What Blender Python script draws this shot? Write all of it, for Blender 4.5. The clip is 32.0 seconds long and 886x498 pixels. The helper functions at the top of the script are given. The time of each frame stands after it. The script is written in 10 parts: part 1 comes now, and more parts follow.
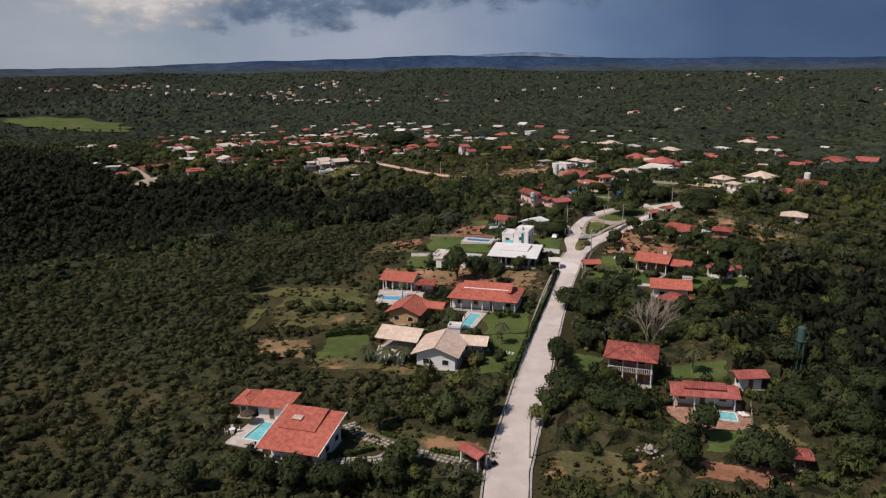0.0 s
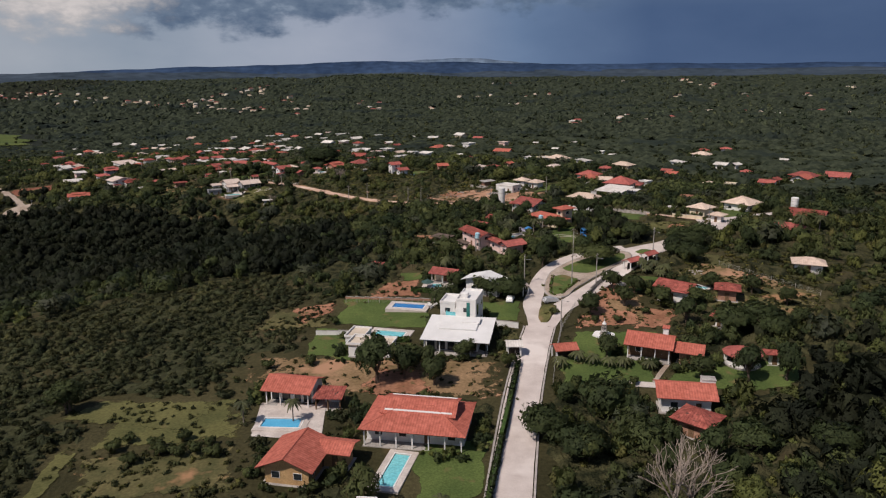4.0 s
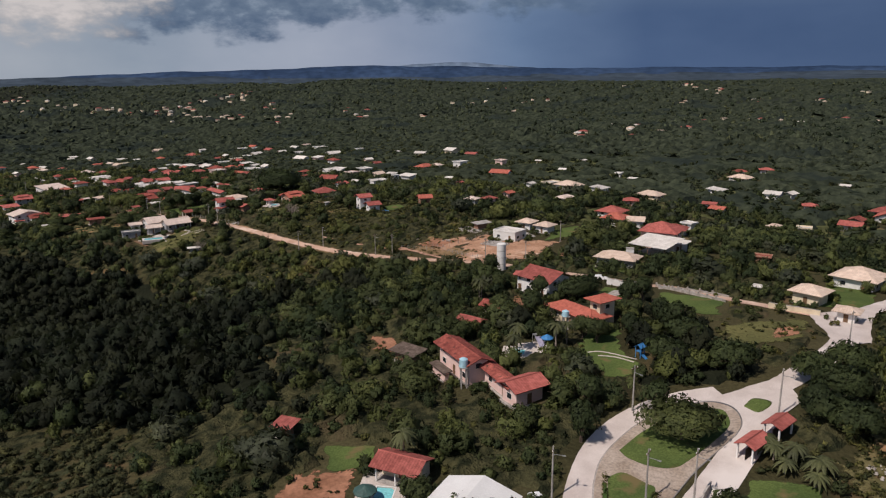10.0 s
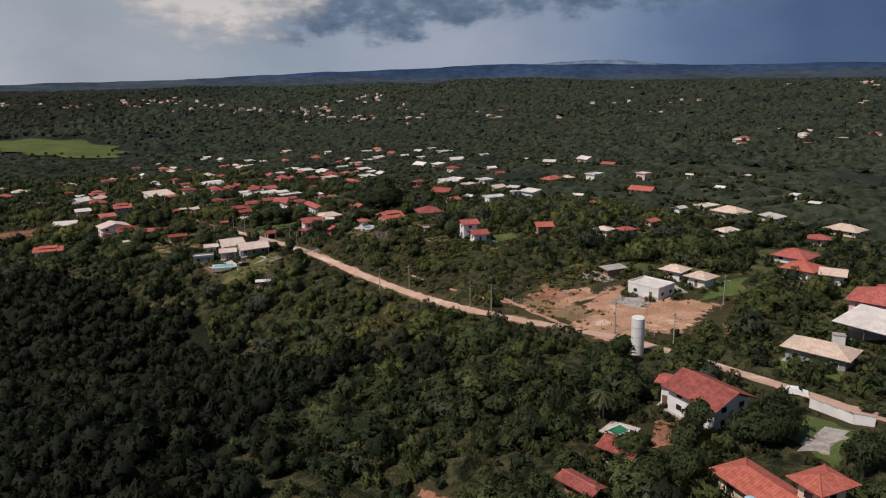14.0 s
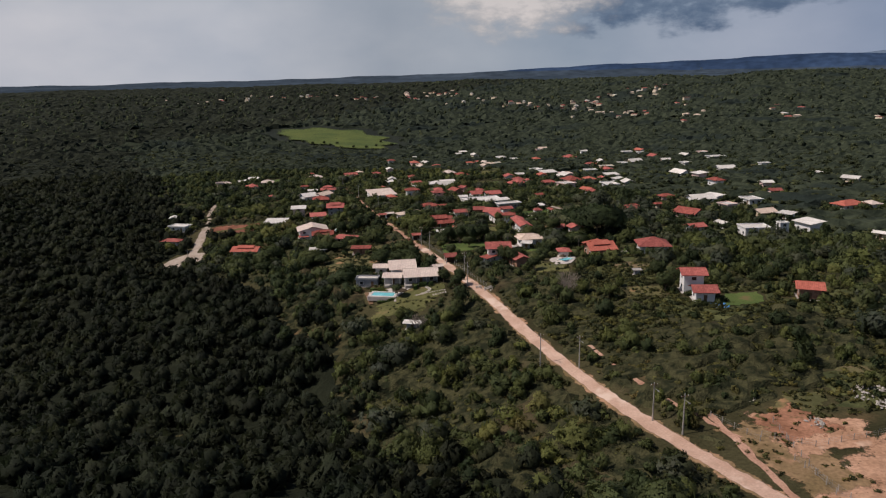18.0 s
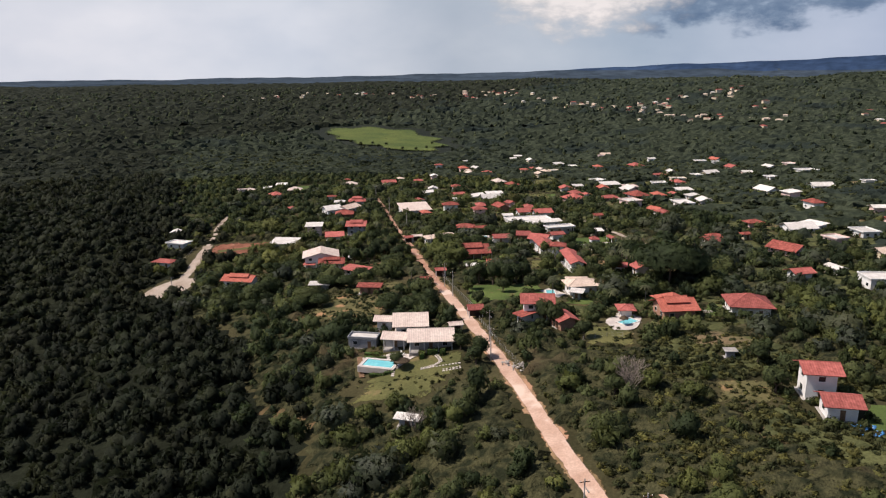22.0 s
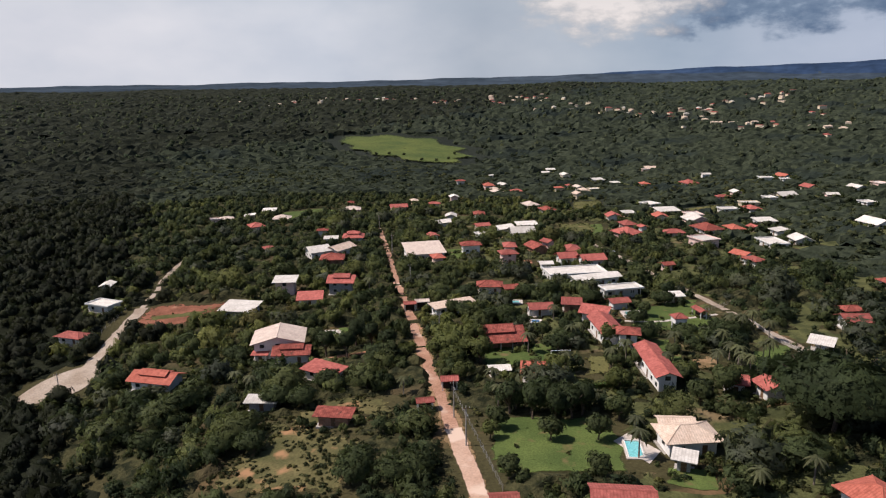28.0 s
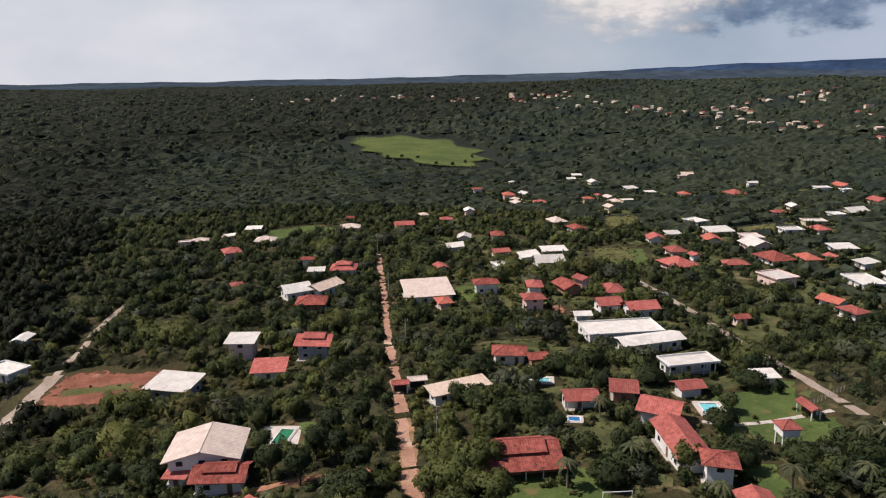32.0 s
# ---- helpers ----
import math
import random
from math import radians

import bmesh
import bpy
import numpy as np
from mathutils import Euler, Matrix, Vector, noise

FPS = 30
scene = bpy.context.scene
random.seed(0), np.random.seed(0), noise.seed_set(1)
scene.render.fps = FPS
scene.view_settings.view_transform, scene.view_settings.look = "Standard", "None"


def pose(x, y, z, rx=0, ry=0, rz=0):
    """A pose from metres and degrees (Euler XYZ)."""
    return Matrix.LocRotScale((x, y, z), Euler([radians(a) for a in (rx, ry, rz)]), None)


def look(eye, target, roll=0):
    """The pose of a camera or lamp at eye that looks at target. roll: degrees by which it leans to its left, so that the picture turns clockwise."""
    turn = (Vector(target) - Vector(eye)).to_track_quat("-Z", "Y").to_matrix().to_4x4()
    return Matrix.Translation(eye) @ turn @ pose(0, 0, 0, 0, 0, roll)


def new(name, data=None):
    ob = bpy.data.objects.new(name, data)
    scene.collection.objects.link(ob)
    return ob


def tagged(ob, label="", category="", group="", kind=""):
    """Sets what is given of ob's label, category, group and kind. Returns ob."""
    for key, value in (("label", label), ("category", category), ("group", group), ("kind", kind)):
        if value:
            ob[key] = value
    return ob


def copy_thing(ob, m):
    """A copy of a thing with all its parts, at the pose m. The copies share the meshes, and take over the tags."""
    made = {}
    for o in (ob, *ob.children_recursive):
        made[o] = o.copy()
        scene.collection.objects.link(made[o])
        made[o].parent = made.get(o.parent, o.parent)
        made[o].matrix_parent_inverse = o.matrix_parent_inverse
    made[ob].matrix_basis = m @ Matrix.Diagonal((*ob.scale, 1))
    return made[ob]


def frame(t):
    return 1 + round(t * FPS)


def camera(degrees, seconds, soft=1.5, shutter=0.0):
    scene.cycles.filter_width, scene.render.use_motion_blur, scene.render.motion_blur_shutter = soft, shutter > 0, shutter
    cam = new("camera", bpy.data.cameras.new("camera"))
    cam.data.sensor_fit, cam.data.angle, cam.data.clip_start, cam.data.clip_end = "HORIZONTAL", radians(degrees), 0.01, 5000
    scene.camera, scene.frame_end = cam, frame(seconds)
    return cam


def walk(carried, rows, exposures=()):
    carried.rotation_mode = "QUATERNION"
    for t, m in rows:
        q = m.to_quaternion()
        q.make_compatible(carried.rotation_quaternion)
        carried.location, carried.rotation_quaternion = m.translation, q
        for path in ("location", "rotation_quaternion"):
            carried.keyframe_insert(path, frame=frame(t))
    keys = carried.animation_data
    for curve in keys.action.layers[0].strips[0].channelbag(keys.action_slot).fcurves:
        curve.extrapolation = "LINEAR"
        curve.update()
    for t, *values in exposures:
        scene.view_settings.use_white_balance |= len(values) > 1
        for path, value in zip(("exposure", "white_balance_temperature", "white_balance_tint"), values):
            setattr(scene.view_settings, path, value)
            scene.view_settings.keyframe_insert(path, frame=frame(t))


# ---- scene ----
cam = camera(64.7, 32.0, 1.2)
METRES, EYE, TILT, LEAN, TURN = 520.0, 62.0, -14.45, 0.5, 0.0
ROWS = [
    (0.0, 0.0, 0.0, 0.0, 0.0, 0.0, -0.0),
    (0.5, 0.0008, 0.0153, 0.0041, -1.29, -0.03, 0.29),
    (1.0, 0.0015, 0.0298, 0.008, -1.41, -0.06, 0.34),
    (1.5, 0.0026, 0.0454, 0.0121, -1.43, -0.04, 0.38),
    (2.0, 0.0041, 0.0604, 0.0161, -1.54, 0.02, 0.43),
    (2.5, 0.0056, 0.0751, 0.02, -2.71, 0.11, 0.71),
    (3.0, 0.0072, 0.0897, 0.0239, -3.66, 0.22, 0.96),
    (3.5, 0.009, 0.1041, 0.0278, -4.66, 0.31, 1.2),
    (5.5, 0.0172, 0.1612, 0.0438, -5.27, 0.62, 1.44),
    (6.0, 0.0197, 0.176, 0.0479, -5.3, 0.66, 1.42),
    (6.5, 0.0223, 0.191, 0.0519, -5.31, 0.66, 1.47),
    (7.0, 0.0247, 0.2058, 0.0561, -5.33, 0.67, 1.47),
    (7.5, 0.0273, 0.2208, 0.0602, -5.32, 0.69, 1.48),
    (8.0, 0.0299, 0.2359, 0.0645, -5.33, 0.68, 1.51),
    (8.5, 0.0324, 0.2509, 0.0687, -5.35, 0.66, 1.51),
    (9.0, 0.0349, 0.2658, 0.0729, -5.35, 0.68, 1.52),
    (9.5, 0.0375, 0.2806, 0.0771, -5.35, 0.68, 1.54),
    (10.0, 0.04, 0.2952, 0.0812, -5.37, 0.71, 1.53),
    (10.5, 0.0425, 0.31, 0.0853, -5.39, 0.73, 1.57),
    (11.0, 0.0451, 0.3248, 0.0896, -5.41, 0.71, 1.59),
    (11.5, 0.0477, 0.3397, 0.0936, -5.41, 0.7, 1.6),
    (12.0, 0.0503, 0.3546, 0.0977, -5.42, 0.68, 1.62),
    (12.5, 0.0528, 0.3699, 0.1018, -5.09, 0.65, 1.53),
    (13.0, 0.0553, 0.3858, 0.1057, -1.08, 0.73, 0.62),
    (13.5, 0.0588, 0.4016, 0.1097, 2.6, 0.73, -0.2),
    (14.0, 0.0623, 0.4167, 0.114, 5.59, 0.66, -0.9),
    (14.5, 0.0661, 0.432, 0.118, 8.88, 0.58, -1.61),
    (16.5, 0.0808, 0.4961, 0.1346, 20.12, -0.16, -4.23),
    (17.0, 0.0831, 0.513, 0.1391, 22.56, -0.5, -4.8),
    (17.5, 0.0846, 0.5301, 0.1436, 25.69, -0.94, -5.48),
    (18.0, 0.0856, 0.5467, 0.1481, 27.69, -1.28, -5.99),
    (18.5, 0.0851, 0.5625, 0.1521, 27.78, -1.39, -6.25),
    (19.0, 0.0825, 0.5779, 0.1559, 29.54, -1.63, -6.77),
    (19.5, 0.0782, 0.5924, 0.1596, 30.44, -1.79, -7.06),
    (20.0, 0.0729, 0.6061, 0.1632, 31.33, -1.95, -7.3),
    (20.5, 0.0664, 0.6195, 0.1663, 31.26, -1.91, -7.36),
    (21.0, 0.0596, 0.6324, 0.1696, 31.22, -1.88, -7.39),
    (21.5, 0.0526, 0.6456, 0.1728, 31.21, -1.86, -7.41),
    (22.0, 0.0452, 0.6587, 0.176, 32.58, -2.0, -7.65),
    (22.5, 0.0377, 0.6718, 0.179, 33.39, -2.06, -7.81),
    (23.0, 0.0301, 0.6849, 0.1822, 33.54, -2.06, -7.85),
    (23.5, 0.0222, 0.6975, 0.1855, 33.53, -2.05, -7.83),
    (24.0, 0.0139, 0.7102, 0.1887, 33.54, -2.06, -7.82),
    (24.5, 0.0055, 0.723, 0.1919, 33.99, -2.16, -7.9),
    (25.0, -0.0027, 0.7356, 0.195, 34.36, -2.24, -7.93),
    (25.5, -0.0108, 0.748, 0.1981, 34.71, -2.22, -7.98),
    (27.5, -0.0404, 0.7961, 0.2096, 34.71, -1.96, -7.9),
    (28.0, -0.0484, 0.8085, 0.2127, 34.72, -1.96, -7.93),
    (28.5, -0.0565, 0.8208, 0.2158, 34.72, -1.94, -7.93),
    (29.0, -0.0647, 0.8333, 0.219, 34.71, -1.97, -7.92),
    (29.5, -0.0729, 0.846, 0.2223, 34.7, -1.99, -7.92),
    (30.0, -0.0812, 0.8587, 0.2256, 34.7, -2.05, -7.92),
    (30.5, -0.0894, 0.8713, 0.2288, 34.69, -2.11, -7.91),
    (31.0, -0.0974, 0.8838, 0.2321, 34.83, -2.18, -7.93),
    (31.5, -0.1053, 0.8963, 0.2353, 35.56, -2.3, -8.08),
    (32.0, -0.1132, 0.9087, 0.2385, 36.32, -2.42, -8.23),
]
walk(cam, [(t, pose(0, 0, EYE, TILT, LEAN, TURN) @ pose(METRES * x, METRES * y, METRES * z, 90 + pitch, roll, yaw)) for t, x, y, z, yaw, pitch, roll in ROWS],
     [(0.0, 0.0, 6500, 15), (20.0, 0.0, 6500, 15), (21.0, 0.40, 6500, 15), (22.0, 0.54, 6500, 15), (24.0, 0.48, 6500, 15), (32.0, 0.45, 6500, 15)])

# ---------------------------------------------------------------- sky and sun
SUN_FROM = Vector((-0.62, -0.40, 1.0)).normalized()
world = bpy.data.worlds.new("sky")
scene.world = world
world.use_nodes = True
wt = world.node_tree
wt.nodes.clear()


def wnode(kind, **kw):
    n = wt.nodes.new(kind)
    for k, v in kw.items():
        if k == "operation":
            n.operation = v
        elif k == "blend":
            n.data_type, n.blend_type = "RGBA", v
    return n


def wmath(op, a, b=None):
    n = wnode("ShaderNodeMath", operation=op)
    for s, v in zip(n.inputs, (a, b)):
        if v is None:
            continue
        if isinstance(v, (int, float)):
            s.default_value = v
        else:
            wt.links.new(v, s)
    return n.outputs[0]


def wmix(f, a, b):
    n = wnode("ShaderNodeMix", blend="MIX")
    for s, v in zip((n.inputs[0], n.inputs[6], n.inputs[7]), (f, a, b)):
        if isinstance(v, (int, float)):
            s.default_value = v
        elif isinstance(v, tuple):
            s.default_value = (*v, 1)
        else:
            wt.links.new(v, s)
    return n.outputs[2]


def wramp(f, stops):
    n = wt.nodes.new("ShaderNodeValToRGB")
    e = n.color_ramp.elements
    while len(e) < len(stops):
        e.new(0.5)
    for k, (p, c) in zip(e, stops):
        k.position, k.color = p, (*c, 1)
    wt.links.new(f, n.inputs[0])
    return n.outputs[0]


sky = wt.nodes.new("ShaderNodeTexSky")
sky.sky_type = "NISHITA"
sky.sun_disc = False
sky.sun_elevation = math.asin(SUN_FROM.z)
sky.sun_rotation = math.atan2(SUN_FROM.x, SUN_FROM.y)
coord = wt.nodes.new("ShaderNodeTexCoord").outputs["Generated"]
split = wt.nodes.new("ShaderNodeSeparateXYZ")
wt.links.new(coord, split.inputs[0])
bearing = wmath("ARCTAN2", split.outputs[0], split.outputs[1])
height = split.outputs[2]
# the rain sky lies to the north-east, the open sky to the north-west
side = wmath("ADD", wmath("MULTIPLY", bearing, 1 / (2 * math.pi)), 0.5)
low = wramp(side, [(0.0, (0.45, 0.47, 0.50)), (0.32, (0.47, 0.495, 0.53)), (0.375, (0.43, 0.47, 0.515)), (0.41, (0.315, 0.36, 0.405)), (0.45, (0.285, 0.345, 0.405)), (0.475, (0.31, 0.365, 0.44)),
                   (0.50, (0.275, 0.33, 0.42)), (0.53, (0.14, 0.215, 0.335)), (0.558, (0.066, 0.115, 0.215)), (0.66, (0.06, 0.102, 0.19)), (0.8, (0.30, 0.33, 0.37)), (1.0, (0.45, 0.47, 0.50))])
# cloud noise runs over bearing and height in degrees
stretch = wt.nodes.new("ShaderNodeCombineXYZ")
az, el = wmath("MULTIPLY", bearing, 57.3), wmath("MULTIPLY", height, 57.3)
wt.links.new(wmath("MULTIPLY", az, 0.22), stretch.inputs[0])
wt.links.new(wmath("MULTIPLY", el, 0.42), stretch.inputs[1])


def wnoise(scale, detail, rough=0.5, shift=0.0):
    n = wt.nodes.new("ShaderNodeTexNoise")
    n.inputs["Scale"].default_value, n.inputs["Detail"].default_value, n.inputs["Roughness"].default_value = scale, detail, rough
    off = wt.nodes.new("ShaderNodeVectorMath")
    wt.links.new(stretch.outputs[0], off.inputs[0])
    off.inputs[1].default_value = (shift, shift * 0.7, 0)
    wt.links.new(off.outputs[0], n.inputs["Vector"])
    return n.outputs[0]


def wspan(v, lo, hi):
    n = wt.nodes.new("ShaderNodeMapRange")
    n.interpolation_type = "SMOOTHSTEP"
    wt.links.new(v, n.inputs[0])
    n.inputs[1].default_value, n.inputs[2].default_value = lo, hi
    return n.outputs[0]


billow, wisp, broad = wnoise(1.3, 9, 0.55), wnoise(3.2, 6, 0.6, 3.0), wnoise(0.45, 4, 0.5, 9.0)
# soft veils in the whole low sky
veil = wramp(broad, [(0.3, (0.88, 0.90, 0.93)), (0.7, (1.14, 1.10, 1.07))])
mul = wnode("ShaderNodeMix", blend="MULTIPLY")
mul.inputs[0].default_value = 1.0
wt.links.new(low, mul.inputs[6])
wt.links.new(veil, mul.inputs[7])
# a dark bank with a ragged base from north-north-west round to north-north-east
line = wmath("ADD", wmath("MULTIPLY", wspan(az, -13.0, 4.0), 1.5), 3.25)
over_base = wmath("SUBTRACT", el, wmath("SUBTRACT", line, wmath("MULTIPLY", wmath("SUBTRACT", billow, 0.5), 6.5)))
ends = wmath("MULTIPLY", wspan(az, -22.0, -16.0), wmath("SUBTRACT", 1.0, wspan(az, 11.0, 20.0)))
bank_mask = wmath("MULTIPLY", wmath("MULTIPLY", wspan(over_base, -0.5, 1.0), ends), 0.9)
bank_colour = wramp(wmath("ADD", wmath("MULTIPLY", wisp, 0.5), wmath("MULTIPLY", billow, 0.5)), [(0.36, (0.22, 0.285, 0.365)), (0.47, (0.112, 0.165, 0.24)), (0.6, (0.066, 0.112, 0.185))])
# a sunlit heap at the western end of the bank
dx_, dy_ = wmath("DIVIDE", wmath("ADD", az, 22.5), 8.0), wmath("DIVIDE", wmath("SUBTRACT", el, 6.3), 3.5)
ring = wmath("ADD", wmath("MULTIPLY", dx_, dx_), wmath("MULTIPLY", dy_, dy_))
heap = wmath("SUBTRACT", wmath("ADD", wmath("MULTIPLY", billow, 2.6), wmath("MULTIPLY", wisp, 0.5)), wmath("ADD", ring, 0.55))
heap_mask = wspan(heap, -0.15, 0.75)
heap_colour = wramp(wmath("ADD", wmath("MULTIPLY", wisp, 0.45), wmath("MULTIPLY", heap, 0.42)), [(0.22, (0.34, 0.36, 0.38)), (0.42, (0.46, 0.45, 0.44)), (0.62, (0.62, 0.585, 0.555))])
bank = wmix(wmath("MULTIPLY", heap_mask, 0.92), wmix(bank_mask, mul.outputs[2], bank_colour), heap_colour)
scaled = wnode("ShaderNodeMix", blend="MULTIPLY")
scaled.inputs[0].default_value = 1.0
wt.links.new(sky.outputs[0], scaled.inputs[6])
scaled.inputs[7].default_value = (0.058, 0.061, 0.064, 1)
over = wramp(wmath("MULTIPLY", height, 2.0), [(0.16, (0, 0, 0)), (0.7, (1, 1, 1))])
bg = wt.nodes.new("ShaderNodeBackground")
wt.links.new(wmix(over, bank, scaled.outputs[2]), bg.inputs[0])
bg.inputs[1].default_value = 1.0
wt.links.new(bg.outputs[0], wt.nodes.new("ShaderNodeOutputWorld").inputs[0])

lamp = bpy.data.lights.new("sun", "SUN")
lamp.energy, lamp.angle, lamp.color = 3.9, radians(0.6), (1.0, 0.92, 0.82)
new("sun", lamp).matrix_world = look(SUN_FROM * 400, (0, 0, 0))

# ---------------------------------------------------------------- materials
def shader(name, base, dark=None, scale=1.0, fine=12.0, rough=0.85, bump=0.0, metal=0.0, vary=0.0, spot=None, uv=None, space="world", tint=None, lows=(0.35, 0.65), soft=0.0, thin=False, cut=None, fringe=0.0, grainy=1.0):
    """A node material: two noises between two colours, a finer grain, and a bump. vary: change from object to object."""
    m = bpy.data.materials.new(name)
    m.use_nodes = True
    nt = m.node_tree
    bs = nt.nodes["Principled BSDF"]
    bs.inputs["Roughness"].default_value, bs.inputs["Metallic"].default_value = rough, metal
    bs.inputs["Specular IOR Level"].default_value = 0.06 if rough > 0.87 else 0.18 if rough > 0.7 else 0.5
    link = nt.links.new
    if space == "world":
        vec = nt.nodes.new("ShaderNodeNewGeometry").outputs["Position"]
    else:
        vec = nt.nodes.new("ShaderNodeTexCoord").outputs["Object"]
    dark = dark or tuple(c * 0.7 for c in base)
    n1 = nt.nodes.new("ShaderNodeTexNoise")
    n1.inputs["Scale"].default_value, n1.inputs["Detail"].default_value = scale, 5
    link(vec, n1.inputs["Vector"])
    ramp = nt.nodes.new("ShaderNodeValToRGB")
    ramp.color_ramp.elements[0].position, ramp.color_ramp.elements[1].position = lows
    ramp.color_ramp.elements[0].color, ramp.color_ramp.elements[1].color = (*dark, 1), (*base, 1)
    link(n1.outputs[0], ramp.inputs[0])
    col = ramp.outputs[0]
    n2 = nt.nodes.new("ShaderNodeTexNoise")
    n2.inputs["Scale"].default_value, n2.inputs["Detail"].default_value = fine, 4
    link(vec, n2.inputs["Vector"])

    def mix(kind, f, a, b):
        x = nt.nodes.new("ShaderNodeMix")
        x.data_type, x.blend_type = "RGBA", kind
        for s, v in zip((x.inputs[0], x.inputs[6], x.inputs[7]), (f, a, b)):
            if isinstance(v, (int, float)):
                s.default_value = v
            elif isinstance(v, tuple):
                s.default_value = (*v, 1)
            else:
                link(v, s)
        return x.outputs[2]

    grain = nt.nodes.new("ShaderNodeValToRGB")
    grain.color_ramp.elements[0].position, grain.color_ramp.elements[1].position = 0.3, 0.7
    grain.color_ramp.elements[0].color, grain.color_ramp.elements[1].color = (*[1 - 0.28 * grainy] * 3, 1), (*[1 + 0.2 * grainy] * 3, 1)
    link(n2.outputs[0], grain.inputs[0])
    col = mix("MULTIPLY", 1.0, col, grain.outputs[0])
    if spot:
        n3 = nt.nodes.new("ShaderNodeTexNoise")
        n3.inputs["Scale"].default_value, n3.inputs["Detail"].default_value = spot[1], 6
        link(vec, n3.inputs["Vector"])
        r3 = nt.nodes.new("ShaderNodeValToRGB")
        r3.color_ramp.elements[0].position, r3.color_ramp.elements[1].position = spot[2], spot[2] + 0.09
        link(n3.outputs[0], r3.inputs[0])
        col = mix("MIX", r3.outputs[0], col, spot[0])
    height = n2.outputs[0]
    if uv:
        # courses of roof tiles: ribs up the slope, steps across it
        uvn = nt.nodes.new("ShaderNodeUVMap")
        sep = nt.nodes.new("ShaderNodeSeparateXYZ")
        link(uvn.outputs[0], sep.inputs[0])

        def saw(out, size, op):
            a = nt.nodes.new("ShaderNodeMath")
            a.operation = "DIVIDE"
            link(out, a.inputs[0])
            a.inputs[1].default_value = size
            b = nt.nodes.new("ShaderNodeMath")
            b.operation = op
            link(a.outputs[0], b.inputs[0])
            b.inputs[1].default_value = 1.0
            return b.outputs[0]

        rib, step = saw(sep.outputs[0], uv[0], "PINGPONG"), saw(sep.outputs[1], uv[1], "FRACT")
        h = nt.nodes.new("ShaderNodeMath")
        h.operation = "MULTIPLY_ADD"
        link(step, h.inputs[0])
        h.inputs[1].default_value = -0.6
        link(rib, h.inputs[2])
        height = h.outputs[0]
        joint = nt.nodes.new("ShaderNodeValToRGB")
        dim = 0.92 if soft else 0.84
        joint.color_ramp.elements[0].color, joint.color_ramp.elements[1].color = (dim, dim * 0.98, dim * 0.98, 1), (1.1, 1.1, 1.1, 1)
        joint.color_ramp.elements[1].position = 0.55
        link(rib, joint.inputs[0])
        col = mix("MULTIPLY", 1.0, col, joint.outputs[0])
        course = nt.nodes.new("ShaderNodeTexNoise")
        course.inputs["Scale"].default_value, course.inputs["Detail"].default_value = 1.3, 6
        link(uvn.outputs[0], course.inputs["Vector"])
        patina = nt.nodes.new("ShaderNodeValToRGB")
        patina.color_ramp.elements[0].position, patina.color_ramp.elements[1].position = 0.36, 0.6
        patina.color_ramp.elements[0].color, patina.color_ramp.elements[1].color = (0.60, 0.58, 0.56, 1), (1.1, 1.1, 1.1, 1)
        link(course.outputs[0], patina.inputs[0])
        col = mix("MULTIPLY", 0.3 if soft else 0.6, col, patina.outputs[0])
    if vary:
        info = nt.nodes.new("ShaderNodeObjectInfo")
        hs = nt.nodes.new("ShaderNodeMapRange")
        hs.inputs[3].default_value, hs.inputs[4].default_value = 1 - vary, 1 + vary
        link(info.outputs["Random"], hs.inputs[0])
        hsv = nt.nodes.new("ShaderNodeHueSaturation")
        link(col, hsv.inputs["Color"])
        link(hs.outputs[0], hsv.inputs["Value"])
        col = hsv.outputs[0]
    if tint:
        at = nt.nodes.new("ShaderNodeAttribute")
        at.attribute_name = "tint"
        tr = nt.nodes.new("ShaderNodeValToRGB")
        e = tr.color_ramp.elements
        while len(e) < len(tint):
            e.new(0.5)
        for k, (p, c) in zip(e, tint):
            k.position, k.color = p, (*c, 1)
        link(at.outputs["Fac"], tr.inputs[0])
        col = mix("MULTIPLY", 1.0, col, tr.outputs[0])
        isl = nt.nodes.new("ShaderNodeNewGeometry")
        ir = nt.nodes.new("ShaderNodeMapRange")
        ir.inputs[3].default_value, ir.inputs[4].default_value = 0.72, 1.25
        link(isl.outputs["Random Per Island"], ir.inputs[0])
        hv = nt.nodes.new("ShaderNodeHueSaturation")
        link(col, hv.inputs["Color"])
        link(ir.outputs[0], hv.inputs["Value"])
        col = hv.outputs[0]
    link(col, bs.inputs["Base Color"])
    if tint or thin:
        # leaves let part of the light through
        tb = nt.nodes.new("ShaderNodeBsdfTranslucent")
        link(col, tb.inputs["Color"])
        ms = nt.nodes.new("ShaderNodeMixShader")
        ms.inputs[0].default_value = 0.38
        link(bs.outputs[0], ms.inputs[1])
        link(tb.outputs[0], ms.inputs[2])
        link(ms.outputs[0], nt.nodes["Material Output"].inputs[0])
        if cut:
            # gaps between the single leaves of a clump
            holes = nt.nodes.new("ShaderNodeTexNoise")
            holes.inputs["Scale"].default_value, holes.inputs["Detail"].default_value = cut[0], 1.5
            link(vec, holes.inputs["Vector"])
            edge = nt.nodes.new("ShaderNodeMath")
            edge.operation = "GREATER_THAN"
            link(holes.outputs[0], edge.inputs[0])
            edge.inputs[1].default_value = cut[1]
            air = nt.nodes.new("ShaderNodeBsdfTransparent")
            mc = nt.nodes.new("ShaderNodeMixShader")
            link(edge.outputs[0], mc.inputs[0])
            link(air.outputs[0], mc.inputs[1])
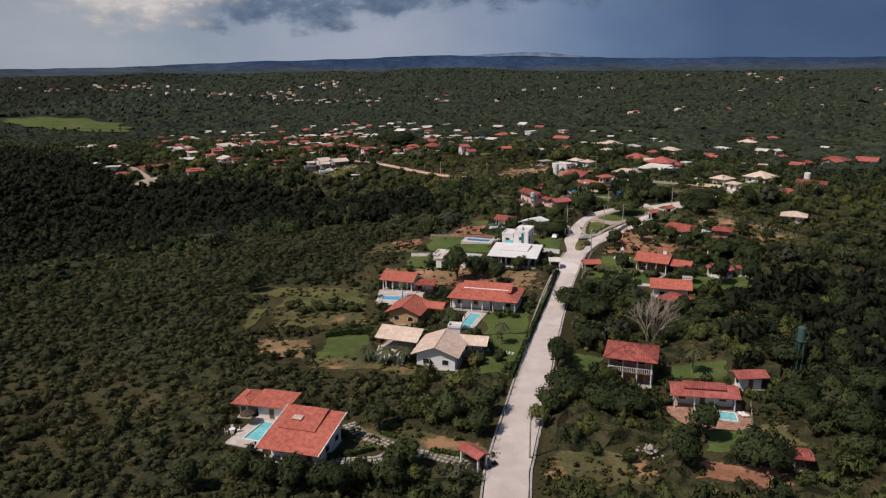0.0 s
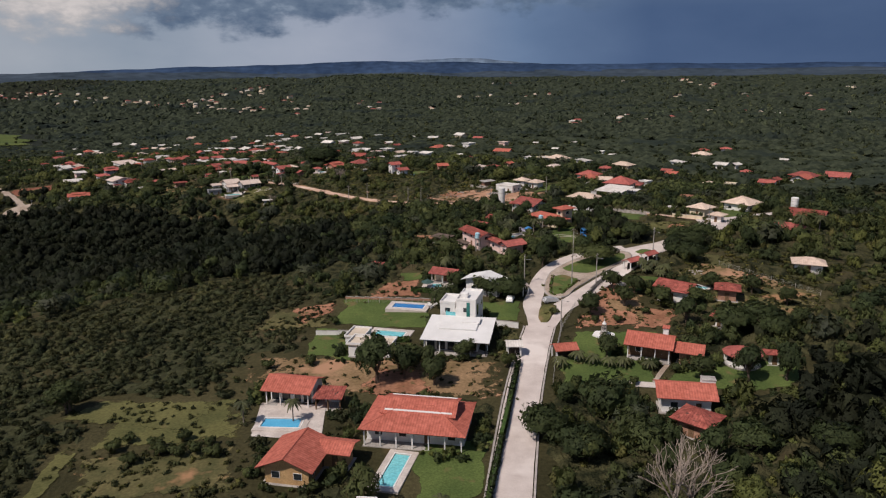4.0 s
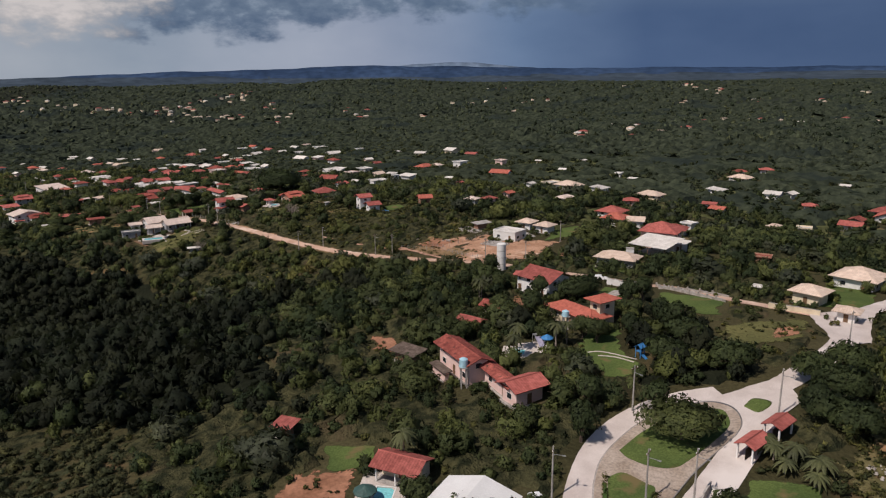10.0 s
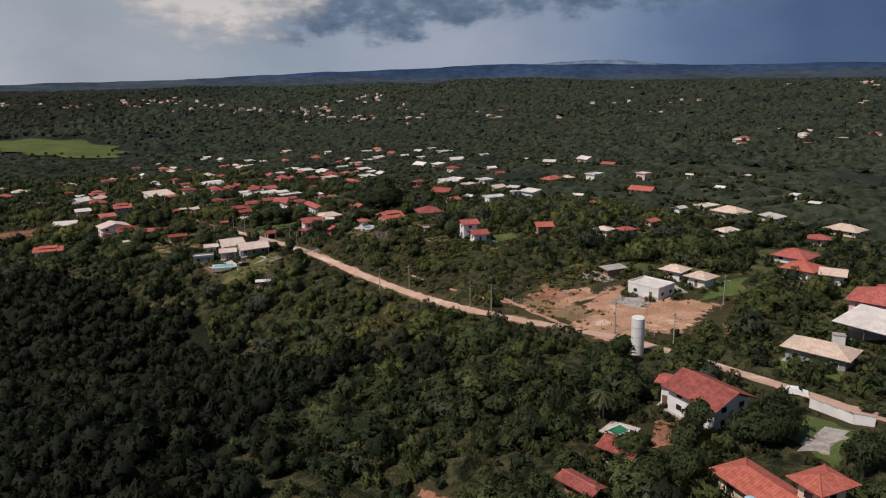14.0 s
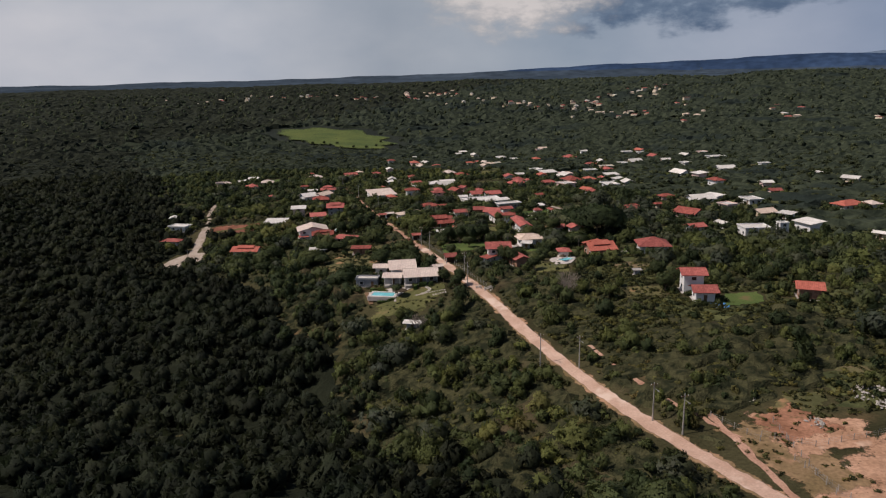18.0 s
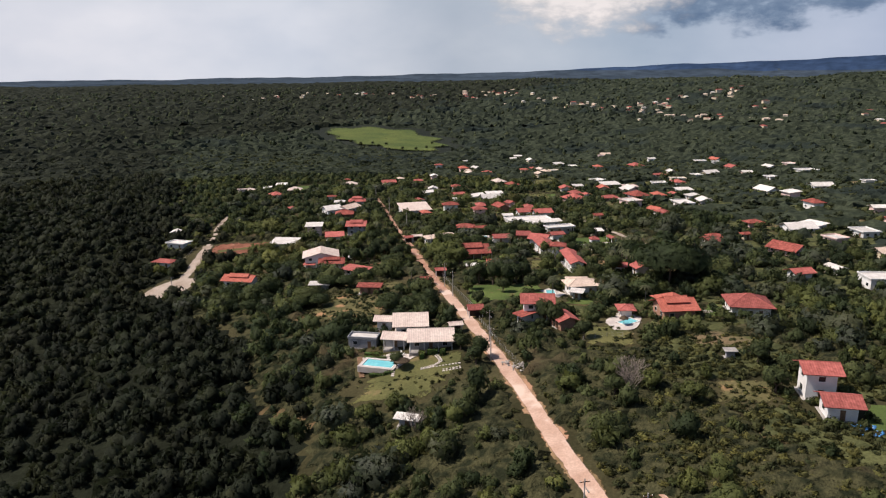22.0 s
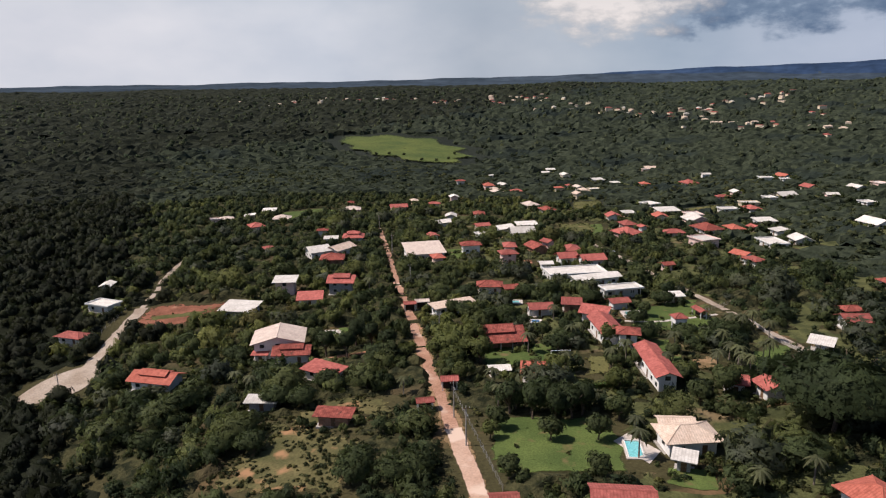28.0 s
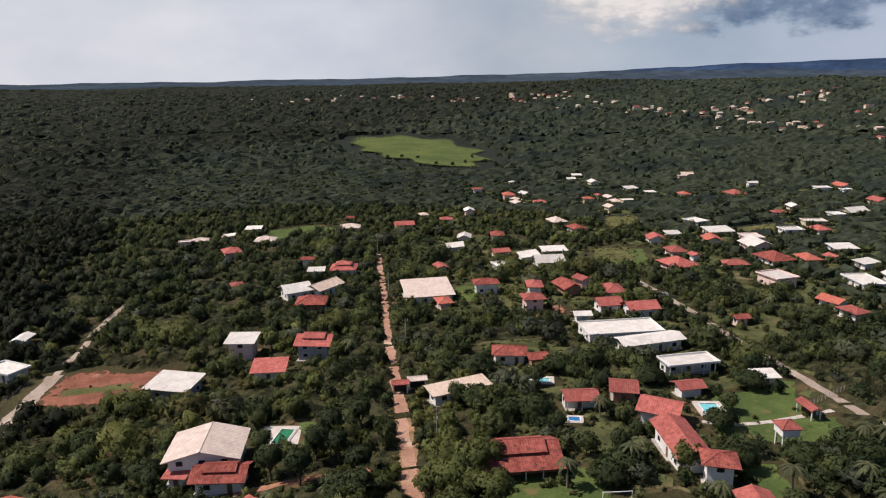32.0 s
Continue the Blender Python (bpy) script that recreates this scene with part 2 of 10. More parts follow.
            link(ms.outputs[0], mc.inputs[2])
            link(mc.outputs[0], nt.nodes["Material Output"].inputs[0])
    if fringe:
        # worn, broken border where the sheet gives way to the scrub
        rim = nt.nodes.new("ShaderNodeAttribute")
        rim.attribute_name = "edge"
        worn = nt.nodes.new("ShaderNodeTexNoise")
        worn.inputs["Scale"].default_value, worn.inputs["Detail"].default_value, worn.inputs["Roughness"].default_value = 0.45, 8, 0.65
        link(vec, worn.inputs["Vector"])
        total = nt.nodes.new("ShaderNodeMath")
        total.operation = "MULTIPLY_ADD"
        link(worn.outputs[0], total.inputs[0])
        total.inputs[1].default_value = fringe
        link(rim.outputs["Fac"], total.inputs[2])
        step_ = nt.nodes.new("ShaderNodeMapRange")
        step_.inputs[1].default_value, step_.inputs[2].default_value = fringe * 0.5 + 0.22, fringe * 0.5 + 0.34
        link(total.outputs[0], step_.inputs[0])
        air = nt.nodes.new("ShaderNodeBsdfTransparent")
        mf = nt.nodes.new("ShaderNodeMixShader")
        link(step_.outputs[0], mf.inputs[0])
        link(air.outputs[0], mf.inputs[1])
        link(bs.outputs[0], mf.inputs[2])
        link(mf.outputs[0], nt.nodes["Material Output"].inputs[0])
    if bump:
        b = nt.nodes.new("ShaderNodeBump")
        b.inputs["Strength"].default_value, b.inputs["Distance"].default_value = min(1.0, bump * 4), bump
        link(height, b.inputs["Height"])
        link(b.outputs[0], bs.inputs["Normal"])
    return m


LEAF_TINTS = [(0.0, (0.40, 0.52, 0.48)), (0.3, (0.74, 0.86, 0.72)), (0.55, (1.12, 1.15, 0.90)), (0.75, (1.42, 1.44, 0.98)), (0.9, (1.80, 1.70, 1.08)), (1.0, (1.9, 1.5, 1.15))]
SOFT_TINTS = [(0.0, (0.70, 0.80, 0.76)), (0.5, (1.0, 1.02, 0.95)), (1.0, (1.45, 1.35, 1.05))]
M = {
    "ground": shader("scrub_ground", (0.066, 0.058, 0.028), (0.034, 0.032, 0.015), 0.05, 1.6, 0.95, 0.25, spot=((0.15, 0.095, 0.05), 0.045, 0.62)),
    "far": shader("far_woodland", (0.027, 0.032, 0.024), (0.018, 0.022, 0.017), 0.006, 0.22, 0.95, 1.5),
    "field": shader("pasture", (0.105, 0.125, 0.038), (0.06, 0.085, 0.028), 0.02, 0.4, 0.95, 0.1, fringe=2.2),
    "lawn": shader("lawn", (0.096, 0.128, 0.038), (0.060, 0.088, 0.027), 0.12, 3.0, 0.95, 0.05, spot=((0.14, 0.11, 0.05), 0.22, 0.60), fringe=0.5),
    "dry": shader("dry_grass", (0.135, 0.115, 0.052), (0.070, 0.070, 0.030), 0.16, 2.0, 0.95, 0.08, spot=((0.30, 0.17, 0.09), 0.15, 0.56), fringe=1.7),
    "barren": shader("dry_bare_soil", (0.27, 0.175, 0.098), (0.150, 0.105, 0.052), 0.14, 1.6, 0.95, 0.1, spot=((0.36, 0.205, 0.125), 0.11, 0.54), fringe=1.7),
    "meadow": shader("rough_olive_grass", (0.125, 0.118, 0.046), (0.080, 0.082, 0.032), 0.10, 2.0, 0.95, 0.08, spot=((0.19, 0.14, 0.07), 0.13, 0.62), fringe=1.4),
    "beige": shader("beige_flat_roof", (0.58, 0.50, 0.40), (0.50, 0.42, 0.33), 0.4, 4, 0.8, 0.01, grainy=0.4),
    "rust": shader("old_brown_roof_sheet", (0.15, 0.115, 0.095), (0.09, 0.068, 0.055), 0.7, 5, 0.9, 0.03, uv=(0.28, 6.0), space="object"),
    "bluewater": shader("sky_blue_pool_water", (0.10, 0.42, 0.64), (0.08, 0.36, 0.58), 0.4, 3, 0.08, 0.004, grainy=0.3),
    "greenglass": shader("green_glass", (0.02, 0.16, 0.14), (0.015, 0.12, 0.11), 1, 5, 0.15, space="object"),
    "palegreenblue": shader("pale_blue_tank_plastic", (0.36, 0.56, 0.64), (0.30, 0.49, 0.57), 1, 5, 0.5, grainy=0.3),
    "redsoil": shader("freshly_cut_red_soil", (0.255, 0.108, 0.070), (0.165, 0.068, 0.044), 0.16, 1.6, 0.95, 0.08, spot=((0.30, 0.165, 0.115), 0.12, 0.60), fringe=1.4),
    "earth": shader("red_earth", (0.36, 0.180, 0.112), (0.22, 0.105, 0.062), 0.16, 1.6, 0.95, 0.08, spot=((0.075, 0.075, 0.03), 0.35, 0.62), fringe=1.7),
    "dirt": shader("dirt_road", (0.50, 0.345, 0.265), (0.41, 0.265, 0.195), 0.22, 2.5, 0.95, 0.05, spot=((0.57, 0.43, 0.345), 0.12, 0.56), fringe=0.6, grainy=0.6),
    "paved": shader("pale_block_paving", (0.56, 0.495, 0.455), (0.46, 0.395, 0.36), 0.25, 7.0, 0.9, 0.006, spot=((0.62, 0.56, 0.52), 0.07, 0.55), grainy=0.45),
    "redroad": shader("red_dirt_road", (0.42, 0.250, 0.178), (0.30, 0.165, 0.112), 0.22, 2.5, 0.95, 0.05, spot=((0.50, 0.36, 0.28), 0.12, 0.60), fringe=0.9),
    "site": shader("building_site_soil", (0.46, 0.275, 0.18), (0.32, 0.18, 0.11), 0.16, 1.6, 0.95, 0.08, spot=((0.56, 0.40, 0.30), 0.12, 0.58), fringe=1.2),
    "sand": shader("pale_track", (0.38, 0.315, 0.26), (0.28, 0.22, 0.17), 0.2, 2.5, 0.95, 0.05, fringe=0.9),
    "kerb": shader("concrete_kerb", (0.42, 0.38, 0.35), (0.30, 0.27, 0.25), 0.6, 5, 0.9, 0.02),
    "concrete": shader("concrete", (0.40, 0.37, 0.34), (0.27, 0.25, 0.23), 0.4, 4, 0.9, 0.02),
    "deck": shader("pale_deck_tiles", (0.56, 0.50, 0.45), (0.44, 0.38, 0.34), 0.5, 4, 0.7, 0.01, grainy=0.5),
    "white": shader("white_paint", (0.74, 0.725, 0.70), (0.64, 0.62, 0.59), 0.5, 5, 0.7, 0.01, vary=0.06, grainy=0.25),
    "cream": shader("cream_paint", (0.70, 0.60, 0.44), (0.58, 0.48, 0.34), 0.5, 5, 0.75, 0.01, vary=0.08, grainy=0.25),
    "pink": shader("pink_paint", (0.74, 0.54, 0.49), (0.64, 0.45, 0.40), 0.4, 5, 0.75, 0.01, grainy=0.25),
    "ochre": shader("ochre_paint", (0.50, 0.33, 0.16), (0.40, 0.25, 0.12), 0.4, 5, 0.75, 0.01),
    "grey": shader("grey_paint", (0.33, 0.33, 0.34), (0.25, 0.25, 0.26), 0.4, 5, 0.75, 0.01),
    "brickwall": shader("bare_brick_wall", (0.40, 0.235, 0.165), (0.28, 0.15, 0.10), 0.9, 6, 0.9, 0.02),
    "red": shader("red_clay_tiles", (0.385, 0.115, 0.095), (0.28, 0.078, 0.064), 0.7, 5, 0.85, 0.05, vary=0.24, uv=(0.24, 0.40), space="object", grainy=0.5),
    "oldred": shader("weathered_clay_tiles", (0.34, 0.100, 0.078), (0.20, 0.056, 0.045), 0.8, 5, 0.9, 0.06, vary=0.12, uv=(0.24, 0.40), space="object", spot=((0.10, 0.05, 0.04), 1.1, 0.60)),
    "orange": shader("orange_clay_tiles", (0.44, 0.132, 0.094), (0.37, 0.104, 0.072), 0.6, 5, 0.85, 0.05, vary=0.05, uv=(0.24, 0.40), space="object", grainy=0.4),
    "tan": shader("pale_clay_tiles", (0.60, 0.48, 0.39), (0.50, 0.38, 0.30), 0.7, 5, 0.85, 0.05, vary=0.08, uv=(0.24, 0.40), space="object", soft=0.1, grainy=0.7),
    "paletile": shader("pale_pinkish_tiles", (0.60, 0.50, 0.43), (0.50, 0.40, 0.345), 0.5, 5, 0.8, 0.04, vary=0.06, uv=(0.3, 0.45), space="object", soft=0.1, grainy=0.5),
    "slab": shader("white_roof_sheet", (0.62, 0.585, 0.54), (0.50, 0.465, 0.42), 0.4, 4, 0.75, 0.02, vary=0.16, uv=(0.28, 6.0), soft=0.12, space="object", grainy=0.5),
    "cleanroof": shader("white_painted_roof", (0.69, 0.68, 0.66), (0.62, 0.61, 0.59), 0.3, 4, 0.7, 0.01, space="object", grainy=0.25),
    "glass": shader("dark_window_glass", (0.03, 0.035, 0.04), (0.015, 0.02, 0.022), 1, 6, 0.12, space="object"),
    "dark": shader("dark_timber", (0.055, 0.04, 0.03), (0.03, 0.022, 0.018), 2, 9, 0.8, 0.01, space="object"),
    "wood": shader("timber", (0.20, 0.12, 0.07), (0.12, 0.07, 0.04), 2, 9, 0.8, 0.01, space="object"),
    "bark": shader("bark", (0.14, 0.105, 0.08), (0.07, 0.05, 0.04), 2, 9, 0.95, 0.02),
    "pale_bark": shader("pale_bark", (0.30, 0.25, 0.21), (0.17, 0.14, 0.115), 2, 9, 0.95, 0.02),
    "leaf": shader("leaves", (0.086, 0.097, 0.043), (0.050, 0.059, 0.028), 0.05, 3.5, 0.75, tint=LEAF_TINTS, cut=(3.2, 0.46)),
    "darkcrown": shader("dark_fruit_tree_leaves", (0.060, 0.070, 0.033), (0.032, 0.039, 0.019), 0.05, 3.5, 0.7, tint=SOFT_TINTS, cut=(3.2, 0.44)),
    "palecrown": shader("pale_garden_leaves", (0.128, 0.142, 0.054), (0.078, 0.090, 0.036), 0.05, 3.5, 0.75, tint=SOFT_TINTS, cut=(3.2, 0.48)),
    "garden": shader("rough_garden_grass", (0.100, 0.104, 0.042), (0.050, 0.056, 0.024), 0.16, 1.8, 0.95, 0.3, lows=(0.38, 0.62), spot=((0.170, 0.125, 0.070), 0.06, 0.60)),
    # haze of distance greyed into the colour of the far leaves
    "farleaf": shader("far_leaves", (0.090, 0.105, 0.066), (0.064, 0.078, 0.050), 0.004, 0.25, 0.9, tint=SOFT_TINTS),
    "canopy": shader("closed_canopy", (0.046, 0.055, 0.034), (0.018, 0.024, 0.016), 0.16, 0.6, 0.95, 0.8, lows=(0.36, 0.62), spot=((0.020, 0.027, 0.022), 0.011, 0.55)),
    # dark valley crowns, their leaf colour blackened further for cloud shade
    "shade_dark_leaf": shader("shade_dark_leaves", (0.030, 0.036, 0.020), (0.016, 0.019, 0.011), 0.05, 3.5, 0.8, tint=SOFT_TINTS, cut=(3.2, 0.42)),
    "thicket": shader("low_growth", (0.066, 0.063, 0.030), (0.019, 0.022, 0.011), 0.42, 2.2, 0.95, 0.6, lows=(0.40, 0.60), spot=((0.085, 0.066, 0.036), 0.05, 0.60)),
    # growth under the valley crowns, near-black to paint deep shade in the gaps
    "shade_growth": shader("shade_painted_growth", (0.018, 0.021, 0.012), (0.010, 0.012, 0.007), 0.12, 1.6, 0.95, 0.5),
    "heath": shader("dry_heath", (0.054, 0.055, 0.028), (0.028, 0.031, 0.015), 0.25, 1.2, 0.95, 0.5, spot=((0.080, 0.064, 0.035), 0.03, 0.60)),
    # the same cloud shade put into the colour of the valley's closed canopy
    "valley_canopy": shader("shade_dark_canopy", (0.030, 0.034, 0.021), (0.013, 0.016, 0.011), 0.10, 0.6, 0.95, 0.9, lows=(0.36, 0.62)),
    "midleaf": shader("hillside_leaves", (0.074, 0.083, 0.044), (0.042, 0.051, 0.031), 0.008, 0.5, 0.9, tint=SOFT_TINTS),
    "undergrowth": shader("low_green_plants", (0.098, 0.094, 0.043), (0.056, 0.056, 0.027), 0.06, 4.0, 0.85, tint=LEAF_TINTS, cut=(4.0, 0.46)),
    "scrub": shader("dry_scrub_leaves", (0.086, 0.088, 0.042), (0.054, 0.057, 0.028), 0.03, 4.0, 0.8, tint=SOFT_TINTS, cut=(4.0, 0.46)),
    "palm": shader("palm_fronds", (0.112, 0.120, 0.044), (0.060, 0.068, 0.026), 0.3, 2.5, 0.7, vary=0.25, thin=True),
    "hedge": shader("hedge_leaves", (0.060, 0.105, 0.022), (0.035, 0.065, 0.016), 0.8, 4, 0.8, 0.1),
    "water": shader("pool_water", (0.22, 0.58, 0.60), (0.15, 0.50, 0.55), 0.4, 3, 0.08, 0.004),
    "deepwater": shader("blue_pool_water", (0.04, 0.22, 0.50), (0.03, 0.17, 0.44), 0.4, 3, 0.08, 0.004),
    "greenwater": shader("green_pool_water", (0.03, 0.20, 0.09), (0.02, 0.15, 0.07), 0.4, 3, 0.08, 0.004),
    "metal": shader("galvanised_metal", (0.42, 0.42, 0.41), (0.30, 0.30, 0.29), 2, 9, 0.5, metal=0.6),
    "carpaint": shader("white_car_paint", (0.80, 0.80, 0.79), (0.74, 0.74, 0.73), 1, 5, 0.25, space="object", grainy=0.25),
    "silver": shader("silver_car_paint", (0.55, 0.56, 0.57), (0.5, 0.5, 0.51), 1, 5, 0.3, metal=0.4, space="object"),
    "tyre": shader("tyre_rubber", (0.02, 0.02, 0.02), (0.012, 0.012, 0.012), 3, 9, 0.9),
    "teal": shader("green_tank_paint", (0.045, 0.10, 0.085), (0.03, 0.07, 0.06), 0.6, 5, 0.6),
    "bluetarp": shader("blue_plastic", (0.05, 0.22, 0.48), (0.04, 0.16, 0.38), 1, 5, 0.45),
    "thatch": shader("dark_thatch", (0.10, 0.075, 0.05), (0.05, 0.036, 0.024), 2, 9, 0.95, 0.04),
    "mauve": shader("mauve_plastic", (0.42, 0.40, 0.52), (0.36, 0.34, 0.46), 1, 5, 0.4),
    "stone": shader("pale_stone", (0.42, 0.38, 0.34), (0.26, 0.23, 0.20), 0.8, 5, 0.9, 0.05),
}


def hazed_far(name, colour, dark):
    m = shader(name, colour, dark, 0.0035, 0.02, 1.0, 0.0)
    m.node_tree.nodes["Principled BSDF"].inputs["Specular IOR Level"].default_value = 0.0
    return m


# the blue of these three is aerial haze put into the base colour
M["hazed_blue_hills"] = hazed_far("hazed_blue_hills", (0.036, 0.062, 0.116), (0.024, 0.043, 0.084))
M["hazed_pale_hills"] = hazed_far("hazed_pale_hills", (0.15, 0.20, 0.27), (0.11, 0.155, 0.22))
M["plain"] = hazed_far("hazed_plain", (0.052, 0.070, 0.092), (0.034, 0.048, 0.064))

# ---------------------------------------------------------------- helpers of shape
def lump(x, y, cx, cy, sx, sy):
    return np.exp(-(((x - cx) / sx) ** 2 + ((y - cy) / sy) ** 2))


RIDGE_BEARING = [-75, -55, -45, -37, -30, -25, -19, -12, -10, -6, -3, 2, 8, 15, 25, 40, 70]
RIDGE_RISE = [0, 8, 14, 22, 28, 37, 29, 36, 40, 34, 46, 42, 30, 28, 28, 25, 8]


def g(x, y):
    """The ground's height: a ridge with the two roads, a wooded valley beside it, a plain and low hills beyond."""
    x, y = np.asarray(x, float), np.asarray(y, float)
    z = -3.4 + 10.8 * lump(x, y, 90, 290, 110, 95) + -8.0 * lump(x, y, -120, 425, 70, 50) + -13.2 * lump(x, y, -60, 415, 70, 45) + -44.5 * lump(x, y, -260, 380, 130, 130) + 6.5 * lump(x, y, 20, 500, 140, 90) + 5.0 * lump(x, y, -60, 110, 150, 120) + -1.7 * lump(x, y, -230, 560, 110, 90) + -3.7 * lump(x, y, -120, 800, 260, 160) + 8.3 * lump(x, y, 250, 250, 160, 200) + 10.7 * lump(x, y, 300, 900, 300, 250) + -30.0 * lump(x, y, -400, 1100, 400, 350)
    r = np.hypot(x, y - 200)
    b = np.degrees(np.arctan2(x, y - 300))
    far = np.clip((r - 900) / 900, 0, 1)
    ridge = np.interp(b, RIDGE_BEARING, RIDGE_RISE) * np.exp(-((r - 2100 - 90 * np.sin(b * 0.21)) / 540) ** 2)
    z = z + 61 * np.clip((r - 1400) / 2800, 0, 1.03) + far * far * (3 - 2 * far) * (ridge + 3 * np.sin(x / 170) * np.cos(y / 210) + 2.5 * np.sin(x / 95 + 1) * np.sin(y / 120))
    return z


def h(x, y):
    return float(g(x, y))


def mesh_object(name, verts, faces, material, parent=None, label="", smooth=False, uvs=None):
    me = bpy.data.meshes.new(name)
    me.from_pydata(verts, [], faces)
    me.materials.append(M[material])
    if uvs is not None:
        layer = me.uv_layers.new(name="UVMap")
        layer.data.foreach_set("uv", np.asarray(uvs, np.float32).ravel())
    if smooth:
        me.polygons.foreach_set("use_smooth", [True] * len(me.polygons))
    me.update()
    ob = new(name, me)
    if parent:
        ob.parent = parent
    if label:
        ob["label"] = label
    return ob


def sheet(name, rows, material, parent=None, label="", smooth=True, edge=None):
    """A mesh from rows of places, all of one length."""
    n = len(rows[0])
    verts = [tuple(p) for r in rows for p in r]
    faces = [(i * n + j, i * n + j + 1, (i + 1) * n + j + 1, (i + 1) * n + j) for i in range(len(rows) - 1) for j in range(n - 1)]
    ob = mesh_object(name, verts, faces, material, parent, label, smooth)
    at = ob.data.attributes.new("edge", "FLOAT", "POINT")
    at.data.foreach_set("value", np.asarray(edge if edge is not None else np.ones(len(verts)), np.float32).ravel())
    return ob


def part(name, bm, material, parent, label=""):
    me = bpy.data.meshes.new(name)
    bm.to_mesh(me)
    bm.free()
    me.materials.append(M[material])
    ob = new(name, me)
    ob.parent = parent
    if label:
        ob["label"] = label
    return ob


BOX_FACES = [(0, 3, 2, 1), (4, 5, 6, 7), (0, 1, 5, 4), (1, 2, 6, 5), (2, 3, 7, 6), (3, 0, 4, 7)]
BOXES = {}


def box(name, x, y, z, sx, sy, sz, material, parent=None, label="", turn=0.0):
    """A box on its base centre, with slightly broken edges; alike boxes share a mesh."""
    key = (name, round(sx, 2), round(sy, 2), round(sz, 2), material)
    if key not in BOXES:
        bm = bmesh.new()
        bmesh.ops.create_cube(bm, size=1.0)
        for v in bm.verts:
            v.co = Vector((v.co.x * sx, v.co.y * sy, (v.co.z + 0.5) * sz))
        small = min(sx, sy, sz)
        if small > 0.3:
            bmesh.ops.bevel(bm, geom=bm.edges[:], offset=0.04, segments=1, affect="EDGES")
        me = bpy.data.meshes.new(name)
        bm.to_mesh(me)
        bm.free()
        me.materials.append(M[material])
        BOXES[key] = me
    ob = new(name, BOXES[key])
    ob.matrix_basis = pose(x, y, z, 0, 0, turn)
    if parent:
        ob.parent = parent
    if label:
        ob["label"] = label
    return ob


TUBES = {}


def tube(name, x, y, z, r0, r1, high, material, parent=None, label="", sides=10):
    key = (name, round(r0, 2), round(r1, 2), round(high, 2), material, sides)
    if key not in TUBES:
        ring = [(math.cos(2 * math.pi * i / sides), math.sin(2 * math.pi * i / sides)) for i in range(sides)]
        verts = [(a * r0, b * r0, 0) for a, b in ring] + [(a * r1, b * r1, high) for a, b in ring]
        faces = [(i, (i + 1) % sides, sides + (i + 1) % sides, sides + i) for i in range(sides)]
        faces += [tuple(range(sides - 1, -1, -1)), tuple(range(sides, 2 * sides))]
        me = bpy.data.meshes.new(name)
        me.from_pydata(verts, [], faces)
        me.materials.append(M[material])
        TUBES[key] = me
    ob = new(name, TUBES[key])
    ob.location = (x, y, z)
    if parent:
        ob.parent = parent
    if label:
        ob["label"] = label
    return ob


def base(name, x, y, turn=0.0, z=None):
    ob = new(name)
    ob.matrix_basis = pose(x, y, h(x, y) if z is None else z, 0, 0, turn)
    return ob


# ---------------------------------------------------------------- the ground, one sheet to the horizon
def graded(lo, hi, fine_lo, fine_hi, step):
    out, s = [fine_lo], step
    while out[0] > lo:
        s *= 1.09
        out.insert(0, max(lo, out[0] - s))
    while out[-1] < fine_hi:
        out.append(out[-1] + step)
    s = step
    while out[-1] < hi:
        s *= 1.09
        out.append(min(hi, out[-1] + s))
    return np.array(out)


gx, gy = graded(-4300, 3600, -330, 230, 5.0), graded(-500, 4300, 40, 800, 5.0)
XX, YY = np.meshgrid(gx, gy)
ZZ = g(XX, YY)


def rough_of(x, y):
    return np.clip((np.hypot(x, y - 300) - 700) / 800, 0, 1) * 3.0 * np.sin(x * 0.11 + 3 * np.sin(y * 0.013)) * np.sin(y * 0.09 + 2 * np.sin(x * 0.017))


ZZ = ZZ + rough_of(XX, YY)
ground = mesh_object("ground", np.stack([XX, YY, ZZ], -1).reshape(-1, 3).tolist(),
                     [(j * len(gx) + i, j * len(gx) + i + 1, (j + 1) * len(gx) + i + 1, (j + 1) * len(gx) + i) for j in range(len(gy) - 1) for i in range(len(gx) - 1)], "ground", smooth=True)
ground.data.materials.append(M["far"])
mid = np.array([p.center[:2] for p in ground.data.polygons])
# beyond 2500 m the ground takes the haze-tinted colour
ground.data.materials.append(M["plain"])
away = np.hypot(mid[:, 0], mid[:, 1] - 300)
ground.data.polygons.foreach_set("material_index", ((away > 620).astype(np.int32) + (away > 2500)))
tagged(ground, "rolling ground under scrub and low woodland", "ground", kind="structure")

CLEAR = []   # discs and strips that the woods leave free


def free_disc(x, y, r):
    CLEAR.append((x, y, r))


def free_line(points, r):
    for (ax, ay), (bx, by) in zip(points, points[1:]):
        n = max(1, int(math.hypot(bx - ax, by - ay) / max(1.0, r)))
        for i in range(n + 1):
            CLEAR.append((ax + (bx - ax) * i / n, ay + (by - ay) * i / n, r))


def smooth_line(points, n=8):
    """A rounded line through the points."""
    p = [Vector((*q, 0)) for q in points]
    p = [2 * p[0] - p[1], *p, 2 * p[-1] - p[-2]]
    out = []
    for a, b, c, d in zip(p, p[1:], p[2:], p[3:]):
        for i in range(n):
            t = i / n
            q = 0.5 * (2 * b + (c - a) * t + (2 * a - 5 * b + 4 * c - d) * t * t + (3 * b - a - 3 * c + d) * t ** 3)
            out.append((q.x, q.y))
    return out + [(p[-2].x, p[-2].y)]


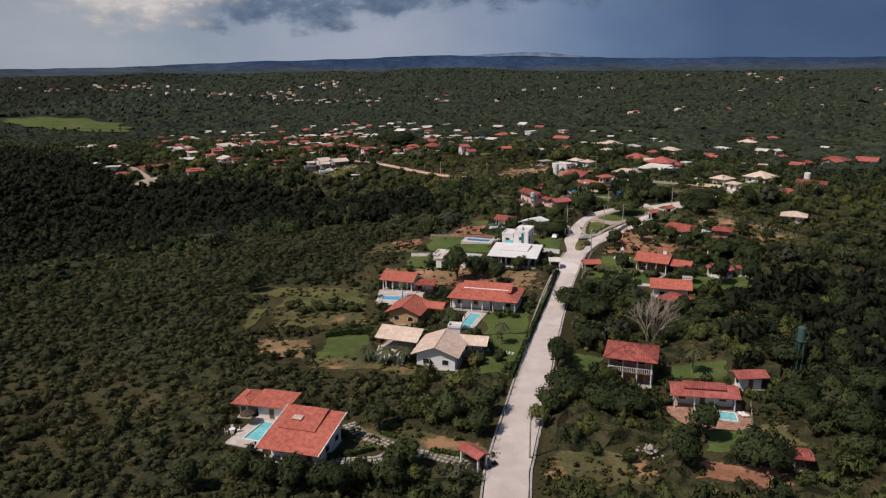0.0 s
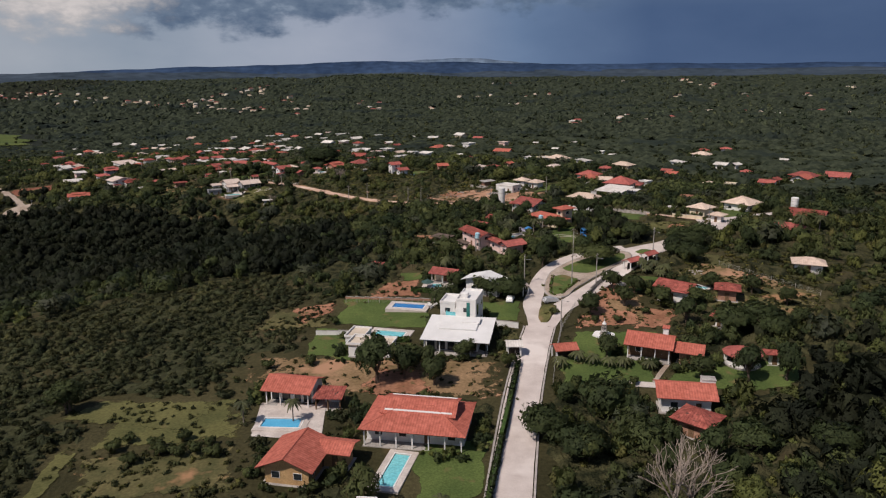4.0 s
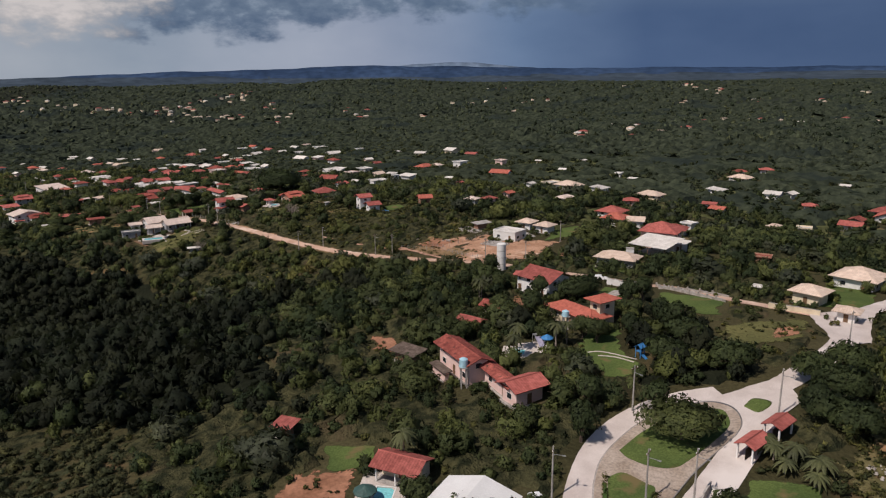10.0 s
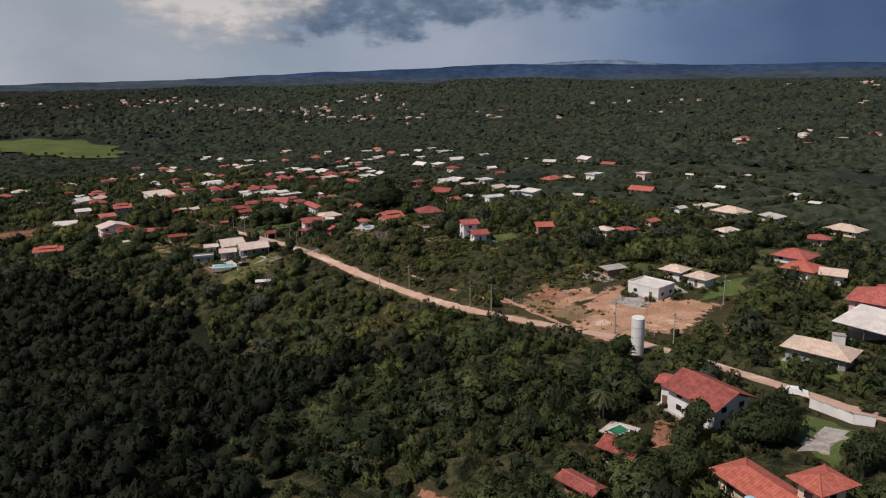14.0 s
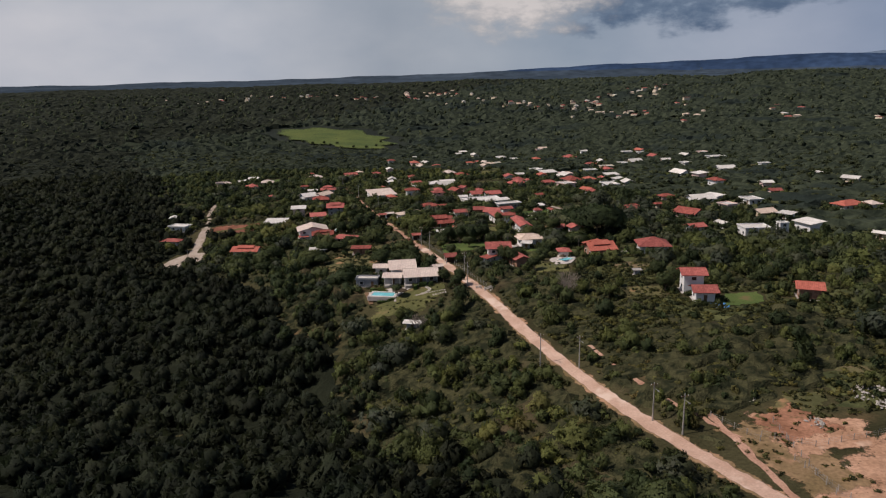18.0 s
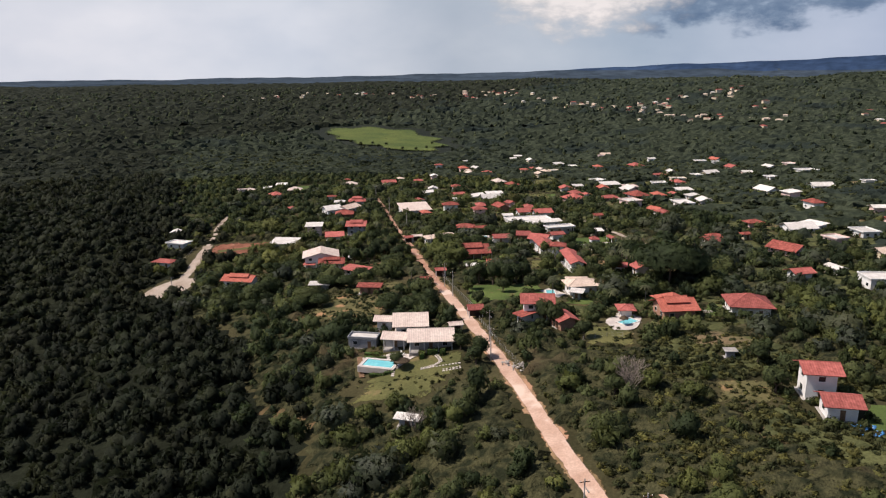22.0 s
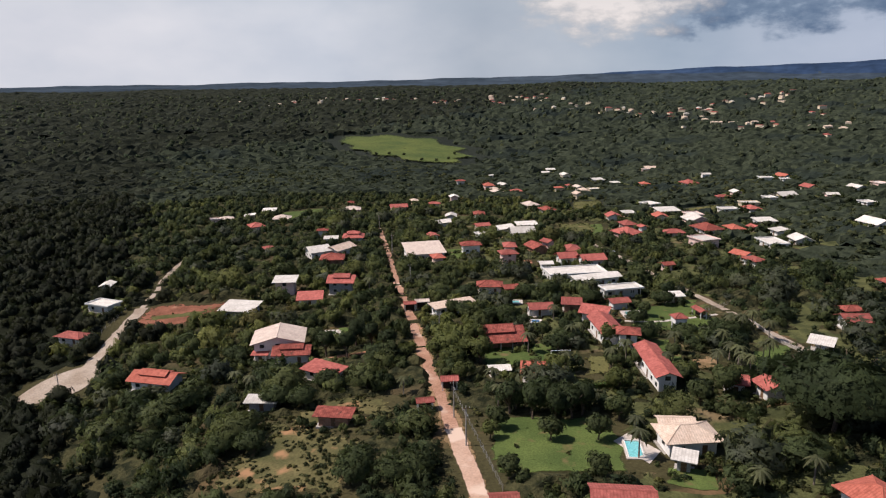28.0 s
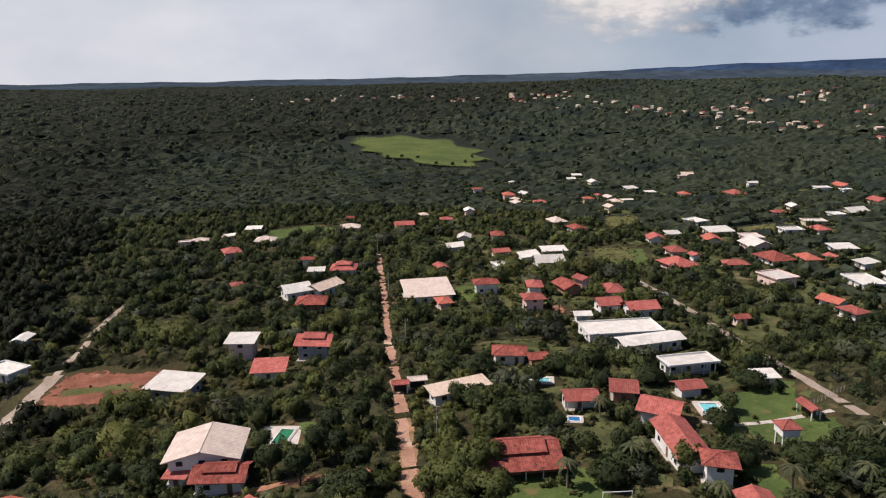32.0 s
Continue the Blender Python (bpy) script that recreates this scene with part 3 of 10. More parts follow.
ROADS = []   # places along the roads that garden shrubs keep off


def strip(name, points, width, material, lift, ragged=0.0, kind="structure", label="", category="road", cols=5, n=8, clear=1.0):
    line = smooth_line(points, n)
    rows = []
    rng = random.Random(len(points) * 7 + int(width * 10))
    for i, (x, y) in enumerate(line):
        a, b = line[max(0, i - 1)], line[min(len(line) - 1, i + 1)]
        d = Vector((b[0] - a[0], b[1] - a[1]))
        d.normalize()
        wl, wr = (width / 2 * (1 + rng.uniform(-ragged, ragged)) for _ in range(2))
        row = []
        for k in range(cols):
            s = -wl + (wl + wr) * k / (cols - 1)
            px, py = x + d.y * s, y - d.x * s
            row.append((px, py, h(px, py) + lift))
        rows.append(row)
    free_line(points, width / 2 + clear)
    ROADS.extend((x, y, width / 2) for x, y in line)
    across = [min(1.0, 2.6 * min(k, cols - 1 - k) / (cols - 1)) for k in range(cols)]
    return tagged(sheet(name, rows, material, edge=across * len(rows)), label, category, kind=kind)


PATCHES = []   # lawns and bare ground, for the tufts on them


def patch(name, corners, material, lift=0.10, label="", category="ground", n=18, clear=True, wobble=1.0):
    """A draped piece of ground with an uneven edge, from four corners."""
    a, b, c, d = (Vector((*p, 0)) for p in corners)
    rng = random.Random(int(abs(a.x * 13 + a.y * 7)))
    PATCHES.append((corners, material))
    if material in ("deck", "brickwall"):
        mx, my = sum(p[0] for p in corners) / 4, sum(p[1] for p in corners) / 4
        ROADS.append((mx, my, 0.8 * min(math.hypot(p[0] - mx, p[1] - my) for p in corners)))
    rows = []
    for i in range(n + 1):
        row = []
        for j in range(n + 1):
            u, v = i / n, j / n
            p = a * (1 - u) * (1 - v) + b * u * (1 - v) + c * u * v + d * (1 - u) * v
            if wobble and material not in ("deck", "concrete"):
                k = wobble * 2.4 * (0.35 + 0.65 * max(abs(2 * u - 1), abs(2 * v - 1)) ** 4)
                p = p + k * Vector((noise.noise(p * 0.13), noise.noise(p * 0.13 + Vector((7, 3, 0))), 0)) + k * 0.5 * Vector((noise.noise(p * 0.45), noise.noise(p * 0.45 + Vector((3, 9, 0))), 0))
            row.append((p.x, p.y, h(p.x, p.y) + lift))
            if clear and (material not in ("dry", "earth", "barren", "meadow") or rng.random() < (0.75 if material == "earth" else 0.45)):
                CLEAR.append((p.x, p.y, max((a - b).length, (a - d).length) / n * 0.75))
        rows.append(row)
    inside = [min(1.0, (8.0 if material in ("lawn", "field") else 3.2) * min(i, n - i, j, n - j) / n) for i in range(n + 1) for j in range(n + 1)]
    return tagged(sheet(name, rows, material, edge=inside), label, category, kind="structure")



# ---------------------------------------------------------------- houses
def roof_mesh(name, L, W, kind, rise, over, material, parent, z, label="", x=0.0, y=0.0, thick=0.16, capped=True):
    """A roof over a plan L by W whose eaves stand at z: hip, gable, mono or flat; tile courses run up each slope."""
    a, b = L / 2 + over, W / 2 + over
    top, faces = [], []
    if kind == "hip":
        k = max(0.0, a - b)
        kk = max(0.0, b - a)
        pts = [(-a, -b, 0), (a, -b, 0), (a, b, 0), (-a, b, 0), (-k, -kk, rise), (k, kk, rise)]
        if a >= b:
            faces = [(0, 1, 5, 4), (1, 2, 5), (2, 3, 4, 5), (3, 0, 4)]
        else:
            faces = [(0, 1, 4), (1, 2, 5, 4), (2, 3, 5), (3, 0, 4, 5)]
    elif kind == "gable":
        pts = [(-a, -b, 0), (a, -b, 0), (a, b, 0), (-a, b, 0), (-a, 0, rise), (a, 0, rise)]
        faces = [(0, 1, 5, 4), (2, 3, 4, 5)]
    elif kind == "mono":
        pts = [(-a, -b, 0), (a, -b, 0), (a, b, rise), (-a, b, rise)]
        faces = [(0, 1, 2, 3)]
    else:
        pts = [(-a, -b, 0), (a, -b, 0), (a, b, 0), (-a, b, 0)]
        faces = [(0, 1, 2, 3)]
    n = len(pts)
    verts = [Vector(p) for p in pts] + [Vector((p[0] * 0.985, p[1] * 0.985, p[2] - thick)) for p in pts]
    out, uvs = [], []

    def add(f, e=None):
        out.append(f)
        o = verts[f[0]]
        u = (verts[f[1]] - o).normalized() if e is None else e
        nrm = u.cross(verts[f[-1]] - o)
        v = nrm.cross(u).normalized() if nrm.length > 1e-6 else Vector((0, 0, 1))
        uvs.extend([((verts[i] - o).dot(u), (verts[i] - o).dot(v)) for i in f])

    for f in faces:
        add(f)
    for f in faces:
        add(tuple(n + i for i in reversed(f)))
    seen = {}
    for f in faces:
        for i, j in zip(f, f[1:] + f[:1]):
            seen[(i, j)] = 1
    for i, j in list(seen):
        if (j, i) not in seen:
            add((j, i, n + i, n + j))
    ob = mesh_object(name, [tuple(v) for v in verts], out, material, parent, label, uvs=uvs)
    ob.location = (x, y, z)
    # ridge and hip caps
    caps = []
    if kind == "hip":
        caps = [(0, 4), (1, 5 if a >= b else 4), (2, 5), (3, 4 if a >= b else 5), (4, 5)]
    elif kind == "gable":
        caps = [(4, 5)]
    if caps and material not in ("slab", "cleanroof") and capped:
        cv, cf = [], []
        for i, j in caps:
            p, q = Vector(pts[i]), Vector(pts[j])
            if (q - p).length < 0.3:
                continue
            d = (q - p).normalized()
            s = d.cross(Vector((0, 0, 1))).normalized() * 0.14
            k = len(cv)
            for e in (p, q):
                cv += [tuple(e - s - Vector((0, 0, 0.03))), tuple(e + Vector((0, 0, 0.11))), tuple(e + s - Vector((0, 0, 0.03)))]
            cf += [(k, k + 1, k + 4, k + 3), (k + 1, k + 2, k + 5, k + 4), (k, k + 2, k + 1), (k + 3, k + 4, k + 5)]
        cap = mesh_object("ridge_cap", cv, cf, material, ob, uvs=[(0.12, 0.2)] * sum(len(f) for f in cf))
    return ob


def walls(L, W, high, material, parent, gable=0.0, mono=0.0, label="", x=0.0, y=0.0, z=-1.2, name="wall"):
    """Hollow walls 0.2 m thick, rising into the gables where the roof has them."""
    t, rows, faces = 0.2, [], []
    a, b = L / 2, W / 2

    def ring(p, q):
        return [(-p, -q), (p, -q), (p, 0), (p, q), (-p, q), (-p, 0)]

    def tops(q):
        if gable:
            return [high, high, high + gable, high, high, high + gable]
        if mono:
            return [high, high, high + mono / 2, high + mono, high + mono, high + mono / 2]
        return [high] * 6

    verts = [(px, py, z) for px, py in ring(a, b)] + [(px, py, tz - 0.05) for (px, py), tz in zip(ring(a, b), tops(b))]
    verts += [(px, py, tz - 0.05) for (px, py), tz in zip(ring(a - t, b - t), tops(b))] + [(px, py, z) for px, py in ring(a - t, b - t)]
    for i in range(6):
        j = (i + 1) % 6
        faces += [(i, j, 6 + j, 6 + i), (6 + i, 6 + j, 12 + j, 12 + i), (12 + i, 12 + j, 18 + j, 18 + i)]
    ob = mesh_object(name, verts, faces, material, parent, label)
    ob.location = (x, y, 0)
    return ob


def window(parent, x, y, z, w, hh, face, frame_mat="white", dark_only=False, name="window"):
    """A window with its frame and pane, on the face named by its outward side."""
    turn = {"s": 0, "e": 90, "n": 180, "w": 270}[face]
    fr = box(name, x, y, z, w, 0.10, hh, frame_mat, parent, turn=turn)
    box("pane", 0, -0.045, 0.07, w - 0.16, 0.05, hh - 0.14, "glass", fr)
    return fr


def door(parent, x, y, w, hh, face, mat="wood", z=0.0):
    turn = {"s": 0, "e": 90, "n": 180, "w": 270}[face]
    d = box("door", x, y, z, w, 0.10, hh, mat, parent, turn=turn)
    tube("door_handle", w * 0.36, -0.07, 1.0, 0.03, 0.03, 0.10, "metal", d, sides=6)
    return d


HOUSES = []   # plans of the houses, for the shrubs beside them


def house(x, y, turn, L, W, eave, roof="hip", tiles="red", paint="white", label="", rise=None, over=0.7, storeys=None, veranda="", tiers=False, group="houses of the village",
          category="house", name="house", windows=True, front="s", frame_mat="white", open_sides=False, clear=True, balcony=False, plate=False, glazed=False, chimney=None):
    """One house on its plan: walls, roof, doors, windows, and a veranda on posts along the sides named."""
    ob = base(name, x, y, turn)
    tagged(ob, label, category, group)
    rise = rise if rise is not None else {"hip": 0.42, "gable": 0.42, "mono": 0.22, "flat": 0.0}[roof] * min(L, W) / 2 * 1.15
    HOUSES.append((x, y, turn, L, W))
    if clear:
        for i in np.arange(-L / 2, L / 2 + 0.1, max(1.5, L / 4)):
            c, s = math.cos(radians(turn)), math.sin(radians(turn))
            for j in (-W / 4, W / 4):
                CLEAR.append((x + c * i - s * j, y + s * i + c * j, W * 0.33 + 0.6))
    far_off = group == "houses on the far hillside"
    if not far_off:
        box("foundation", 0, 0, -1.6, L + 0.3, W + 0.3, 1.65, "concrete", ob)
    if open_sides:
        for i in (-1, 0, 1):
            for j in (-1, 1):
                box("post", i * (L / 2 - 0.2), j * (W / 2 - 0.2), 0, 0.22, 0.22, eave - 0.02, "wood", ob)
        box("back_wall", 0, W / 2 - 0.5, 0.05, L * 0.6, 0.2, eave - 0.12, paint, ob)
    else:
        # the walls stand back under broad eaves
        cut, back = 2.2, 0.4 if roof != "flat" and not veranda else 0.0
        wy0, wy1 = -W / 2 + (cut if "s" in veranda else back), W / 2 - (cut if "n" in veranda else back)
        wx0, wx1 = -L / 2 + (cut if "w" in veranda else back), L / 2 - (cut if "e" in veranda else back)
        wl, ww, cx, cy = wx1 - wx0, wy1 - wy0, (wx0 + wx1) / 2, (wy0 + wy1) / 2
        walls(wl, ww, eave, paint, ob, gable=(rise - 0.14 if roof == "gable" else 0) * (ww / (W + 2 * over)), mono=(rise * (W + over) / (W + 2 * over) - 0.2 if roof == "mono" else 0), x=cx, y=cy)
        if glazed:
            # dark glass doors between white piers along the front, behind the veranda
            n = max(3, int(wl / 2.2))
            for k in range(n):
                door_ = box("glass_door", cx - wl / 2 + wl * (k + 0.5) / n, wy0 - 0.02, 0.1, wl / n * 0.82, 0.10, eave - 0.75, "white", ob)
                box("pane", 0, -0.045, 0.07, wl / n * 0.82 - 0.14, 0.05, eave - 0.9, "glass", door_)
        floors = storeys or max(1, round(eave / 3.0))
        step = eave / floors
        if windows:
            for f in range(floors):
                z0 = f * step + 1.0
                for face, run, ax in (("s", wl, (cx, wy0)), ("n", wl, (cx, wy1)), ("w", ww, (wx0, cy)), ("e", ww, (wx1, cy))):
                    n = max(1, int(run / 3.6))
                    for k in range(n):
                        s = (k + 0.5) / n * run - run / 2
                        px, py = (ax[0] + s, ax[1]) if face in "sn" else (ax[0], ax[1] + s)
                        if glazed and f == 0 and face == "s":
                            continue
                        if f == 0 and face == front and k == n // 2:
                            door(ob, px, py, 0.95, 2.1, face)
                        elif n > 1 or f > 0 or face in "sw":
                            window(ob, px, py, z0, min(1.4, run / n * 0.5), 1.15, face, frame_mat)
        for side in veranda:
            run, depth = (L, W) if side in "sn" else (W, L)
            n = max(2, int(run / 2.8))
            for k in range(n + 1):
                s = -run / 2 + 0.15 + (run - 0.3) * k / n
                px, py = {"s": (s, -W / 2 + 0.15), "n": (s, W / 2 - 0.15), "w": (-L / 2 + 0.15, s), "e": (L / 2 - 0.15, s)}[side]
                box("post", px, py, 0.05, 0.2, 0.2, eave - 0.1, "white" if paint != "ochre" else "wood", ob)
    if balcony:
        # an upper gallery with a white balustrade along the front
        z0 = eave / 2
        box("balcony_floor", 0, -W / 2 + 1.1, z0 - 0.18, L, 2.2, 0.16, "wood", ob)
        rail = box("balustrade", 0, -W / 2 + 0.12, z0 + 0.9, L, 0.1, 0.1, "white", ob)
        n = int(L / 0.35)
        for k in range(n + 1):
            box("baluster", -L / 2 + L * k / n, 0, -0.9, 0.09, 0.07, 0.9, "white", rail)
    r = roof_mesh("roof", L, W, roof, rise, over, tiles, ob, eave, capped=not far_off)
    if chimney:
        stack = box("chimney", chimney[0], chimney[1], eave + 0.2, 1.1, 0.9, rise + 1.2, "white", ob)
        roof_mesh("chimney_roof", 1.2, 1.0, "mono", 0.25, 0.15, tiles, stack, rise + 1.22, capped=False)
    if tiers == "back":
        # a raised gable roof over the rear part of a low hip roof
        L2, W2 = L * 0.74, W * 0.60
        box("clerestory", L * 0.01, W * 0.12, eave + 0.5, L2 - 0.7, W2 - 0.7, rise * 0.55, paint, ob)
        roof_mesh("upper_roof", L2, W2, "gable", rise * 0.62, 0.35, tiles, ob, eave + rise * 0.62, x=L * 0.01, y=W * 0.12)
    elif tiers == "slab":
        # a flat upper slab raised over the middle of a low slope
        slope = rise / (W + 2 * over)
        for up_, size_, px, py in ((0.34, 0.62, -0.02, 0.16), (0.62, 0.30, 0.16, 0.30)):
            top = box("upper_slab", px * L, py * W, eave + rise / 2 + py * W * slope + up_ - 0.3, L * size_, W * size_ * 0.78, 0.34, tiles, ob)
            top.rotation_euler = (math.atan(slope), 0, 0)
    elif tiers:
        # a raised upper roof over the middle of the lower one
        L2, W2 = L * 0.62, W * 0.5
        up = rise * 0.62
        box("clerestory", 0, 0, eave + up - 0.55, L2 - 0.6, W2 - 0.6, 0.9, paint, ob)
        roof_mesh("upper_roof", L2, W2, roof, rise * 0.5, 0.4, tiles, ob, eave + up + 0.3)
    if plate:
        # a second roof sheet raised over the upper part of a single slope, with a skylight and white rake boards
        up = roof_mesh("upper_roof", L * 0.72, W * 0.62, "mono", rise * 0.62, 0.0, tiles, ob, eave + rise * 0.38 + 0.35, x=-L * 0.10, y=W * 0.19 + over * 0.7)
        tilt = math.degrees(math.atan2(rise, W + 2 * over))
        sky_light = box("skylight", -L * 0.2, W * 0.22, eave + rise * 0.66 + 0.5, 1.7, 1.1, 0.1, "tan", ob)
        sky_light.rotation_euler = (radians(tilt), 0, 0)
        for i in (-1, 1):
            board = box("rake_board", i * (L / 2 + over), 0, eave + rise / 2 - 0.12, 0.14, math.hypot(W + 2 * over, rise), 0.24, "white", ob)
            board.rotation_euler = (radians(tilt), 0, 0)
    if roof == "flat" and not far_off:
        for px, py, sx, sy in ((0, -W / 2 - over + 0.1, L + 2 * over, 0.2), (0, W / 2 + over - 0.1, L + 2 * over, 0.2), (-L / 2 - over + 0.1, 0, 0.2, W + 2 * over - 0.4), (L / 2 + over - 0.1, 0, 0.2, W + 2 * over - 0.4)):
            box("parapet", px, py, eave + 0.003, sx, sy, 0.45, paint, ob)
    return ob


def pool(x, y, turn, L, W, water="water", deck=1.6, label="swimming pool with turquoise water and a pale tiled deck", round_end=False, slab="deck"):
    """A pool set in a raised deck: deck slabs round it, a rim, and the water a little below."""
    ob = base("swimming_pool", x, y, turn)
    tagged(ob, label, "pool", "garden pools")
    free_disc(x, y, max(L, W) / 2 + deck + 1)
    ROADS.append((x, y, max(L, W) / 2 + deck))
    z0 = max(h(x + dx * L / 2, y + dy * W / 2) for dx in (-1, 1) for dy in (-1, 1)) - h(x, y) + 0.12
    for name, px, py, sx, sy in (("deck", 0, -W / 2 - deck / 2, L + 2 * deck, deck), ("deck", 0, W / 2 + deck / 2, L + 2 * deck, deck), ("deck", -L / 2 - deck / 2, 0, deck, W), ("deck", L / 2 + deck / 2, 0, deck, W)):
        box(name, px, py, z0 - 1.5, sx, sy, 1.62, slab, ob)
    for px, py, sx, sy in ((0, -W / 2 - 0.1, L + 0.4, 0.2), (0, W / 2 + 0.1, L + 0.4, 0.2), (-L / 2 - 0.1, 0, 0.2, W), (L / 2 + 0.1, 0, 0.2, W)):
        box("rim", px, py, z0 + 0.123, sx, sy, 0.06, "white", ob)
    box("water", 0, 0, z0 - 1.2, L, W, 1.20, water, ob)
    return ob


def water_tower(x, y, high, r, tank="white", legs=True, tall=2.0, label="white water tank on a stand", stand="concrete"):
    ob = tagged(base("water_tower", x, y), label, "water tower")
    if legs:
        for i in (-1, 1):
            for j in (-1, 1):
                box("leg", i * r * 0.6, j * r * 0.6, -0.5, 0.25, 0.25, high + 0.5, stand, ob)
        box("platform", 0, 0, high, r * 2.1, r * 2.1, 0.15, stand, ob)
        tube("tank", 0, 0, high + 0.15, r, r * 0.96, tall, tank, ob, sides=18)
        tube("lid", 0, 0, high + 0.15 + tall, r * 0.98, r * 0.35, 0.3, tank, ob, sides=18)
    else:
        tube("tank", 0, 0, -0.5, r, r, high + 0.5, tank, ob, sides=20)
        tube("lid", 0, 0, high, r * 1.04, r * 0.9, 0.25, tank, ob, sides=20)
        for k in range(1, 4):
            tube("band", 0, 0, high * k / 4, r * 1.015, r * 1.015, 0.1, "concrete", ob, sides=20)
    free_disc(x, y, r + 1.5)
    return ob


def gate_roof(x, y, turn, L, W, eave=2.6, tiles="red", label="small tiled gate roof on posts beside the road"):
    """A little tiled roof on posts over a gate."""
    ob = tagged(base("gatehouse", x, y, turn), label, "gatehouse", "gate roofs")
    for i in (-1, 1):
        for j in (-1, 1):
            box("post", i * (L / 2 - 0.15), j * (W / 2 - 0.15), -0.6, 0.25, 0.25, eave + 0.6, "white", ob)
    box("gate", 0, 0, 0.05, L - 0.6, 0.08, 1.8, "dark", ob)
    roof_mesh("roof", L, W, "gable", 0.28 * W, 0.35, tiles, ob, eave)
    free_disc(x, y, max(L, W) / 2 + 1)
    return ob


def car(x, y, turn, paint="carpaint", label="white hatchback car parked on the paving"):
    ob = tagged(base("car", x, y, turn), label, "car", "parked cars")
    prof = [(-2.05, 0.35), (-2.08, 0.75), (-1.95, 0.92), (-1.55, 1.36), (-1.2, 1.46), (0.2, 1.47), (0.95, 0.98), (1.85, 0.85), (2.05, 0.62), (2.05, 0.35)]
    v, f, n = [], [], len(prof)
    for k, (yy, s) in enumerate(((-0.84, 0.97), (-0.80, 1.0), (0.80, 1.0), (0.84, 0.97))):
        for px, pz in prof:
            inset = 0.16 if pz > 1.0 else 0.0
            v.append((px * s, yy + (inset if yy < 0 else -inset), pz))
    for k in range(3):
        f += [(k * n + i, k * n + (i + 1) % n, (k + 1) * n + (i + 1) % n, (k + 1) * n + i) for i in range(n)]
    f += [tuple(range(n - 1, -1, -1)), tuple(range(3 * n, 4 * n))]
    body = mesh_object("body", v, [tuple(reversed(q)) for q in f], paint, ob)
    mesh_object("windscreen", [(0.26, -0.58, 1.475), (0.26, 0.58, 1.475), (0.93, 0.66, 1.02), (0.93, -0.66, 1.02)], [(0, 3, 2, 1)], "glass", body)
    mesh_object("rear_window", [(-1.22, -0.58, 1.47), (-1.22, 0.58, 1.47), (-1.87, 0.64, 1.03), (-1.87, -0.64, 1.03)], [(0, 1, 2, 3)], "glass", body)
    for s in (-1, 1):
        mesh_object("side_window", [(-1.5, 0.70 * s, 1.05), (0.7, 0.70 * s, 1.05), (0.15, 0.665 * s, 1.38), (-1.2, 0.665 * s, 1.38)], [(0, 1, 2, 3)], "glass", body)
        box("headlight", 1.98, 0.6 * s, 0.62, 0.12, 0.3, 0.14, "metal", ob)
        for px in (-1.25, 1.3):
            w = tube("wheel", px, 0.72 * s - 0.09, 0.31, 0.31, 0.31, 0.18, "tyre", ob, sides=14)
            w.matrix_basis = pose(px, 0.72 * s + 0.09, 0.31, 90, 0, 0)
            tube("rim", 0, 0, -0.005 if s < 0 else 0.005, 0.18, 0.18, 0.185, "metal", w, sides=10)
    free_disc(x, y, 2.5)
    return ob


def pole(x, y, high=8.5, turn=0.0):
    ob = tagged(base("utility_pole", x, y, turn), "grey concrete utility pole with a crossarm", "utility pole", "utility poles")
    tube("shaft", 0, 0, -0.6, 0.17, 0.10, high + 0.6, "concrete", ob, sides=8)
    box("crossarm", 0, 0, high - 0.6, 1.7, 0.12, 0.12, "wood", ob)
    for i in (-0.7, 0.0, 0.7):
        tube("insulator", i, 0, high - 0.48, 0.06, 0.05, 0.18, "white", ob, sides=6)
    box("lamp_arm", 0.0, -0.7, high - 1.3, 0.07, 1.5, 0.07, "metal", ob)
    box("lamp_head", 0.0, -1.5, high - 1.36, 0.2, 0.5, 0.12, "metal", ob)
    return ob


# ---------------------------------------------------------------- trees
def leaf_cloud(n, seed, lobes=6, size=0.26, flat=0.8, hollow=0.45):
    """Leaf clumps of a crown of radius 1 round the origin: single faces set on uneven lobes."""
    r = np.random.RandomState(seed)
    c = r.normal(0, 1, (lobes, 3))
    c = c / np.linalg.norm(c, axis=1)[:, None] * r.uniform(0.25, 0.62, (lobes, 1))
    c[:, 2] = np.abs(c[:, 2]) * 0.9 - 0.15
    rad = r.uniform(0.34, 0.58, lobes)
    k = r.randint(0, lobes, n)
    d = r.normal(0, 1, (n, 3))
    d[:, 2] = d[:, 2] * 0.8 + 0.35
    d /= np.linalg.norm(d, axis=1)[:, None]
    p = c[k] + d * (rad[k] * r.uniform(hollow, 1.08, n))[:, None]
    p[:, 2] *= flat
    nrm = d + r.normal(0, 0.32, (n, 3))
    nrm /= np.linalg.norm(nrm, axis=1)[:, None]
    t = np.cross(nrm, r.normal(0, 1, (n, 3)))
    t /= np.linalg.norm(t, axis=1)[:, None] + 1e-9
    b = np.cross(nrm, t)
    s = size * r.uniform(0.6, 1.35, (n, 1))
    tri = np.stack([p + t * s, p - t * s * 0.55 + b * s * 0.85, p - t * s * 0.5 - b * s * 0.9], 1)
    soft = (tri - c[k][:, None, :] * np.array([1, 1, flat])) * 0.8 + (tri - np.array([0, 0, -0.3])) * 0.5
    soft /= np.linalg.norm(soft, axis=-1, keepdims=True) + 1e-9
    return np.concatenate([tri, soft], -1).astype(np.float32)


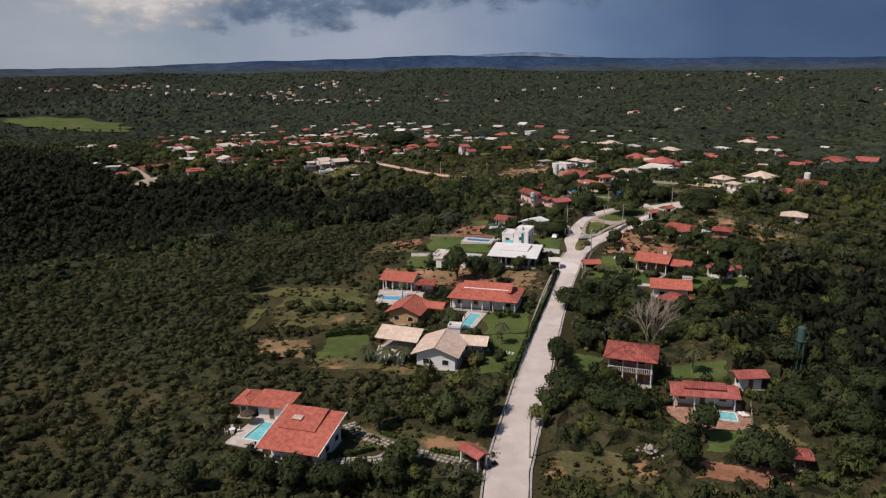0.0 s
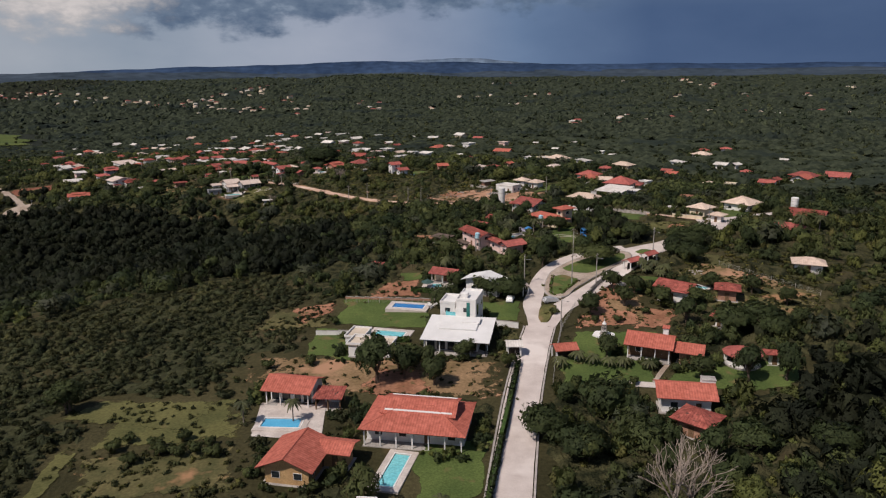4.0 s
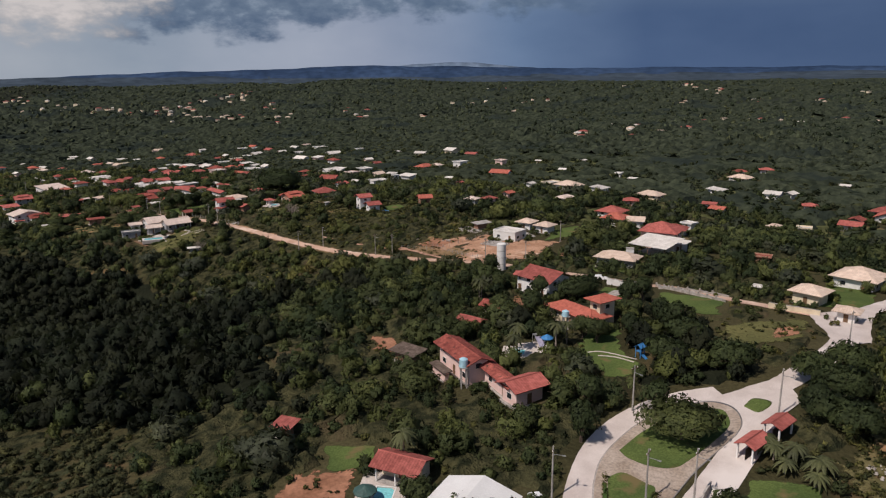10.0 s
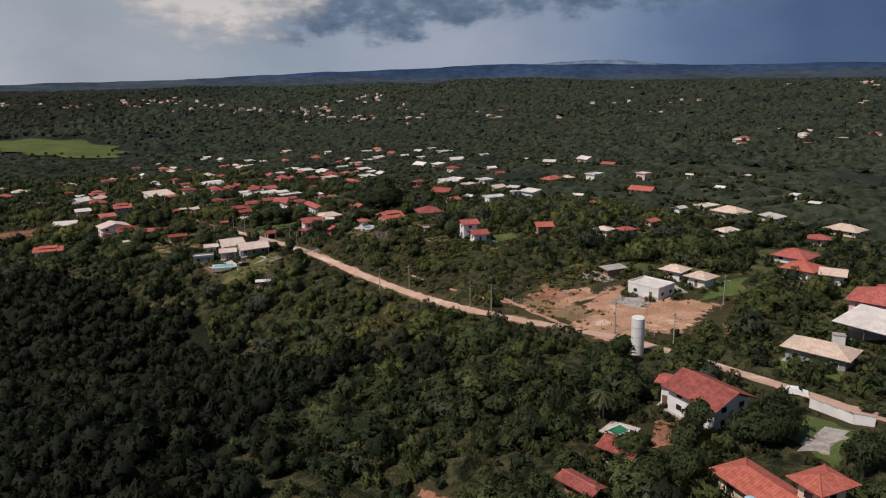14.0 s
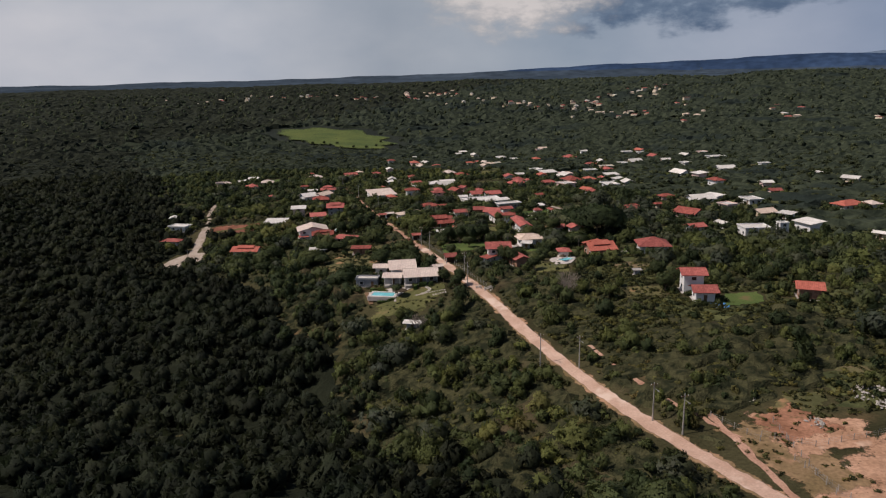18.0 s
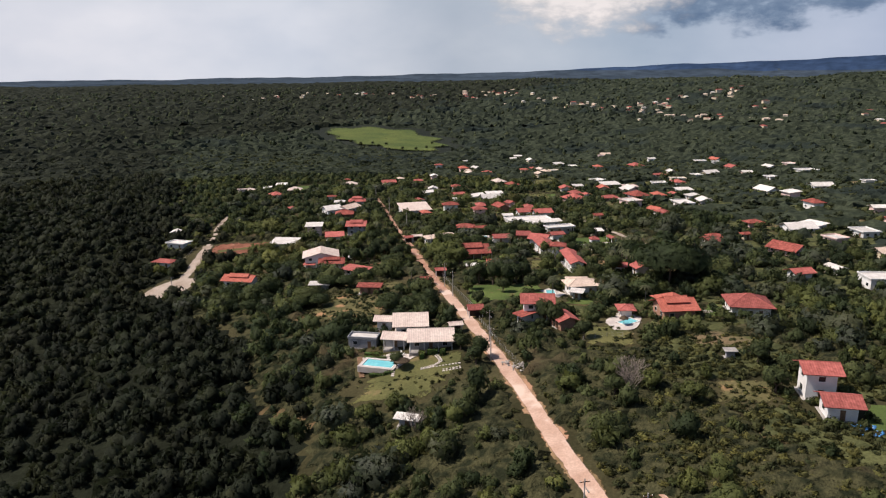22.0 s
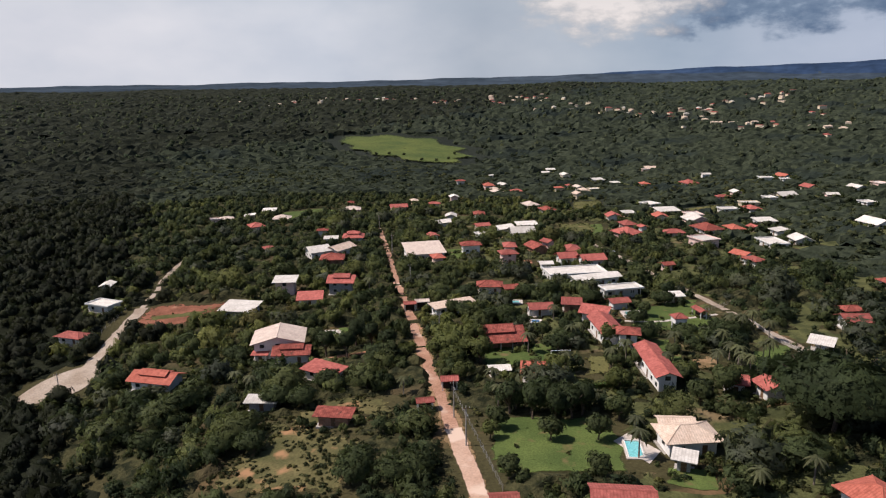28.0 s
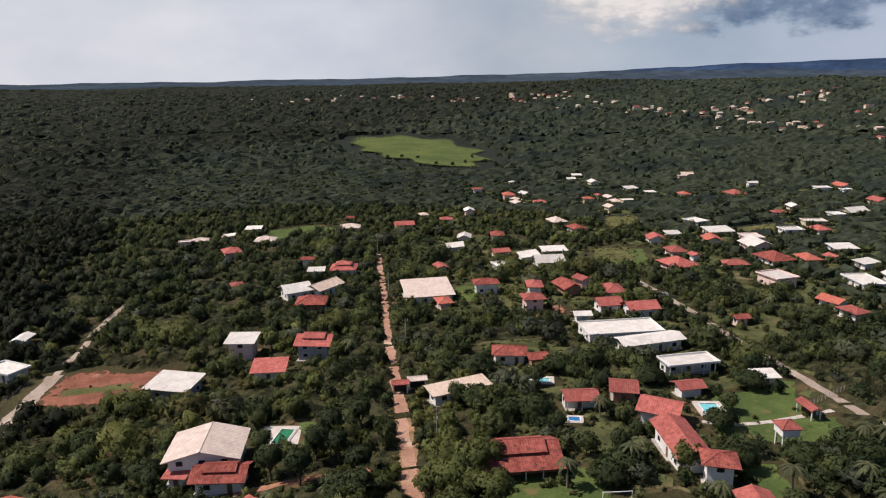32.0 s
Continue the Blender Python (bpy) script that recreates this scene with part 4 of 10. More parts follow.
def leaves_mesh(name, tri, tint, material):
    """A mesh of single leaf faces, shaded by the round of the crown that they sit on."""
    n = len(tri)
    nrm, tri = np.ascontiguousarray(tri[..., 3:]).reshape(-1, 3), np.ascontiguousarray(tri[..., :3])
    me = bpy.data.meshes.new(name)
    me.vertices.add(3 * n)
    me.vertices.foreach_set("co", tri.reshape(-1))
    me.loops.add(3 * n)
    me.loops.foreach_set("vertex_index", np.arange(3 * n, dtype=np.int32))
    me.polygons.add(n)
    me.polygons.foreach_set("loop_start", np.arange(0, 3 * n, 3, dtype=np.int32))
    me.polygons.foreach_set("loop_total", np.full(n, 3, np.int32))
    at = me.attributes.new("tint", "FLOAT", "POINT")
    at.data.foreach_set("value", np.repeat(tint, 3).astype(np.float32))
    me.materials.append(M[material])
    me.update(calc_edges=True)
    me.polygons.foreach_set("use_smooth", np.ones(n, bool))
    me.normals_split_custom_set_from_vertices(nrm)
    return me


def scatter(name, xy, radius, tall, clouds, material, label, seed, category="woodland", sink=0.25):
    """Many bushes and low trees as one mesh of leaves."""
    r = np.random.RandomState(seed)
    n = len(xy)
    kind = r.randint(0, len(clouds), n)
    turn = r.uniform(0, 2 * np.pi, n)
    z = g(xy[:, 0], xy[:, 1])
    tris, tints = [], []
    patchy = 0.5 + 0.22 * np.sin(xy[:, 0] * 0.021 + 1.3 * np.sin(xy[:, 1] * 0.017)) + 0.16 * np.sin(xy[:, 1] * 0.043 + 2.0)
    tone = np.clip(patchy * 0.62 + r.uniform(-0.34, 0.50, n), 0, 1)
    for k, cl in enumerate(clouds):
        i = np.where(kind == k)[0]
        c, s = np.cos(turn[i])[:, None, None], np.sin(turn[i])[:, None, None]
        x, y, w = cl[None, :, :, 0], cl[None, :, :, 1], cl[None, :, :, 2]
        R, H = radius[i][:, None, None], tall[i][:, None, None]
        out = np.stack([(c * x - s * y) * R + xy[i, 0][:, None, None], (s * x + c * y) * R + xy[i, 1][:, None, None], (w + 0.62) * H * 0.66 - sink * H * 0.3 + z[i][:, None, None],
                        c * cl[None, :, :, 3] - s * cl[None, :, :, 4], s * cl[None, :, :, 3] + c * cl[None, :, :, 4], cl[None, :, :, 5] + 0 * R], -1)
        tris.append(out.reshape(-1, 3, 6))
        tints.append(np.repeat(tone[i], cl.shape[0]))
    return tagged(new(name, leaves_mesh(name, np.concatenate(tris), np.concatenate(tints), material)), label, category, kind="stuff")


def limb(verts, faces, p, q, r0, r1, sides=6):
    d = (q - p).normalized()
    a = d.orthogonal().normalized()
    b = d.cross(a)
    k = len(verts)
    for e, r in ((p, r0), (q, r1)):
        verts += [tuple(e + (a * math.cos(2 * math.pi * i / sides) + b * math.sin(2 * math.pi * i / sides)) * r) for i in range(sides)]
    faces += [(k + i, k + (i + 1) % sides, k + sides + (i + 1) % sides, k + sides + i) for i in range(sides)]


def make_tree(seed, tall, spread, leaves, lobes, flat=0.8, material="leaf", bark="bark", size=0.22, tone=0.45, name="tree", category="tree", trunk_part=0.4):
    """A tapered trunk that forks into limbs, and a crown of leaf clumps with gaps; the tree stands at the origin."""
    rng = random.Random(seed)
    ob = new(name)
    v, f = [], []
    fork = Vector((rng.uniform(-0.2, 0.2), rng.uniform(-0.2, 0.2), tall * trunk_part))
    limb(v, f, Vector((0, 0, -0.6)), fork * 0.5 + Vector((0.1, 0, 0)), tall * 0.034, tall * 0.026)
    limb(v, f, fork * 0.5 + Vector((0.1, 0, 0)), fork, tall * 0.026, tall * 0.02)
    for i in range(6):
        a = i * 1.05 + rng.uniform(-0.4, 0.4)
        mid = fork + Vector((math.cos(a) * spread * 0.32, math.sin(a) * spread * 0.32, tall * rng.uniform(0.14, 0.26)))
        limb(v, f, fork, mid, tall * 0.016, tall * 0.010, 5)
        for j in range(2):
            end = mid + Vector((math.cos(a + j - 0.5) * spread * 0.4, math.sin(a + j - 0.5) * spread * 0.4, tall * rng.uniform(0.05, 0.25)))
            limb(v, f, mid, end, tall * 0.009, tall * 0.003, 4)
    mesh_object("trunk", v, f, bark, ob)
    cl = leaf_cloud(leaves, seed, lobes, size, flat)
    hi = tall * (1 - trunk_part) * 0.5
    cl = cl * np.array([spread, spread, hi / (flat * 0.95), 1, 1, 1], np.float32) + np.array([0, 0, tall * trunk_part + hi * 0.72, 0, 0, 0], np.float32)
    r = np.random.RandomState(seed + 5)
    me = leaves_mesh("crown", cl, np.clip(tone + r.uniform(-0.1, 0.1, len(cl)), 0, 1), material)
    crown = new("crown", me)
    crown.parent = ob
    return tagged(ob, "", category)


def make_palm(seed, tall, fronds=15, reach=2.6):
    rng = random.Random(seed)
    ob = new("palm_tree")
    v, f = [], []
    p = Vector((0, 0, -0.5))
    for i in range(5):
        q = Vector((0.10 * tall * (i / 5) ** 2 * rng.uniform(0.3, 0.5), 0, tall * (i + 1) / 5))
        limb(v, f, p, q, 0.19 - 0.02 * i, 0.17 - 0.02 * i, 7)
        p = q
    mesh_object("trunk", v, f, "pale_bark", ob)
    fv, ff = [], []
    for i in range(fronds):
        a = 2 * math.pi * i / fronds + rng.uniform(-0.15, 0.15)
        lift = rng.uniform(-0.1, 0.9)
        b0 = len(fv)
        n = 7
        for j in range(n + 1):
            u = j / n
            rad, zz = reach * (u - 0.12 * u * u), lift * u * reach * 0.6 - 1.5 * u * u * reach * 0.55
            c = p + Vector((math.cos(a) * rad, math.sin(a) * rad, zz))
            w = 0.28 * math.sin(math.pi * min(1, u * 0.92 + 0.06)) + 0.02
            side = Vector((-math.sin(a), math.cos(a), 0)) * w
            fv += [tuple(c - side - Vector((0, 0, 0.4 * w))), tuple(c), tuple(c + side - Vector((0, 0, 0.4 * w)))]
            if j:
                k = b0 + 3 * j
                # leaflets: every other piece is cut back so that the frond is notched
                ff += [(k - 3, k - 2, k + 1, k), (k - 2, k - 1, k + 2, k + 1)]
        for j in range(1, n, 1):
            for side_i in (0, 2):
                tip = Vector(fv[b0 + 3 * j + side_i])
                mid = Vector(fv[b0 + 3 * j + 1])
                fv.append(tuple(mid + (tip - mid) * 1.55 + Vector((math.cos(a), math.sin(a), -0.3)) * 0.22))
                ff.append((b0 + 3 * j + 1, b0 + 3 * j + side_i, len(fv) - 1))
    mesh_object("fronds", fv, ff, "palm", ob)
    return tagged(ob, "", "palm tree")


def make_bare_tree(seed, tall, spread):
    rng = random.Random(seed)
    ob = new("bare_tree")
    v, f = [], []

    def grow(p, d, length, r, depth):
        q = p + d * length
        limb(v, f, p, q, r, r * 0.65, 5 if depth < 2 else 3)
        if depth < 4:
            for _ in range(3 if depth < 3 else 2):
                e = (d + Vector((rng.uniform(-0.75, 0.75), rng.uniform(-0.75, 0.75), rng.uniform(-0.1, 0.45)))).normalized()
                grow(q, e, length * rng.uniform(0.6, 0.85), r * 0.62, depth + 1)

    for i in range(4):
        a = i * 1.57 + 0.4
        grow(Vector((0, 0, -0.4)), Vector((math.cos(a) * 0.45 * spread / tall, math.sin(a) * 0.45 * spread / tall, 1)).normalized(), tall * 0.34, 0.16, 0)
    mesh_object("branchwork", v, f, "pale_bark", ob)
    return tagged(ob, "", "tree")


PROTO = {}


def plant(kind, x, y, scale=1.0, label="", group="", name=None):
    """Plants a tree of a kind: the first one is built, the rest are copies."""
    if kind not in PROTO:
        build = {
            "round": lambda: make_tree(11, 6.4, 3.3, 900, 9, 0.82, size=0.15, tone=0.4, trunk_part=0.2),
            "broad": lambda: make_tree(12, 6.6, 5.0, 1300, 14, 0.55, size=0.125, tone=0.3, trunk_part=0.22),
            "tall": lambda: make_tree(13, 9.5, 3.2, 1000, 11, 0.95, size=0.15, tone=0.2, trunk_part=0.18),
            "light": lambda: make_tree(14, 6.5, 3.0, 620, 8, 0.8, size=0.16, tone=0.75, trunk_part=0.2),
            "giant": lambda: make_tree(15, 13.0, 11.5, 3000, 26, 0.42, size=0.085, tone=0.12, trunk_part=0.34),
            "shade": lambda: make_tree(18, 7.5, 7.2, 2600, 24, 0.5, size=0.085, tone=0.55, trunk_part=0.24),
            "bush": lambda: make_tree(16, 2.8, 1.8, 380, 7, 0.85, size=0.2, tone=0.5, name="bush", category="bush", trunk_part=0.12),
            "shrub": lambda: make_tree(17, 1.6, 1.1, 220, 5, 0.85, size=0.24, tone=0.85, name="bush", category="bush", trunk_part=0.1),
            "palm": lambda: make_palm(21, 5.5),
            "lowpalm": lambda: make_palm(22, 2.6, 17, 2.8),
            "bare": lambda: make_bare_tree(31, 7.0, 6.0),
        }
        PROTO[kind] = build[kind]()
        ob = PROTO[kind]
        ob.matrix_basis = pose(x, y, h(x, y), 0, 0, 0) @ Matrix.Diagonal((scale, scale, scale, 1))
    else:
        src = PROTO[kind]
        rng = random.Random(int(x * 31 + y * 17))
        ob = copy_thing(src, pose(x, y, h(x, y), 0, 0, rng.uniform(0, 360)))
        s = scale * rng.uniform(0.92, 1.08)
        ob.scale = (s, s, s * rng.uniform(0.94, 1.06))
    return tagged(ob, label or {"palm": "coconut palm with a slender pale trunk", "lowpalm": "low palm with arching fronds on a lawn", "bare": "grey leafless tree with a wide spread of branches", "bush": "dense dark green garden bush",
                                "shrub": "small yellow-green shrub in a garden", "giant": "huge spreading dark green shade tree", "shade": "wide spreading grey-green tree on a street island", "tall": "tall dense dark green tree", "broad": "broad spreading green shade tree",
                                "light": "light yellow-green tree in a garden", "round": "round-crowned green tree beside houses"}[kind], "", group)


def tower_house(x, y, turn, high):
    """A white tank room on four legs under a small tiled hip roof."""
    ob = tagged(base("water_tower", x, y, turn), "white water tower on four legs with a red tiled roof", "water tower")
    for i in (-1, 1):
        for j in (-1, 1):
            box("leg", i * 1.3, j * 1.3, -0.5, 0.35, 0.35, high * 0.55 + 0.5, "white", ob)
    box("tank_room", 0, 0, high * 0.55, 3.4, 3.4, high * 0.35, "white", ob)
    roof_mesh("roof", 3.4, 3.4, "hip", high * 0.22, 0.35, "red", ob, high * 0.9)
    free_disc(x, y, 4)
    return ob


def gazebo(x, y, r=4.0, eave=2.4):
    """A round garden pavilion: posts in a ring, a low wall, and a tiled roof of ten slopes."""
    ob = tagged(base("gazebo", x, y), "round garden pavilion with a red tiled roof and white posts", "gazebo")
    n = 10
    ring = [(math.cos(2 * math.pi * i / n), math.sin(2 * math.pi * i / n)) for i in range(n)]
    tube("floor", 0, 0, -0.6, r * 0.92, r * 0.92, 0.75, "concrete", ob, sides=20)
    for a, b in ring:
        tube("post", a * r * 0.85, b * r * 0.85, 0.1, 0.12, 0.12, eave - 0.1, "white", ob, sides=8)
    for i, (a, b) in enumerate(ring):
        if i in (2, 7):
            continue
        c, d = ring[(i + 1) % n]
        wx, wy = (a + c) / 2 * r * 0.85, (b + d) / 2 * r * 0.85
        box("low_wall", wx, wy, 0.15, r * 0.5, 0.12, 0.75, "white", ob, turn=math.degrees(math.atan2(d - b, c - a)))
    for i, (a, b) in enumerate(ring):
        c, d = ring[(i + 1) % n]
        mesh_object("roof_slope", [(a * r, b * r, eave), (c * r, d * r, eave), (0, 0, eave + 1.5), (a * r, b * r, eave - 0.12), (c * r, d * r, eave - 0.12), (0, 0, eave + 1.36)],
                    [(0, 1, 2), (5, 4, 3), (0, 3, 4, 1)], "red", ob, uvs=[(0, 0), (2.4, 0), (1.2, 4), (1.2, 4), (2.4, 0), (0, 0), (0, 0), (0, 0), (2.4, 0), (2.4, 0)])
    free_disc(x, y, r + 1.5)
    return ob


def garden_wall(points, high, material, label, post=0, thick=0.18):
    """A wall that follows the ground in short lengths, with a coping, and pillars at even steps where it has them."""
    ob = tagged(base("garden_wall", *points[0]), label, "wall")
    ox, oy = points[0]
    oz = h(ox, oy)
    for (ax, ay), (bx, by) in zip(points, points[1:]):
        run = math.hypot(bx - ax, by - ay)
        n = max(1, round(run / 3.0))
        turn = math.degrees(math.atan2(by - ay, bx - ax))
        for k in range(n):
            u = (k + 0.5) / n
            x, y = ax + (bx - ax) * u, ay + (by - ay) * u
            seg = box("panel", x - ox, y - oy, h(x, y) - oz - 0.6, run / n + 0.01, thick, high + 0.6, material, ob, turn=turn)
            box("coping", 0, 0, high + 0.603, run / n, thick + 0.1, 0.08, "concrete", seg)
            if post:
                box("pillar", ax + (bx - ax) * k / n - ox, ay + (by - ay) * k / n - oy, h(x, y) - oz - 0.5, 0.42, 0.42, high + 0.95, material, ob, turn=turn)
    free_line(points, 1.0)
    return ob


def fence(points, step, label):
    """Posts at even steps with three wires between them."""
    ob = tagged(base("fence", *points[0]), label, "fence", "fences")
    ox, oy = points[0]
    oz = h(ox, oy)
    wv, wf = [], []
    last = None
    for (ax, ay), (bx, by) in zip(points, points[1:]):
        n = max(1, round(math.hypot(bx - ax, by - ay) / step))
        for k in range(n + 1):
            x, y = ax + (bx - ax) * k / n, ay + (by - ay) * k / n
            p = Vector((x - ox, y - oy, h(x, y) - oz))
            tube("post", p.x, p.y, p.z - 0.4, 0.07, 0.06, 1.75, "concrete", ob, sides=6)
            if last is not None:
                for z in (0.4, 0.8, 1.2):
                    limb(wv, wf, last + Vector((0, 0, z)), p + Vector((0, 0, z)), 0.012, 0.012, 3)
            last = p
    mesh_object("wire", wv, wf, "metal", ob)
    free_line(points, 0.8)
    return ob


# ---------------------------------------------------------------- garden things
def hedge(points, wide, high, label, tone=0.7):
    """A clipped hedge along a line: leaf faces over a rounded block, on a dark twiggy core."""
    ox, oy = points[0]
    oz = h(ox, oy)
    ob = tagged(base("hedge", ox, oy), label, "hedge")
    r = np.random.RandomState(int(abs(ox * 7 + oy * 3)))
    tris = []
    for (ax, ay), (bx, by) in zip(points, points[1:]):
        run = math.hypot(bx - ax, by - ay)
        ux, uy = (bx - ax) / run, (by - ay) / run
        box("core", (ax + bx) / 2 - ox, (ay + by) / 2 - oy, h((ax + bx) / 2, (ay + by) / 2) - oz - 0.3, run * 0.98, wide * 0.8, high * 0.9 + 0.3, "hedge", ob, turn=math.degrees(math.atan2(uy, ux)))
        n = int(run * (wide + 2 * high) * 26)
        s, v, z = r.uniform(0, run, n), r.uniform(-0.5, 0.5, n), r.uniform(0.05, 1.0, n)
        top = r.uniform(0, 1, n) < wide / (wide + 2 * high)
        v = np.where(top, v, np.where(v > 0, 0.5, -0.5)) * wide
        z = np.where(top, 1.0, z) * high
        nrm = np.stack([-uy * np.where(top, 0, np.sign(v)), ux * np.where(top, 0, np.sign(v)), np.where(top, 1.0, 0.35)], -1)
        gz = np.array([h(ax + ux * q, ay + uy * q) for q in np.linspace(0, run, 12)])
        p = np.stack([ax - ox + ux * s - uy * v, ay - oy + uy * s + ux * v, np.interp(s, np.linspace(0, run, 12), gz) - oz + z], -1) + r.normal(0, 0.05, (n, 3))
        a, b = r.normal(0, 0.16, (n, 3)), r.normal(0, 0.16, (n, 3))
        tri = np.stack([p + a, p + b, p - (a + b) * 0.6], 1)
        tris.append(np.concatenate([tri, np.repeat(nrm[:, None, :], 3, 1)], -1))
    tri = np.concatenate(tris).astype(np.float32)
    leaves = new("foliage", leaves_mesh("foliage", tri, np.clip(tone + r.uniform(-0.15, 0.15, len(tri)), 0, 1), "leaf"))
    leaves.parent = ob
    free_line(points, wide / 2 + 0.5)
    ROADS.extend((ax + (bx - ax) * k / 6, ay + (by - ay) * k / 6, wide / 2 + 1.2) for (ax, ay), (bx, by) in zip(points, points[1:]) for k in range(7))
    return ob


def stone_path(points, label, rows=1, size=0.55, gap=0.22, material="deck"):
    """Separate slabs laid in the grass along a rounded line."""
    line = smooth_line(points, 10)
    ox, oy = line[0]
    oz = h(ox, oy)
    ob = tagged(base("garden_path", ox, oy), label, "path")
    rng = random.Random(int(abs(ox * 5 + oy)))
    carry = 0.0
    for (ax, ay), (bx, by) in zip(line, line[1:]):
        run = math.hypot(bx - ax, by - ay)
        turn = math.atan2(by - ay, bx - ax)
        while carry < run:
            for k in range(rows):
                off = (k - (rows - 1) / 2) * (size + gap) + rng.uniform(-0.04, 0.04)
                x, y = ax + (bx - ax) * carry / run - math.sin(turn) * off, ay + (by - ay) * carry / run + math.cos(turn) * off
                sx, sy = rng.choice((0.85, 1.0, 1.1)) * size, rng.choice((0.85, 1.0, 1.1)) * size
                box("slab", x - ox, y - oy, h(x, y) - oz + 0.02, sx, sy, 0.16, material, ob, turn=math.degrees(turn) + rng.uniform(-9, 9))
            carry += size + gap
        carry -= run
    free_line(points, rows * 0.4 + 0.5)
    ROADS.extend((x, y, 1.2) for x, y in line)
    return ob


def thatch_umbrella(x, y, r=1.6, high=2.5, material="thatch", label="round garden umbrella with a dark thatched top"):
    ob = tagged(base("umbrella", x, y), label, "umbrella")
    tube("pole", 0, 0, -0.3, 0.06, 0.05, high + 0.2, "wood", ob, sides=8)
    n = 14
    v = [(0, 0, high + 0.75)]
    for k, (f, z) in enumerate(((0.45, 0.42), (1.0, 0.0), (1.03, -0.16), (0.5, 0.2))):
        v += [(math.cos(2 * math.pi * i / n) * r * f, math.sin(2 * math.pi * i / n) * r * f, high + z - (0.05 if i % 2 and k in (1, 2) else 0)) for i in range(n)]
    f = [(0, 1 + i, 1 + (i + 1) % n) for i in range(n)]
    for k in range(3):
        f += [(1 + k * n + i, 1 + (k + 1) * n + i, 1 + (k + 1) * n + (i + 1) % n, 1 + k * n + (i + 1) % n) for i in range(n)]
    mesh_object("canopy", v, f, material, ob, smooth=False)
    return ob


def garden_table(x, y, turn=0.0, chairs=4):
    """A white garden table; its chairs are things of their own."""
    ob = tagged(base("garden_table", x, y, turn), "white plastic garden table beside a pool", "table")
    tube("tabletop", 0, 0, 0.72 + 0.2, 0.55, 0.55, 0.04, "white", ob, sides=16)
    for i in range(4):
        a = math.pi / 4 + i * math.pi / 2
        box("leg", math.cos(a) * 0.36, math.sin(a) * 0.36, 0.15, 0.06, 0.06, 0.77, "white", ob)
    for i in range(chairs):
        a = 2 * math.pi * i / chairs + 0.3
        garden_chair(x + math.cos(a) * 1.0, y + math.sin(a) * 1.0, math.degrees(a) + 90)


def garden_chair(x, y, turn):
    ob = tagged(base("garden_chair", x, y, turn), "white plastic garden chair beside a table", "chair", "garden chairs")
    box("seat", 0, 0, 0.60, 0.46, 0.46, 0.05, "white", ob)
    box("backrest", 0, -0.23, 0.65, 0.46, 0.05, 0.45, "white", ob)
    for i in (-1, 1):
        for j in (-1, 1):
            box("leg", i * 0.19, j * 0.19, 0.15, 0.05, 0.05, 0.45, "white", ob)


def sun_lounger(x, y, turn):
    ob = tagged(base("sun_lounger", x, y, turn), "white slatted sun lounger on a pool deck", "lounger", "sun loungers")
    box("frame", 0, 0, 0.42, 0.62, 1.3, 0.06, "white", ob)
    back = box("backrest", 0, 0.62, 0.44, 0.62, 0.65, 0.05, "white", ob)
    back.rotation_euler = (radians(38), 0, 0)
    for i in (-1, 1):
        for j in (-1, 1):
            box("leg", i * 0.26, j * 0.55, 0.15, 0.05, 0.05, 0.27, "white", ob)


def goal(x, y, turn, wide=5.0, high=2.1):
    ob = tagged(base("football_goal", x, y, turn), "white tube football goal on a lawn", "goal")
    for i in (-1, 1):
        tube("post", i * wide / 2, 0, -0.3, 0.07, 0.07, high + 0.3, "white", ob, sides=8)
    box("crossbar", 0, 0, high, wide + 0.14, 0.12, 0.12, "white", ob)
    for i in (-1, 1):
        brace = box("brace", i * wide / 2, 0.7, 0, 0.06, 0.06, high * 1.15, "white", ob)
        brace.rotation_euler = (radians(24), 0, 0)
    return ob


def garden_tower(x, y):
    """A small tapered ornament tower on a six-sided bed."""
    ob = tagged(base("garden_tower", x, y), "small pale lattice ornament tower on a six-sided bed", "garden ornament")
    tube("kerb", 0, 0, -0.3, 2.7, 2.65, 0.55, "white", ob, sides=6)
    tube("bed", 0, 0, 0.2, 2.4, 2.35, 0.08, "earth", ob, sides=6)
    tube("plinth", 0, 0, 0.25, 1.0, 0.95, 0.35, "stone", ob, sides=6)
    for i in range(6):
        a = i * math.pi / 3
        v, f = [], []
        limb(v, f, Vector((math.cos(a) * 0.8, math.sin(a) * 0.8, 0.6)), Vector((math.cos(a) * 0.42, math.sin(a) * 0.42, 2.7)), 0.07, 0.06, 5)
        mesh_object("upright", v, f, "stone", ob)
    for z, r in ((1.3, 0.72), (2.0, 0.58)):
        tube("ring", 0, 0, z, r, r, 0.12, "stone", ob, sides=6)
    tube("cap", 0, 0, 2.7, 0.6, 0.12, 0.7, "white", ob, sides=6)
    tube("finial", 0, 0, 3.4, 0.06, 0.03, 0.7, "white", ob, sides=6)
    free_disc(x, y, 4)
    return ob


